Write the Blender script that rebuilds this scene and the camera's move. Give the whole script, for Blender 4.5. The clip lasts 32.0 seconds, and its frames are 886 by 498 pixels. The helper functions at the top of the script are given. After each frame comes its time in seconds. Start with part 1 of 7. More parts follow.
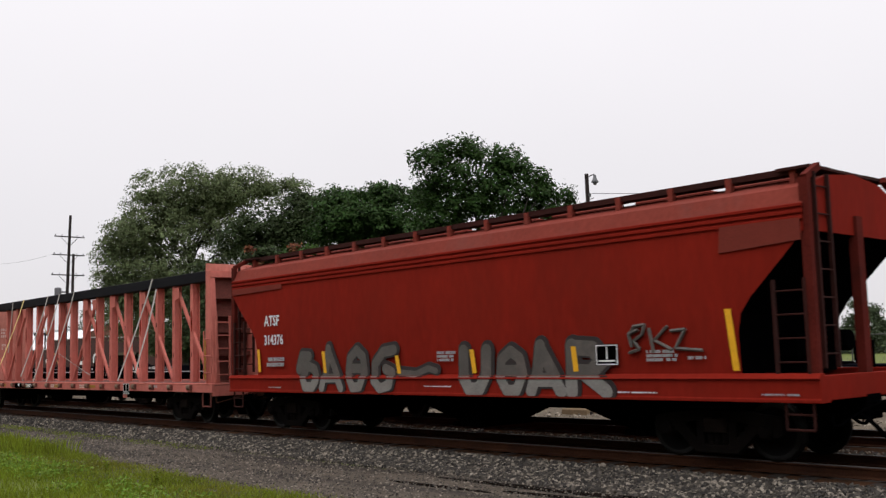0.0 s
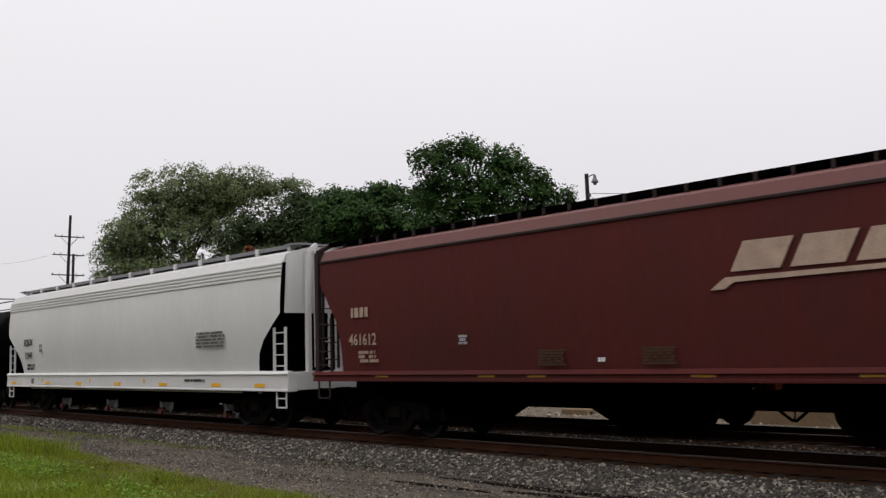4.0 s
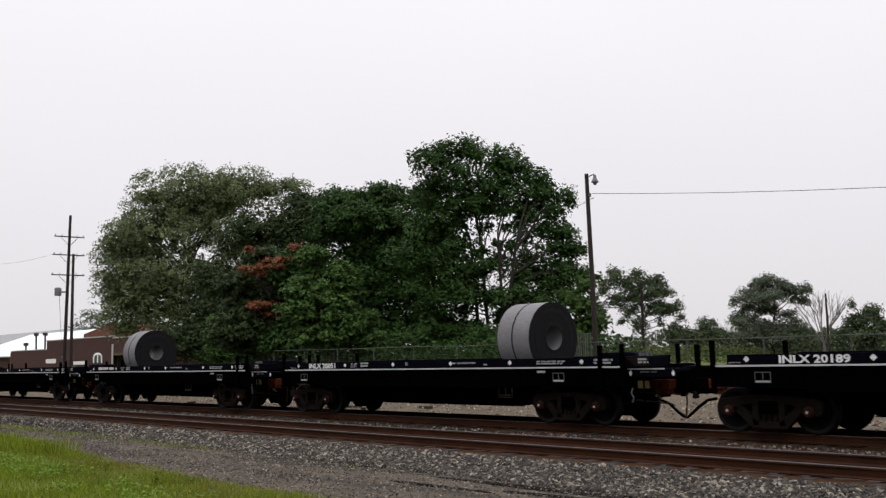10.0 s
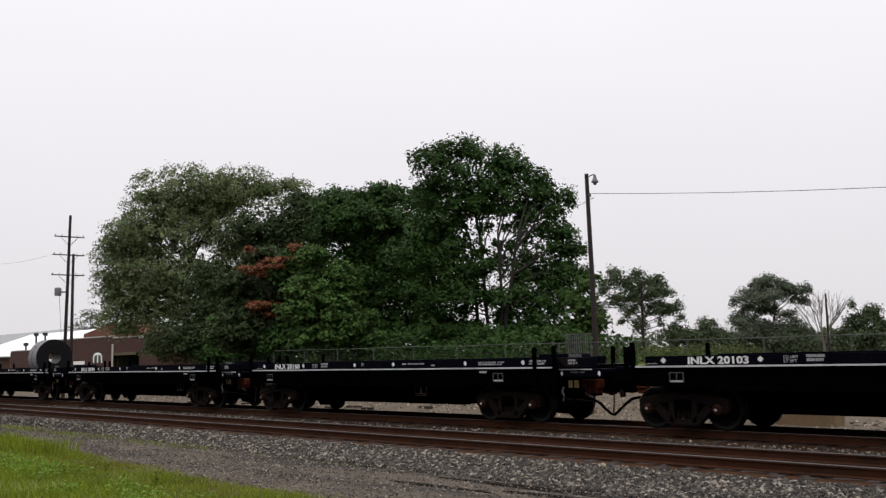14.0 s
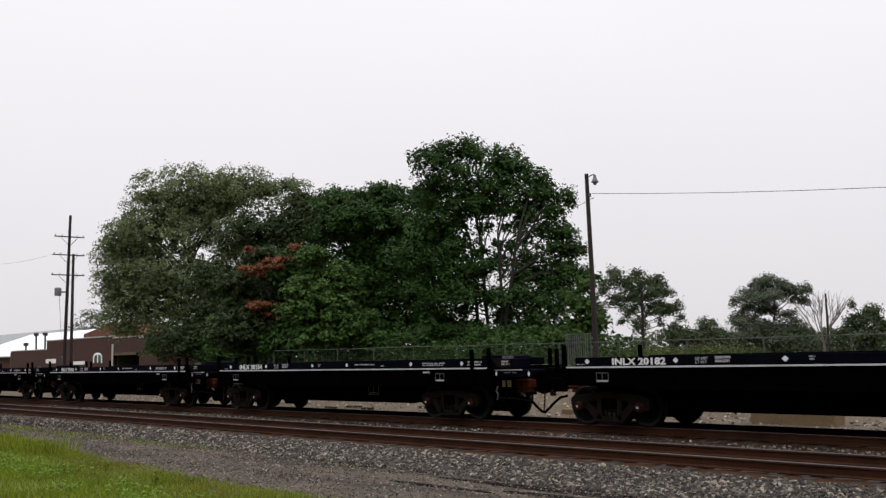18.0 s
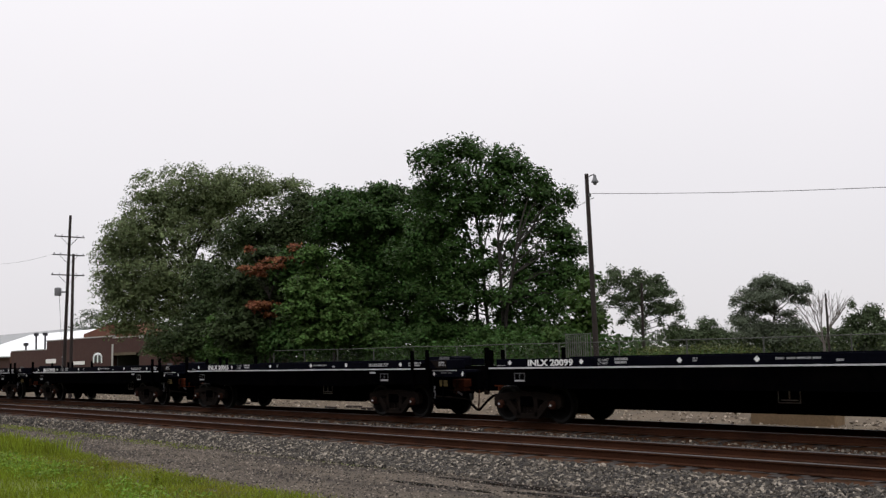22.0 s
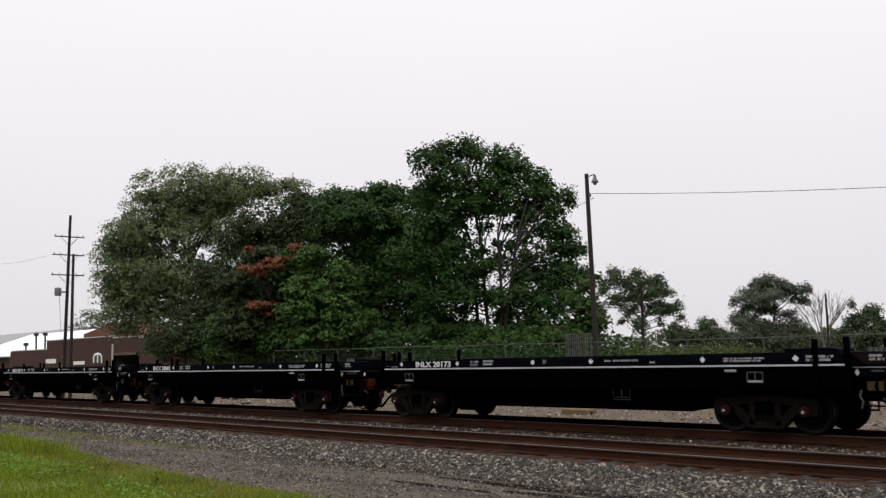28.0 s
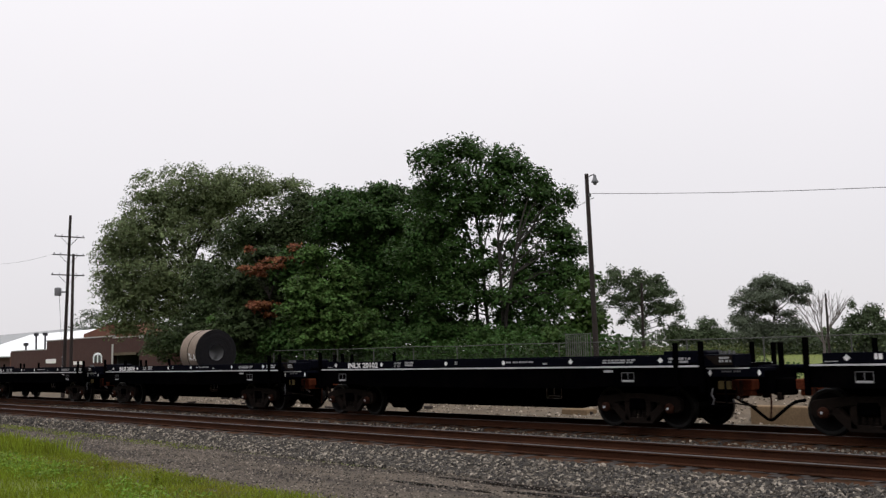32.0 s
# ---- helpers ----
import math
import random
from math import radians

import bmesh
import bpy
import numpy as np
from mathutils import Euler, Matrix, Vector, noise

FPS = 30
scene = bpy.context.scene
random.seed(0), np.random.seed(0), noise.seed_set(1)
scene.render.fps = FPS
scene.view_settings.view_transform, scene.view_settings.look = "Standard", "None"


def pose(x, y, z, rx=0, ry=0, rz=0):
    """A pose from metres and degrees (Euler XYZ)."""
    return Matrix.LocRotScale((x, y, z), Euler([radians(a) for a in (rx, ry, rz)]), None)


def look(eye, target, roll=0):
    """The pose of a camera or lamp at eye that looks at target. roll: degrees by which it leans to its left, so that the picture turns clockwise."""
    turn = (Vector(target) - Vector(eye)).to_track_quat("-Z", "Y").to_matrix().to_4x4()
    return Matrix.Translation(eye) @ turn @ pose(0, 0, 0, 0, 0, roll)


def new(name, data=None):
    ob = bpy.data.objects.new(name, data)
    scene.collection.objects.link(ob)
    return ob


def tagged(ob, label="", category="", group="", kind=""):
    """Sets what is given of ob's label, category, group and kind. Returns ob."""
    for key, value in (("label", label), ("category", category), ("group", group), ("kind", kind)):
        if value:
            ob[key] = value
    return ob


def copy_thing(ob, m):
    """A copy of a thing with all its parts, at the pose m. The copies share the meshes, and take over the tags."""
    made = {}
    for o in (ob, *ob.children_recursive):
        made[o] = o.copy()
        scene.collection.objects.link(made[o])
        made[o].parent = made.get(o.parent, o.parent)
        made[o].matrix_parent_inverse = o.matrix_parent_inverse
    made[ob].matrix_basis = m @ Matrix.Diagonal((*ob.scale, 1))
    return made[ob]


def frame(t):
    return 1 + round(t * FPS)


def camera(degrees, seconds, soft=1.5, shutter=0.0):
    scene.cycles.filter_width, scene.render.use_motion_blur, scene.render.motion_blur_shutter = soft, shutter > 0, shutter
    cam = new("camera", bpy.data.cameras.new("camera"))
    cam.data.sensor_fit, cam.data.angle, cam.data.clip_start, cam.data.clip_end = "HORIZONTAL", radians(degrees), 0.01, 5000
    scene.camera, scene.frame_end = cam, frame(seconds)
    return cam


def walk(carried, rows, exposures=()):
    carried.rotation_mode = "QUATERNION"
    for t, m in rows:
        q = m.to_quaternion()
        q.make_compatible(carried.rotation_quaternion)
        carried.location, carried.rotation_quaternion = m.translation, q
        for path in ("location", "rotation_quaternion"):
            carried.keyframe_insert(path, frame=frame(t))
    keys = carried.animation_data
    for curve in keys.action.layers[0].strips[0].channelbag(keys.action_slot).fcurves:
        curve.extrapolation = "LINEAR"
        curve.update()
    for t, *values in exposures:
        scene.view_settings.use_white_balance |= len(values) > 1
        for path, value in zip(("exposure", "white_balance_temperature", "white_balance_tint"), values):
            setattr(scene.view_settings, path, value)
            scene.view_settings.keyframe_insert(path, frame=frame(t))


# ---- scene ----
SECONDS = 32.0
cam = camera(48.58, SECONDS, soft=1.35, shutter=0.1)

EYE_Z = 1.807          # above the rail tops, which lie at z = 0
Y_NEAR, Y_FAR = 14.96, 19.42   # track centres
NEAR_SPEED = 11.5226


def near_way(t):
    """How far the near train has gone along +x at t."""
    way = NEAR_SPEED * (t - 5.0)
    if t <= 4.0:
        return way - 0.78
    if t <= 5.2:
        return way - 0.78 + 0.1375 * (t - 4.0) ** 2
    return way - 0.582 + 0.33 * (t - 5.2)


def far_way(t):
    """How far the far train has gone along x at t (it runs towards -x)."""
    return -8.70 * (t - 20.0) - 0.00775 * (t - 20.0) ** 2


EYE = look((0, 0, EYE_Z), (-73.528, 66.954, EYE_Z + 10.528), -1.567)
walk(cam, [(0.0, EYE), (SECONDS, EYE)], [(0.0, 0.0), (3.2, -0.02), (5.0, -0.2), (6.3, -0.2), (7.6, 0.0), (SECONDS, 0.0)])

# ---- overcast daylight ----
world = bpy.data.worlds.new("overcast_sky")
scene.world = world
world.use_nodes = True
wn, wl = world.node_tree.nodes, world.node_tree.links
wn.clear()
w_out = wn.new("ShaderNodeOutputWorld")
w_bg = wn.new("ShaderNodeBackground")
w_sky = wn.new("ShaderNodeTexSky")
w_sky.sky_type, w_sky.sun_disc = "NISHITA", False
w_sky.sun_elevation, w_sky.sun_rotation = radians(58), radians(150)
w_geo = wn.new("ShaderNodeTexCoord")
w_sep = wn.new("ShaderNodeSeparateXYZ")
w_ramp = wn.new("ShaderNodeMapRange")
w_ramp.inputs["From Min"].default_value, w_ramp.inputs["From Max"].default_value = 0.0, 0.36
w_ramp.inputs["To Min"].default_value, w_ramp.inputs["To Max"].default_value = 0.78, 1.03
w_noise = wn.new("ShaderNodeTexNoise")
w_noise.inputs["Scale"].default_value, w_noise.inputs["Detail"].default_value = 2.2, 4.0
w_cl = wn.new("ShaderNodeMapRange")
w_cl.inputs["To Min"].default_value, w_cl.inputs["To Max"].default_value = 0.955, 1.045
w_dome = wn.new("ShaderNodeMapRange")
w_dome.inputs["From Min"].default_value, w_dome.inputs["From Max"].default_value = 0.36, 1.0
w_dome.inputs["To Min"].default_value, w_dome.inputs["To Max"].default_value = 1.0, 2.2
w_high = wn.new("ShaderNodeMath")
w_high.operation = "MULTIPLY"
w_mul = wn.new("ShaderNodeMath")
w_mul.operation = "MULTIPLY"
w_tint = wn.new("ShaderNodeVectorMath")
w_tint.operation = "SCALE"
w_tint.inputs[0].default_value = (0.996, 0.966, 1.002)
w_thin = wn.new("ShaderNodeVectorMath")
w_thin.operation = "SCALE"
w_thin.inputs["Scale"].default_value = 0.06
w_mix = wn.new("ShaderNodeMix")
w_mix.data_type = "RGBA"
w_mix.inputs["Factor"].default_value = 0.94
wl.new(w_geo.outputs["Generated"], w_sep.inputs[0])
wl.new(w_sep.outputs["Z"], w_ramp.inputs["Value"])
wl.new(w_geo.outputs["Generated"], w_noise.inputs["Vector"])
wl.new(w_noise.outputs["Fac"], w_cl.inputs["Value"])
wl.new(w_sep.outputs["Z"], w_dome.inputs["Value"])
wl.new(w_ramp.outputs[0], w_high.inputs[0])
wl.new(w_dome.outputs[0], w_high.inputs[1])
wl.new(w_high.outputs[0], w_mul.inputs[0])
wl.new(w_cl.outputs[0], w_mul.inputs[1])
wl.new(w_mul.outputs[0], w_tint.inputs["Scale"])
wl.new(w_sky.outputs[0], w_thin.inputs[0])
wl.new(w_thin.outputs[0], w_mix.inputs["A"])
wl.new(w_tint.outputs[0], w_mix.inputs["B"])
wl.new(w_mix.outputs["Result"], w_bg.inputs["Color"])
w_bg.inputs["Strength"].default_value = 1.0
wl.new(w_bg.outputs[0], w_out.inputs[0])

sun_data = bpy.data.lights.new("sun", "SUN")
sun_data.energy, sun_data.angle, sun_data.color = 0.4, radians(40), (1.0, 0.97, 0.93)
sun = new("sun", sun_data)
sun.matrix_world = look((0, 0, 60), (-18, 30, 0))
scene.view_settings.exposure = 0.0


# ---- materials ----
def mat(name, color, rough=0.6, metal=0.0, vary=0.15, scale=3.0, dirt=None, dirt_amount=0.0, bump=0.0, bump_scale=40.0, fine=30.0, each=0.0, spec=0.4, stretch=(1, 1, 1), streak=None, streak_scale=(1, 1, 1), streak_amount=0.0, streak_rough=None):
    """A painted, worn or natural surface: two scales of variation, dirt patches with their own colour, fine relief."""
    m = bpy.data.materials.new(name)
    m.use_nodes = True
    n, l = m.node_tree.nodes, m.node_tree.links
    b = n["Principled BSDF"]
    tc = n.new("ShaderNodeTexCoord")
    mp = n.new("ShaderNodeMapping")
    mp.inputs["Scale"].default_value = stretch
    l.new(tc.outputs["Object"], mp.inputs["Vector"])
    big = n.new("ShaderNodeTexNoise")
    big.inputs["Scale"].default_value, big.inputs["Detail"].default_value = scale, 5.0
    sml = n.new("ShaderNodeTexNoise")
    sml.inputs["Scale"].default_value, sml.inputs["Detail"].default_value = fine, 3.0
    l.new(mp.outputs[0], big.inputs["Vector"])
    l.new(mp.outputs[0], sml.inputs["Vector"])
    add = n.new("ShaderNodeMath")
    add.operation = "ADD"
    l.new(big.outputs["Fac"], add.inputs[0])
    l.new(sml.outputs["Fac"], add.inputs[1])
    rng = n.new("ShaderNodeMapRange")
    rng.inputs["From Min"].default_value, rng.inputs["From Max"].default_value = 0.6, 1.4
    rng.inputs["To Min"].default_value, rng.inputs["To Max"].default_value = 1 - vary, 1 + vary
    l.new(add.outputs[0], rng.inputs["Value"])
    val = rng.outputs[0]
    if each:
        info = n.new("ShaderNodeObjectInfo")
        er = n.new("ShaderNodeMapRange")
        er.inputs["To Min"].default_value, er.inputs["To Max"].default_value = 1 - each, 1 + each
        l.new(info.outputs["Random"], er.inputs["Value"])
        em = n.new("ShaderNodeMath")
        em.operation = "MULTIPLY"
        l.new(val, em.inputs[0])
        l.new(er.outputs[0], em.inputs[1])
        val = em.outputs[0]
    hsv = n.new("ShaderNodeHueSaturation")
    hsv.inputs["Color"].default_value = (*color, 1)
    l.new(val, hsv.inputs["Value"])
    col = hsv.outputs[0]
    if dirt:
        dn = n.new("ShaderNodeTexNoise")
        dn.inputs["Scale"].default_value, dn.inputs["Detail"].default_value = scale * 0.6, 8.0
        dn.inputs["Roughness"].default_value = 0.7
        dm = n.new("ShaderNodeMapping")
        dm.inputs["Location"].default_value = (7.3, 2.1, 5.7)
        dm.inputs["Scale"].default_value = stretch
        l.new(tc.outputs["Object"], dm.inputs["Vector"])
        l.new(dm.outputs[0], dn.inputs["Vector"])
        dr = n.new("ShaderNodeMapRange")
        dr.inputs["From Min"].default_value, dr.inputs["From Max"].default_value = 0.48, 0.72
        dr.inputs["To Max"].default_value = dirt_amount
        l.new(dn.outputs["Fac"], dr.inputs["Value"])
        mx = n.new("ShaderNodeMix")
        mx.data_type = "RGBA"
        mx.inputs["B"].default_value = (*dirt, 1)
        l.new(dr.outputs[0], mx.inputs["Factor"])
        l.new(col, mx.inputs["A"])
        col = mx.outputs["Result"]
    if streak:
        kn = n.new("ShaderNodeTexNoise")
        kn.inputs["Scale"].default_value, kn.inputs["Detail"].default_value, kn.inputs["Roughness"].default_value = 1.0, 6.0, 0.62
        km = n.new("ShaderNodeMapping")
        km.inputs["Location"].default_value, km.inputs["Scale"].default_value = (3.1, 8.4, 1.9), streak_scale
        l.new(tc.outputs["Object"], km.inputs["Vector"])
        l.new(km.outputs[0], kn.inputs["Vector"])
        kr = n.new("ShaderNodeMapRange")
        kr.inputs["From Min"].default_value, kr.inputs["From Max"].default_value = 0.47, 0.63
        kr.inputs["To Max"].default_value = streak_amount
        l.new(kn.outputs["Fac"], kr.inputs["Value"])
        kx = n.new("ShaderNodeMix")
        kx.data_type = "RGBA"
        kx.inputs["B"].default_value = (*streak, 1)
        l.new(kr.outputs[0], kx.inputs["Factor"])
        l.new(col, kx.inputs["A"])
        col = kx.outputs["Result"]
    l.new(col, b.inputs["Base Color"])
    rr = n.new("ShaderNodeMapRange")
    rr.inputs["To Min"].default_value, rr.inputs["To Max"].default_value = max(0.05, rough - 0.12), min(1.0, rough + 0.12)
    l.new(big.outputs["Fac"], rr.inputs["Value"])
    l.new(rr.outputs[0], b.inputs["Roughness"])
    b.inputs["Metallic"].default_value = metal
    b.inputs["Specular IOR Level"].default_value = spec
    if bump:
        bn = n.new("ShaderNodeTexNoise")
        bn.inputs["Scale"].default_value, bn.inputs["Detail"].default_value = bump_scale, 4.0
        l.new(mp.outputs[0], bn.inputs["Vector"])
        bp = n.new("ShaderNodeBump")
        bp.inputs["Strength"].default_value, bp.inputs["Distance"].default_value = bump, 0.02
        l.new(bn.outputs["Fac"], bp.inputs["Height"])
        l.new(bp.outputs[0], b.inputs["Normal"])
    return m


def leaf_mat(name, color, vary=0.45, through_light=0.35):
    m = bpy.data.materials.new(name)
    m.use_nodes = True
    n, l = m.node_tree.nodes, m.node_tree.links
    b = n["Principled BSDF"]
    g = n.new("ShaderNodeNewGeometry")
    tc = n.new("ShaderNodeTexCoord")
    big = n.new("ShaderNodeTexNoise")
    big.inputs["Scale"].default_value, big.inputs["Detail"].default_value = 0.45, 3.0
    l.new(tc.outputs["Object"], big.inputs["Vector"])
    add = n.new("ShaderNodeMath")
    add.operation = "ADD"
    l.new(g.outputs["Random Per Island"], add.inputs[0])
    l.new(big.outputs["Fac"], add.inputs[1])
    rng = n.new("ShaderNodeMapRange")
    rng.inputs["From Max"].default_value = 1.6
    rng.inputs["To Min"].default_value, rng.inputs["To Max"].default_value = 1 - vary, 1 + vary
    l.new(add.outputs[0], rng.inputs["Value"])
    hr = n.new("ShaderNodeMapRange")
    hr.inputs["To Min"].default_value, hr.inputs["To Max"].default_value = 0.485, 0.515
    l.new(g.outputs["Random Per Island"], hr.inputs["Value"])
    hsv = n.new("ShaderNodeHueSaturation")
    hsv.inputs["Color"].default_value = (*color, 1)
    l.new(rng.outputs[0], hsv.inputs["Value"])
    l.new(hr.outputs[0], hsv.inputs["Hue"])
    l.new(hsv.outputs[0], b.inputs["Base Color"])
    b.inputs["Roughness"].default_value = 0.6
    b.inputs["Specular IOR Level"].default_value = 0.1
    t = n.new("ShaderNodeBsdfTranslucent")
    l.new(hsv.outputs[0], t.inputs["Color"])
    mix = n.new("ShaderNodeMixShader")
    mix.inputs[0].default_value = through_light
    out = n["Material Output"]
    l.new(b.outputs[0], mix.inputs[1])
    l.new(t.outputs[0], mix.inputs[2])
    l.new(mix.outputs[0], out.inputs["Surface"])
    return m


M_RED = mat("oxide_red_paint", (0.205, 0.0150, 0.0085), 0.8, vary=0.16, scale=0.7, fine=9, dirt=(0.135, 0.0155, 0.0095), dirt_amount=0.6, spec=0.03, bump=0.10, bump_scale=14, stretch=(1, 1, 0.35))
M_RED_ROOF = mat("dusty_red_roof_paint", (0.185, 0.038, 0.027), 0.85, spec=0.05, vary=0.2, scale=1.1, fine=12, dirt=(0.15, 0.06, 0.05), dirt_amount=0.6, bump=0.1)
M_RED_PATCH = mat("faded_red_patch_paint", (0.165, 0.032, 0.023), 0.85, spec=0.06, vary=0.15, scale=2)
M_RED_DARK = mat("grimy_dark_red_steel", (0.035, 0.010, 0.008), 0.8, vary=0.3, scale=1.5, dirt=(0.012, 0.007, 0.006), dirt_amount=0.7, spec=0.1)
M_RED_POST = mat("stained_red_post_paint", (0.090, 0.014, 0.010), 0.85, vary=0.3, scale=2.0, dirt=(0.03, 0.010, 0.008), dirt_amount=0.7, spec=0.04)
M_MAROON = mat("mineral_brown_paint", (0.068, 0.0140, 0.0125), 0.75, vary=0.16, scale=0.7, fine=9, dirt=(0.042, 0.016, 0.014), dirt_amount=0.6, spec=0.12, bump=0.08, bump_scale=14, stretch=(1, 1, 0.35))
M_MAROON_ROOF = mat("dusty_brown_roof_paint", (0.105, 0.036, 0.031), 0.75, vary=0.2, scale=1.2, dirt=(0.09, 0.045, 0.04), dirt_amount=0.6)
M_MAROON_DARK = mat("grimy_brown_steel", (0.016, 0.006, 0.0055), 0.85, vary=0.3, scale=1.4)
M_PINK = mat("faded_salmon_paint", (0.50, 0.152, 0.122), 0.85, spec=0.1, vary=0.2, scale=0.9, fine=14, dirt=(0.30, 0.085, 0.062), dirt_amount=0.7, bump=0.08, stretch=(1, 1, 0.4))
M_PINK_DUSTY = mat("chalky_pink_bulkhead_paint", (0.50, 0.195, 0.155), 0.9, spec=0.08, vary=0.22, scale=0.8, fine=12, dirt=(0.30, 0.095, 0.07), dirt_amount=0.7, bump=0.08, stretch=(1, 1, 0.4))
M_STRAP_ROLL = mat("grimy_strap_webbing", (0.20, 0.13, 0.095), 0.9, spec=0.05, vary=0.4, scale=9)
M_PINK_DARK = mat("dark_salmon_paint", (0.15, 0.05, 0.04), 0.85, spec=0.1, vary=0.3, scale=1.5, dirt=(0.08, 0.035, 0.03), dirt_amount=0.8)
M_TOPBEAM = mat("black_top_chord_paint", (0.006, 0.006, 0.008), 0.8, spec=0.1, vary=0.3, scale=2)
M_WHITE = mat("dusty_white_paint", (0.58, 0.575, 0.565), 0.55, spec=0.2, vary=0.05, scale=0.6, fine=8, dirt=(0.47, 0.46, 0.44), dirt_amount=0.4, bump=0.05, bump_scale=9, stretch=(1, 1, 0.3))
M_WHITE_ROOF = mat("dusty_white_roof_paint", (0.52, 0.515, 0.505), 0.65, vary=0.1, scale=1.2, dirt=(0.45, 0.44, 0.42), dirt_amount=0.5)
M_GATE_GREY = mat("mid_grey_outlet_steel", (0.10, 0.098, 0.092), 0.8, vary=0.35, scale=4, spec=0.1)
M_GREY_STEEL = mat("galvanised_running_board", (0.20, 0.20, 0.21), 0.6, 0.4, vary=0.25, scale=4)
M_TANK = mat("satin_black_tank_paint", (0.0006, 0.0006, 0.0010), 0.7, vary=0.3, scale=0.8, fine=7, dirt=(0.003, 0.003, 0.003), dirt_amount=0.5, bump=0.06, bump_scale=10, spec=0.02, stretch=(1, 1, 0.35))
# black steel; also stands for shade on hopper bottoms and end slopes
M_BLACK = mat("grimy_black_steel_and_shade", (0.0009, 0.0009, 0.0012), 0.85, vary=0.35, scale=2.5, dirt=(0.003, 0.0024, 0.0022), dirt_amount=0.6, spec=0.0)
M_FLAT_SIDE = mat("dark_blue_black_paint", (0.0018, 0.0021, 0.0046), 0.75, vary=0.3, scale=2.0, dirt=(0.0045, 0.0045, 0.006), dirt_amount=0.5, spec=0.015)
M_TRUCK = mat("dusty_brown_truck_casting", (0.010, 0.0074, 0.0062), 0.9, vary=0.4, scale=4, dirt=(0.022, 0.0135, 0.0095), dirt_amount=0.6, bump=0.2, spec=0.05)
M_TRUCK_DARK = mat("near_black_truck_casting", (0.0045, 0.0036, 0.0032), 0.9, vary=0.4, scale=4, dirt=(0.010, 0.007, 0.0055), dirt_amount=0.6, bump=0.2, spec=0.04)
M_RUST = mat("rusty_casting", (0.036, 0.0145, 0.0092), 0.9, spec=0.05, vary=0.45, scale=6, dirt=(0.03, 0.017, 0.014), dirt_amount=0.8, bump=0.3)
M_ORANGE = mat("rusty_orange_casting", (0.085, 0.022, 0.010), 0.9, spec=0.05, vary=0.45, scale=5, dirt=(0.022, 0.011, 0.008), dirt_amount=0.8, bump=0.3, each=0.5)
M_TAN = mat("dull_tan_plate_paint", (0.085, 0.063, 0.026), 0.8, spec=0.08, vary=0.25, scale=6, each=0.4)
M_WHEEL = mat("worn_wheel_steel", (0.003, 0.0026, 0.0026), 0.8, 0.0, vary=0.4, scale=5, spec=0.06)
M_RIM = mat("worn_wheel_rim_steel", (0.006, 0.0055, 0.0052), 0.4, 0.0, vary=0.5, scale=6, spec=0.12)
M_STRIPE = mat("deck_edge_pale_grey_paint", (0.48, 0.48, 0.50), 0.6, vary=0.25, scale=2, dirt=(0.2, 0.2, 0.2), dirt_amount=0.5)
M_LETTER = mat("white_stencil_paint", (0.72, 0.72, 0.72), 0.6, vary=0.2, scale=6, dirt=(0.4, 0.4, 0.4), dirt_amount=0.5)
M_LETTER_DIM = mat("worn_white_stencil_paint", (0.33, 0.33, 0.34), 0.7, vary=0.35, scale=8)
M_LETTER_BLACK = mat("black_stencil_paint", (0.012, 0.012, 0.014), 0.6, vary=0.2, scale=6)
M_CREAM = mat("faded_cream_logo_paint", (0.36, 0.26, 0.20), 0.65, vary=0.25, scale=5, dirt=(0.25, 0.13, 0.11), dirt_amount=0.5)
M_YELLOW = mat("yellow_reflective_tape", (0.78, 0.40, 0.012), 0.45, vary=0.15, scale=6, dirt=(0.4, 0.2, 0.02), dirt_amount=0.3)
M_YELLOW_DULL = mat("dull_yellow_label_paint", (0.30, 0.15, 0.012), 0.6, vary=0.3, scale=8)
# one silver paint, its light put in: sill strokes paler, side strokes darker
M_GRAFFITI = mat("silver_graffiti_paint", (0.082, 0.074, 0.066), 0.6, 0.0, vary=0.25, scale=3, dirt=(0.20, 0.15, 0.13), dirt_amount=0.5)
M_GRAFFITI_LIT = mat("lit_silver_graffiti_paint", (0.21, 0.20, 0.185), 0.55, 0.0, vary=0.3, scale=3, dirt=(0.20, 0.16, 0.14), dirt_amount=0.5)
M_GRAFFITI_DARK = mat("dark_graffiti_paint", (0.020, 0.013, 0.013), 0.6, vary=0.3, scale=4)
M_STRAP = mat("pale_webbing_strap", (0.34, 0.32, 0.29), 0.8, vary=0.15, scale=6)
M_STRAP_YELLOW = mat("yellow_webbing_strap", (0.68, 0.52, 0.20), 0.8, vary=0.15, scale=6)
M_COIL = mat("mill_scale_steel", (0.175, 0.172, 0.180), 0.6, 0.0, spec=0.15, vary=0.25, scale=1.2, fine=16, dirt=(0.17, 0.16, 0.16), dirt_amount=0.5, stretch=(0.5, 1, 1))
M_COIL_RUST = mat("lightly_rusted_coil_steel", (0.20, 0.158, 0.125), 0.7, 0.0, spec=0.1, vary=0.3, scale=1.2, fine=14, dirt=(0.12, 0.11, 0.11), dirt_amount=0.6)
M_COIL_BORE = mat("bare_steel_bore", (0.15, 0.15, 0.155), 0.6, 0.0, vary=0.15, scale=3)
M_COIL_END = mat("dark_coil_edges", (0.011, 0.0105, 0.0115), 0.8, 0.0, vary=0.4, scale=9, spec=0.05)
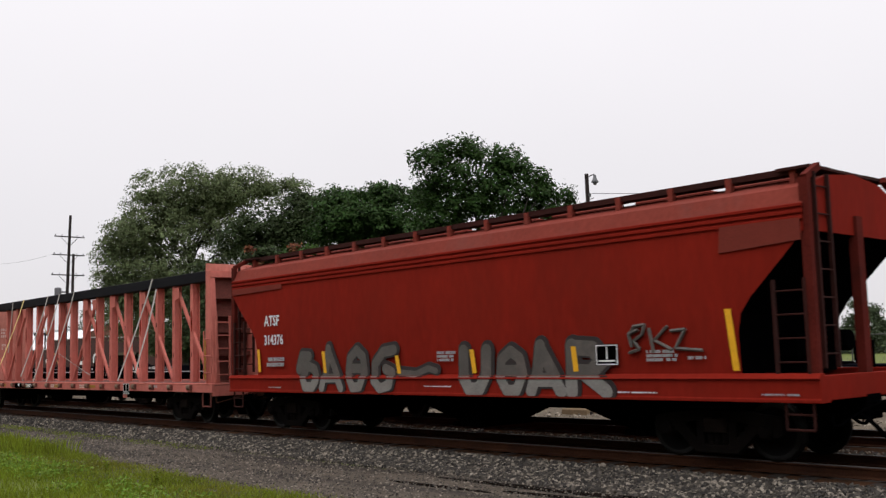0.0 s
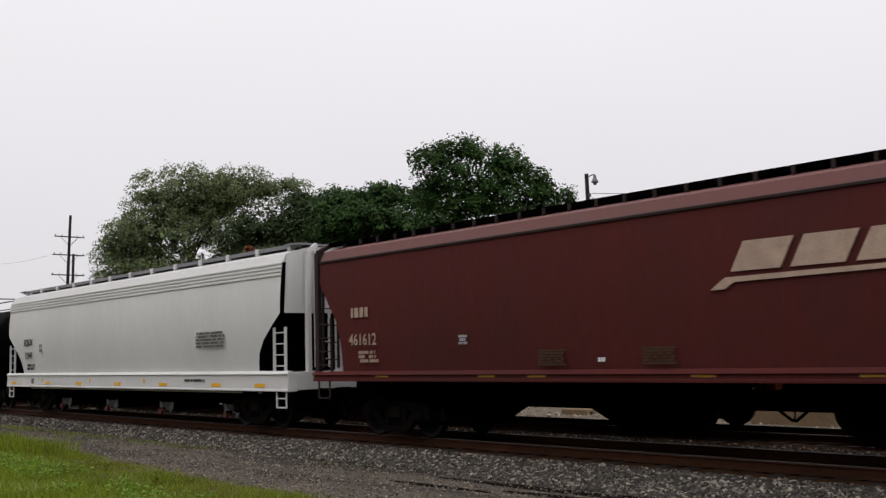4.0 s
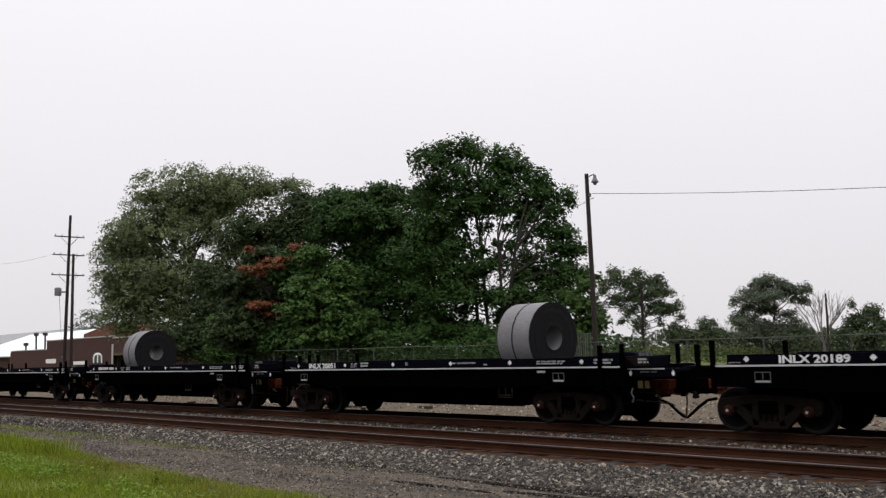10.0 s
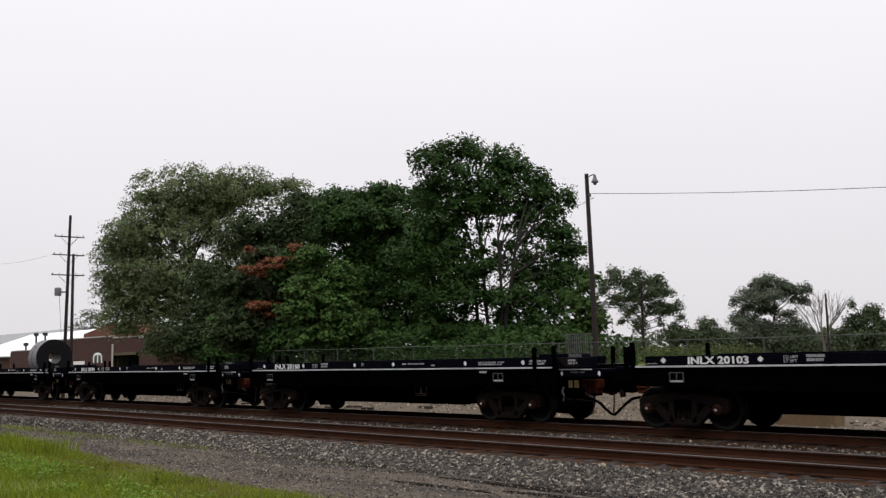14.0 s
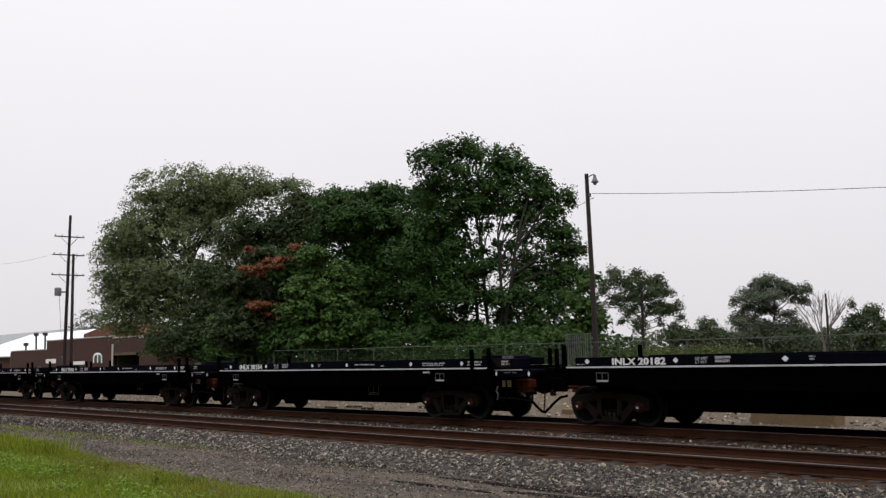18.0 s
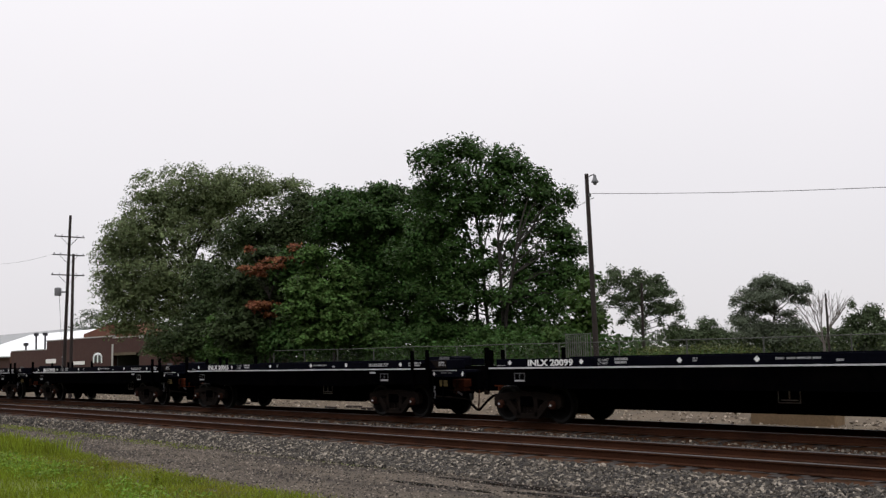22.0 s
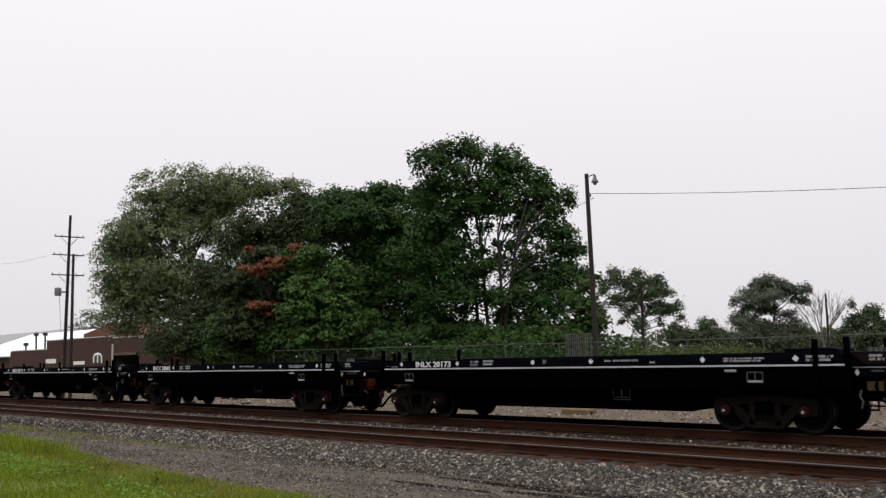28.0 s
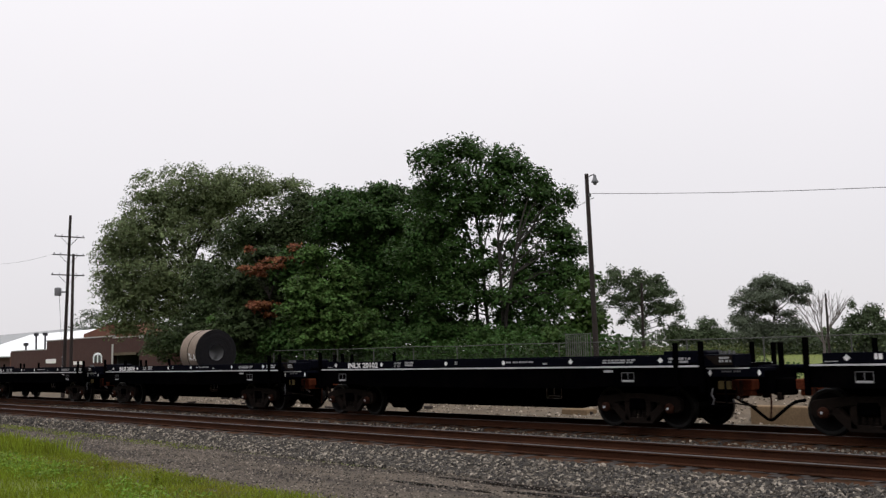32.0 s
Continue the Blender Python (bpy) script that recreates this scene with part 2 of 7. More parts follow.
M_RAIL = mat("rusty_rail_web", (0.042, 0.0165, 0.0080), 0.9, vary=0.35, scale=2.0, dirt=(0.014, 0.008, 0.006), dirt_amount=0.6, bump=0.2, spec=0.1)
M_RAILTOP = mat("polished_rail_head", (0.060, 0.052, 0.050), 0.6, 0.3, vary=0.15, scale=3)
M_TIE = mat("weathered_creosoted_tie", (0.018, 0.0115, 0.008), 0.9, vary=0.4, scale=4, each=0.3, bump=0.4, bump_scale=18, stretch=(1, 0.15, 1))
M_BALLAST = mat("crushed_stone_bed", (0.022, 0.0185, 0.0155), 0.95, vary=0.5, scale=9, fine=45, dirt=(0.045, 0.028, 0.019), dirt_amount=0.5, bump=0.8, bump_scale=28)
M_ROAD = mat("wet_gravel_track", (0.080, 0.066, 0.051), 0.95, spec=0.1, vary=0.55, scale=0.8, fine=26, dirt=(0.042, 0.034, 0.028), dirt_amount=0.6, bump=0.6, bump_scale=34, streak=(0.024, 0.020, 0.0185), streak_scale=(0.16, 1.5, 1), streak_amount=0.8)
M_DIRT = mat("pale_dry_dirt", (0.100, 0.079, 0.057), 0.95, spec=0.1, vary=0.5, scale=0.9, fine=20, dirt=(0.11, 0.10, 0.075), dirt_amount=0.6, bump=0.5, bump_scale=20)
M_FIELD = mat("mown_grass_ground", (0.110, 0.135, 0.034), 0.95, spec=0.1, vary=0.35, scale=0.5, fine=10, dirt=(0.12, 0.12, 0.05), dirt_amount=0.5, bump=0.5)
M_BARK = mat("grey_brown_bark", (0.024, 0.020, 0.017), 0.9, vary=0.4, scale=5, bump=0.5, bump_scale=20, stretch=(1, 1, 0.3))
M_POLE = mat("weathered_pole_wood", (0.020, 0.0135, 0.012), 0.9, vary=0.3, scale=4, fine=20, bump=0.3, stretch=(1, 1, 0.12))
M_DARKMETAL = mat("dark_weathered_metal", (0.04, 0.04, 0.045), 0.6, 0.5, vary=0.25, scale=6)
M_GALV = mat("galvanised_fence_steel", (0.075, 0.078, 0.072), 0.6, 0.4, vary=0.2, scale=5)
M_BRICK = mat("red_brown_brick", (0.044, 0.0145, 0.0115), 0.9, vary=0.3, scale=2.5, fine=24, dirt=(0.06, 0.030, 0.023), dirt_amount=0.6, bump=0.3, bump_scale=30)
M_BLOCK = mat("tan_weathered_concrete", (0.15, 0.105, 0.062), 0.9, spec=0.1, vary=0.25, scale=1.6, fine=16, bump=0.3)
M_TILE = mat("rust_brown_roof_tile", (0.135, 0.062, 0.042), 0.9, spec=0.1, vary=0.25, scale=1.5, fine=14, bump=0.3, bump_scale=10)
M_CONCRETE = mat("pale_coping_stone", (0.36, 0.35, 0.34), 0.85, vary=0.2, scale=3)
M_WHITE_METAL = mat("white_sheet_roofing", (0.76, 0.78, 0.80), 0.5, vary=0.08, scale=2)
M_GREY_ROOF = mat("grey_sheet_roofing", (0.23, 0.24, 0.24), 0.7, vary=0.15, scale=2)
M_GLASS_DARK = mat("dark_window_glass", (0.012, 0.014, 0.016), 0.12, vary=0.1, scale=2, spec=0.6)
M_INSIDE = mat("dim_loading_bay_wall", (0.02, 0.019, 0.018), 0.9, vary=0.3, scale=2)
M_LAMP = mat("dull_aluminium_lamp_shell", (0.12, 0.125, 0.13), 0.5, 0.4, vary=0.1, scale=6)
M_PINK_PALE = mat("chalky_worn_stencil_paint", (0.60, 0.42, 0.37), 0.8, vary=0.3, scale=8)
M_PLACARD = mat("white_placard_card", (0.75, 0.73, 0.72), 0.5, vary=0.08, scale=8)
M_CAP_RED = mat("faded_red_cap", (0.16, 0.045, 0.038), 0.7, vary=0.25, scale=8)
M_PLACARD_RED = mat("red_placard_print", (0.55, 0.03, 0.04), 0.5, vary=0.1, scale=8)

L_WILLOW = leaf_mat("grey_green_leaves", (0.100, 0.126, 0.056), 0.6, 0.12)
L_DARK = leaf_mat("deep_green_leaves", (0.025, 0.053, 0.0115), 0.7, 0.12)
L_OLIVE = leaf_mat("dull_olive_leaves", (0.030, 0.045, 0.016), 0.65, 0.12)
L_MID = leaf_mat("mid_green_leaves", (0.036, 0.068, 0.014), 0.6, 0.15)
L_BRIGHT = leaf_mat("fresh_green_leaves", (0.044, 0.082, 0.019), 0.85, 0.15)
L_RED = leaf_mat("rust_red_leaves", (0.155, 0.060, 0.030), 0.7, 0.2)
# haze over the distance is mixed into these two leaf colours
L_FAR = leaf_mat("distant_hazed_leaves", (0.054, 0.074, 0.036), 0.5, 0.2)
L_HAZE = leaf_mat("pale_hazed_leaves", (0.085, 0.102, 0.070), 0.4, 0.2)
L_GRASS = leaf_mat("wet_grass_blades", (0.135, 0.170, 0.014), 0.85, 0.3)
L_EDGE = leaf_mat("yellowish_short_grass", (0.150, 0.155, 0.018), 0.7, 0.3)
L_YELLOW = leaf_mat("yellowish_field_weeds", (0.060, 0.072, 0.021), 0.6, 0.2)
M_RUSTDUST = mat("rust_brown_dust", (0.047, 0.0225, 0.0112), 0.95, spec=0.05, vary=0.5, scale=5, fine=40, dirt=(0.02, 0.012, 0.008), dirt_amount=0.9, bump=0.5)
M_YELLOW_FADED = mat("faded_yellow_notice_paint", (0.045, 0.024, 0.008), 0.7, vary=0.3, scale=8)
M_YELLOW_TEXT = mat("amber_stencil_paint", (0.13, 0.060, 0.008), 0.6, vary=0.2, scale=6)
M_SPEC_GREY = mat("grey_specification_paint", (0.075, 0.075, 0.08), 0.7, vary=0.3, scale=10)
L_WEED = leaf_mat("broad_weed_leaves", (0.120, 0.190, 0.024), 0.6, 0.3)


# ---- mesh helpers ----
class Mesh:
    """Collects verts and faces of one part."""

    def __init__(self):
        self.v, self.f = [], []

    def add(self, verts, faces):
        o = len(self.v)
        self.v.extend(verts)
        self.f.extend(tuple(i + o for i in f) for f in faces)
        return self

    def box(self, x0, x1, y0, y1, z0, z1):
        vs = [(x, y, z) for x in (x0, x1) for y in (y0, y1) for z in (z0, z1)]
        return self.add(vs, [(0, 1, 3, 2), (4, 6, 7, 5), (0, 4, 5, 1), (2, 3, 7, 6), (0, 2, 6, 4), (1, 5, 7, 3)])

    def prism(self, outline, a0, a1, axis="y"):
        """An outline (list of pairs) drawn out from a0 to a1 along an axis: y takes (x, z), x takes (y, z), z takes (x, y)."""
        k = len(outline)
        put = {"y": lambda p, a: (p[0], a, p[1]), "x": lambda p, a: (a, p[0], p[1]), "z": lambda p, a: (p[0], p[1], a)}[axis]
        vs = [put(p, a0) for p in outline] + [put(p, a1) for p in outline]
        fs = [tuple(range(k))[::-1], tuple(range(k, 2 * k))]
        fs += [(i, (i + 1) % k, k + (i + 1) % k, k + i) for i in range(k)]
        return self.add(vs, fs)

    def rod(self, p, q, r, r2=None, seg=8):
        p, q = Vector(p), Vector(q)
        d = (q - p).normalized()
        a = d.orthogonal().normalized()
        b = d.cross(a)
        r2 = r if r2 is None else r2
        vs = []
        for c, rad in ((p, r), (q, r2)):
            for i in range(seg):
                t = 2 * math.pi * i / seg
                vs.append(tuple(c + a * (rad * math.cos(t)) + b * (rad * math.sin(t))))
        fs = [tuple(range(seg))[::-1], tuple(range(seg, 2 * seg))]
        fs += [(i, (i + 1) % seg, seg + (i + 1) % seg, seg + i) for i in range(seg)]
        return self.add(vs, fs)

    def pipe(self, pts, r, seg=6):
        for a, b in zip(pts, pts[1:]):
            self.rod(a, b, r, seg=seg)
        return self

    def bar(self, p, q, w, h, side=(0, 1, 0)):
        """A flat bar from p to q: w across, h along the side direction."""
        p, q, s = Vector(p), Vector(q), Vector(side)
        d = (q - p).normalized()
        s = (s - d * s.dot(d)).normalized()
        u = d.cross(s)
        vs = [tuple(c + s * (h / 2 * i) + u * (w / 2 * j)) for c in (p, q) for i in (-1, 1) for j in (-1, 1)]
        return self.add(vs, [(0, 1, 3, 2), (4, 6, 7, 5), (0, 4, 5, 1), (2, 3, 7, 6), (0, 2, 6, 4), (1, 5, 7, 3)])

    def lathe(self, prof, seg=32, axis="x", at=(0, 0, 0)):
        """A profile of (along, radius) turned round an axis; closed where the radius is 0."""
        k = len(prof)
        vs, fs = [], []
        for i in range(seg):
            t = 2 * math.pi * i / seg
            c, s = math.cos(t), math.sin(t)
            for a, r in prof:
                p = {"x": (a, r * c, r * s), "y": (r * c, a, r * s), "z": (r * c, r * s, a)}[axis]
                vs.append((p[0] + at[0], p[1] + at[1], p[2] + at[2]))
        for i in range(seg):
            j = (i + 1) % seg
            for m in range(k - 1):
                fs.append((i * k + m, j * k + m, j * k + m + 1, i * k + m + 1))
        return self.add(vs, fs)


def data_of(me, name, material, smooth=False, bevel=0.0, weld=False):
    d = bpy.data.meshes.new(name)
    d.from_pydata(me.v, [], me.f)
    bm = bmesh.new()
    bm.from_mesh(d)
    if weld or smooth:
        bmesh.ops.remove_doubles(bm, verts=bm.verts, dist=1e-5)
    bmesh.ops.recalc_face_normals(bm, faces=bm.faces)
    if bevel:
        sharp = [e for e in bm.edges if len(e.link_faces) == 2 and e.calc_face_angle(0) > 0.6]
        bmesh.ops.bevel(bm, geom=sharp, offset=bevel, segments=1, affect="EDGES", clamp_overlap=True)
    bm.to_mesh(d)
    bm.free()
    if smooth:
        d.shade_smooth()
        d.set_sharp_from_angle(angle=radians(40))
    for m in (material if isinstance(material, (list, tuple)) else [material]):
        d.materials.append(m)
    return d


def part(name, me, material, parent=None, label="", smooth=False, bevel=0.0, at=None, weld=False):
    """Links a Mesh (or ready mesh data) as ONE object under a thing or a part."""
    d = data_of(me, name, material, smooth, bevel, weld) if isinstance(me, Mesh) else me
    ob = new(name, d)
    if parent:
        ob.parent = parent
    if at:
        ob.location = at
    if label:
        tagged(ob, label)
    return ob


def thing(name, label, category, group="", at=(0, 0, 0)):
    ob = new(name)
    ob.empty_display_size = 0.2
    ob.location = at
    return tagged(ob, label, category, group)


def setting(name, me, material, smooth=False, label="", category=""):
    return tagged(part(name, me, material, smooth=smooth), label, category, kind="structure")


def letters(name, text, size, x, y, z, material, parent, wide=1.0, bold=0.0, label=""):
    """Stencilled letters on a side that faces -y, their lower left corner at x, z."""
    c = bpy.data.curves.new(name, "FONT")
    c.body, c.size, c.offset, c.extrude, c.resolution_u = text, size, bold, 0.0015, 2
    tmp = bpy.data.objects.new(name, c)
    d = bpy.data.meshes.new_from_object(tmp)
    bpy.data.objects.remove(tmp)
    d.transform(Matrix.Translation((x, y, z)) @ Euler((math.pi / 2, 0, 0)).to_matrix().to_4x4() @ Matrix.Diagonal((wide, 1, 1, 1)))
    d.materials.append(material)
    return part(name, d, material, parent, label)


def bars(name, x, y, z, w, h, rows, material, parent, seed=1, label=""):
    """Small stencilling that cannot be read: broken rows of plain bars on a side that faces -y."""
    r = random.Random(seed)
    me = Mesh()
    pitch = h / rows
    for i in range(rows):
        u = x
        while u < x + w * (0.8 + 0.2 * r.random()):
            if r.random() < 0.14:
                u += pitch * 0.5
                continue
            e = min(u + pitch * (0.22 + 0.34 * r.random()), x + w)
            me.box(u, e, y - 0.002, y + 0.004, z + h - (i + 0.72) * pitch, z + h - i * pitch)
            u = e + pitch * 0.16
    return part(name, me, material, parent, label)


# ---- running gear, shared by all cars ----
R_WHEEL = 0.457


def wheel_mesh(out):
    """One wheel with tread, flange, plate and hub; out = -1 or 1, the side that faces away from the track's middle."""
    p = [(0.0, 0.0), (0.09, 0.0), (0.09, 0.10), (0.055, 0.14), (0.045, 0.34), (0.068, 0.375), (0.068, R_WHEEL - 0.010), (0.058, R_WHEEL),
         (-0.045, R_WHEEL + 0.003), (-0.055, R_WHEEL + 0.026), (-0.068, R_WHEEL + 0.026), (-0.07, 0.375), (-0.03, 0.34), (-0.03, 0.13), (-0.07, 0.10), (-0.07, 0.0)]
    return Mesh().lathe([(a * out, r) for a, r in p], 28, "y")


D_AXLE = data_of(Mesh().rod((0, -1.02, 0), (0, 1.02, 0), 0.082, seg=12), "wheelset", M_WHEEL, True)
D_WHEEL_A = data_of(wheel_mesh(-1), "wheel", M_WHEEL, True)
D_WHEEL_B = data_of(wheel_mesh(1), "wheel", M_WHEEL, True)
for wheel_data in (D_WHEEL_A, D_WHEEL_B):
    wheel_data.materials.append(M_RIM)
    for face in wheel_data.polygons:
        if math.hypot(face.center.x, face.center.z) > R_WHEEL - 0.05:
            face.material_index = 1


def frame_outline(wb):
    """The cast side frame: a deep arch with its bolster opening, as separate outlines (x, z)."""
    h = wb / 2
    top = [(-h - 0.27, 0.42), (-h - 0.27, 0.64), (-h - 0.18, 0.70), (-0.40, 0.78), (0.40, 0.78), (h + 0.18, 0.70), (h + 0.27, 0.64), (h + 0.27, 0.42),
           (h + 0.16, 0.36), (h - 0.14, 0.40), (h - 0.22, 0.54), (0.42, 0.60), (-0.42, 0.60), (-h + 0.22, 0.54), (-h + 0.14, 0.40), (-h - 0.16, 0.36)]
    legs = [[(-h + 0.06, 0.52), (-h + 0.30, 0.55), (-0.24, 0.24), (0.24, 0.24), (h - 0.30, 0.55), (h - 0.06, 0.52), (0.38, 0.10), (-0.38, 0.10)],
            [(-0.36, 0.16), (-0.22, 0.16), (-0.22, 0.60), (-0.36, 0.60)], [(0.22, 0.16), (0.36, 0.16), (0.36, 0.60), (0.22, 0.60)]]
    return top, legs


def truck_parts(car, x, wb, material, side=M_TRUCK_DARK):
    """A three-piece truck under car at x: bolster > side frames, springs, brake beam; and two wheelsets under the car."""
    me = Mesh().box(x - 0.20, x + 0.20, -1.12, 1.12, 0.42, 0.66).lathe([(0.60, 0.0), (0.60, 0.22), (0.86, 0.20), (0.86, 0.0)], 14, "z", (x, 0, 0))
    truck = part("truck_bolster", me, material, car, bevel=0.02)
    for s in (-1, 1):
        top, legs = frame_outline(wb)
        fm = Mesh()
        y0, y1 = sorted((s * 0.94, s * 1.08))
        for o in [top] + legs:
            fm.prism([(x + a, z) for a, z in o], y0, y1)
        part("side_frame", fm, side, truck, bevel=0.012)
        for dx in (-0.13, 0.0, 0.13):
            coil_turns = [(0.19, 0.0)]
            for k in range(4):
                coil_turns += [(0.195 + k * 0.055, 0.045), (0.20 + k * 0.055, 0.058), (0.232 + k * 0.055, 0.058), (0.238 + k * 0.055, 0.045)]
            part("spring", Mesh().lathe(coil_turns + [(0.42, 0.0)], 10, "z", (x + dx, s * 1.0, 0)), side, truck)
        for w in (-wb / 2, wb / 2):
            cap = Mesh().lathe([(s * 1.00, 0.0), (s * 1.00, 0.115), (s * 1.13, 0.11), (s * 1.15, 0.08), (s * 1.175, 0.075), (s * 1.175, 0.0)], 14, "y", (x + w, 0, R_WHEEL))
            part("axle_bearing_cap", cap, M_RUST if side is M_TRUCK else side, truck, smooth=True)
            # on brown trucks the bolt's metal glint is put in as pale paint
            part("bearing_bolt", Mesh().lathe([(s * 1.17, 0.0), (s * 1.17, 0.028), (s * 1.185, 0.028), (s * 1.185, 0.0)], 8, "y", (x + w, 0, R_WHEEL)), M_STRIPE if side is M_TRUCK else side, truck)
    beam = Mesh()
    for s in (-1, 1):
        beam.bar((x + s * 0.42, -0.75, 0.36), (x + s * 0.42, 0.75, 0.36), 0.10, 0.06, (1, 0, 0))
        for e in (-0.75, 0.75):
            beam.box(x + s * 0.38 - 0.05, x + s * 0.38 + 0.05, e - 0.05, e + 0.05, 0.25, 0.55)
    part("brake_beam", beam, M_TRUCK, truck)
    for w in (-wb / 2, wb / 2):
        ws = new("wheelset", D_AXLE)
        ws.parent = car
        ws.matrix_parent_inverse = Matrix.Translation((x + w, 0, R_WHEEL))
        part("wheel", D_WHEEL_A, None, ws, at=(0, -0.765, 0))
        part("wheel", D_WHEEL_B, None, ws, at=(0, 0.765, 0))
    return truck


def coupler(car, x, way, material=M_RUST, hose=True):
    """Draft gear and knuckle at a car's end; way = 1 to the right, -1 to the left."""
    me = Mesh()
    me.box(*sorted((x - way * 0.5, x)), -0.24, 0.24, 0.64, 1.02)
    me.box(*sorted((x, x + way * 0.34)), -0.09, 0.09, 0.74, 0.92)
    me.prism([(x + way * 0.34, -0.14), (x + way * 0.52, -0.16), (x + way * 0.66, -0.05), (x + way * 0.62, 0.04), (x + way * 0.50, 0.02), (x + way * 0.46, 0.14), (x + way * 0.34, 0.16)], 0.70, 0.97, "z")
    c = part("coupler", me, material, car, bevel=0.02)
    if not hose:
        return c
    hose = Mesh().pipe([(x - way * 0.05, -0.40, 0.72), (x + way * 0.12, -0.42, 0.62), (x + way * 0.30, -0.40, 0.42), (x + way * 0.46, -0.36, 0.28), (x + way * 0.60, -0.34, 0.25)], 0.034)
    part("air_hose", hose, M_BLACK, c)
    lever = Mesh().pipe([(x - way * 0.02, -1.35, 0.80), (x - way * 0.02, -1.35, 0.62), (x + way * 0.04, -1.30, 0.62), (x + way * 0.04, -0.5, 0.80), (x + way * 0.3, -0.1, 0.97)], 0.016)
    part("uncoupling_lever", lever, material, c)
    return c


def ladder(me, x, y, z0, z1, w, rungs, r=0.018, ends=True):
    """A ladder in the plane of a side, its rails upright."""
    if ends:
        for e in (x - w / 2, x + w / 2):
            me.box(e - 0.022, e + 0.022, y - 0.03, y + 0.03, z0, z1)
    for i in range(rungs):
        z = z0 + (z1 - z0) * (i + 0.5) / rungs
        me.rod((x - w / 2, y, z), (x + w / 2, y, z), r, seg=6)


def end_ladder(me, x, y, z0, z1, w, rungs, r=0.018):
    for e in (y - w / 2, y + w / 2):
        me.box(x - 0.03, x + 0.03, e - 0.022, e + 0.022, z0, z1)
    for i in range(rungs):
        z = z0 + (z1 - z0) * (i + 0.5) / rungs
        me.rod((x, y - w / 2, z), (x, y + w / 2, z), r, seg=6)


# ---- covered hopper cars ----
def hopper(name, label, s0, s1, paint, roof_paint, dark, eave, sill0, sill1, top, style):
    """A covered hopper between s0 and s1 (its end platforms), whose middle is the thing's origin."""
    L = s1 - s0
    h = L / 2
    car = thing(name, label, "freight car", "near train", ((s0 + s1) / 2, Y_NEAR, 0))
    W = 1.60
    b = h - style["body_end"]
    # side sheets: upright body with end slopes cut back towards the trucks
    cut = style["cut"]
    body = Mesh()
    bulge = style["bulge"]

    def lean(z):
        f = (z - sill1) / (eave - sill1)
        return W - style["tuck"] * (1 - f) + bulge * math.sin(math.pi * max(0, min(1, f)))

    steps = 14
    zs = [sill1 + (eave - sill1) * i / steps for i in range(steps + 1)]

    def x_at(z):
        """How far the sheet is cut back from its end at height z."""
        pts = [(0.0, eave), (0.0, cut[1])] + list(style["curve"])
        for (u0, z0), (u1, z1) in zip(pts, pts[1:]):
            if z1 <= z <= z0 and z0 > z1:
                return u0 + (u1 - u0) * (z0 - z) / (z0 - z1)
        return pts[-1][0]

    fine = sorted(set([round(z, 3) for z in zs] + [round(z, 3) for _, z in style["curve"] if z > sill1] + [round(cut[1], 3)]))
    rows = []
    slopes = {-1: Mesh(), 1: Mesh()}
    for z in fine:
        u = x_at(z)
        rows.append([(-b + u, -lean(z), z), (b - u, -lean(z), z), (b - u, lean(z), z), (-b + u, lean(z), z)])
    for r0, r1 in zip(rows, rows[1:]):
        body.add(r0 + r1, [(0, 1, 5, 4), (2, 3, 7, 6)])
        for side_end, pick in ((-1, (3, 0, 4, 7)), (1, (1, 2, 6, 5))):
            slopes[side_end].add([(r0 + r1)[q] for q in pick], [(0, 1, 2, 3)])
    # recess shade put into the colour: slope sheets near-black on every hopper
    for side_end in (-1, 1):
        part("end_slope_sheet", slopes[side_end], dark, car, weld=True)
    part("body", body, paint, car, smooth=True)
    # roof: a shallow arch from eave to eave
    arch = [(-lean(eave), eave), (-W + 0.12, eave + 0.26 * style["arch"]), (-0.85, eave + 0.48 * style["arch"]), (0, eave + 0.56 * style["arch"]), (0.85, eave + 0.48 * style["arch"]), (W - 0.12, eave + 0.26 * style["arch"]), (lean(eave), eave)]
    part("roof", Mesh().prism(arch, -b, b, "x"), roof_paint, car)
    for i in range(style["ribs"]):
        z = eave - 0.02 - i * 0.095
        for s in (-1, 1):
            part("side_top_rail", Mesh().box(-b, b, *sorted((s * (lean(z) - 0.01), s * (lean(z) + 0.035))), z - 0.035, z + 0.02), style["rail_paint"], car, bevel=0.008)
    # running board on its brackets, with hatches in a row below
    ztop = eave + 0.50 * style["arch"]
    for s in (-1, 1):
        prof = [(0.55, top), (0.55, top - 0.045), (1.10, top - 0.045), (1.10, top - 0.10), (1.13, top - 0.10), (1.13, top)]
        part("running_board", Mesh().prism([(s * y, z) for y, z in prof], -h + 0.15, h - 0.15, "x"), style["board"], car)
        part("end_running_board", Mesh().box(*sorted((s * (h - 0.15), s * (h - 0.7))), -1.25, 1.25, top - 0.05, top - 0.006), style["board"], car)
    brackets = style["brackets"]
    for i in range(brackets):
        x = -b + 0.35 + (2 * b - 0.7) * i / (brackets - 1)
        for y in (-1.18, 1.05):
            bw = style.get("bracket_width", 0.055)
            part("running_board_bracket", Mesh().box(x - bw, x + bw, y, y + 0.13, ztop - 0.25, top - (0.02 if bw < 0.05 else -0.01)), style.get("bracket", roof_paint), car)
    for i in range(8):
        x = -b + 1.0 + (2 * b - 2.0) * i / 7
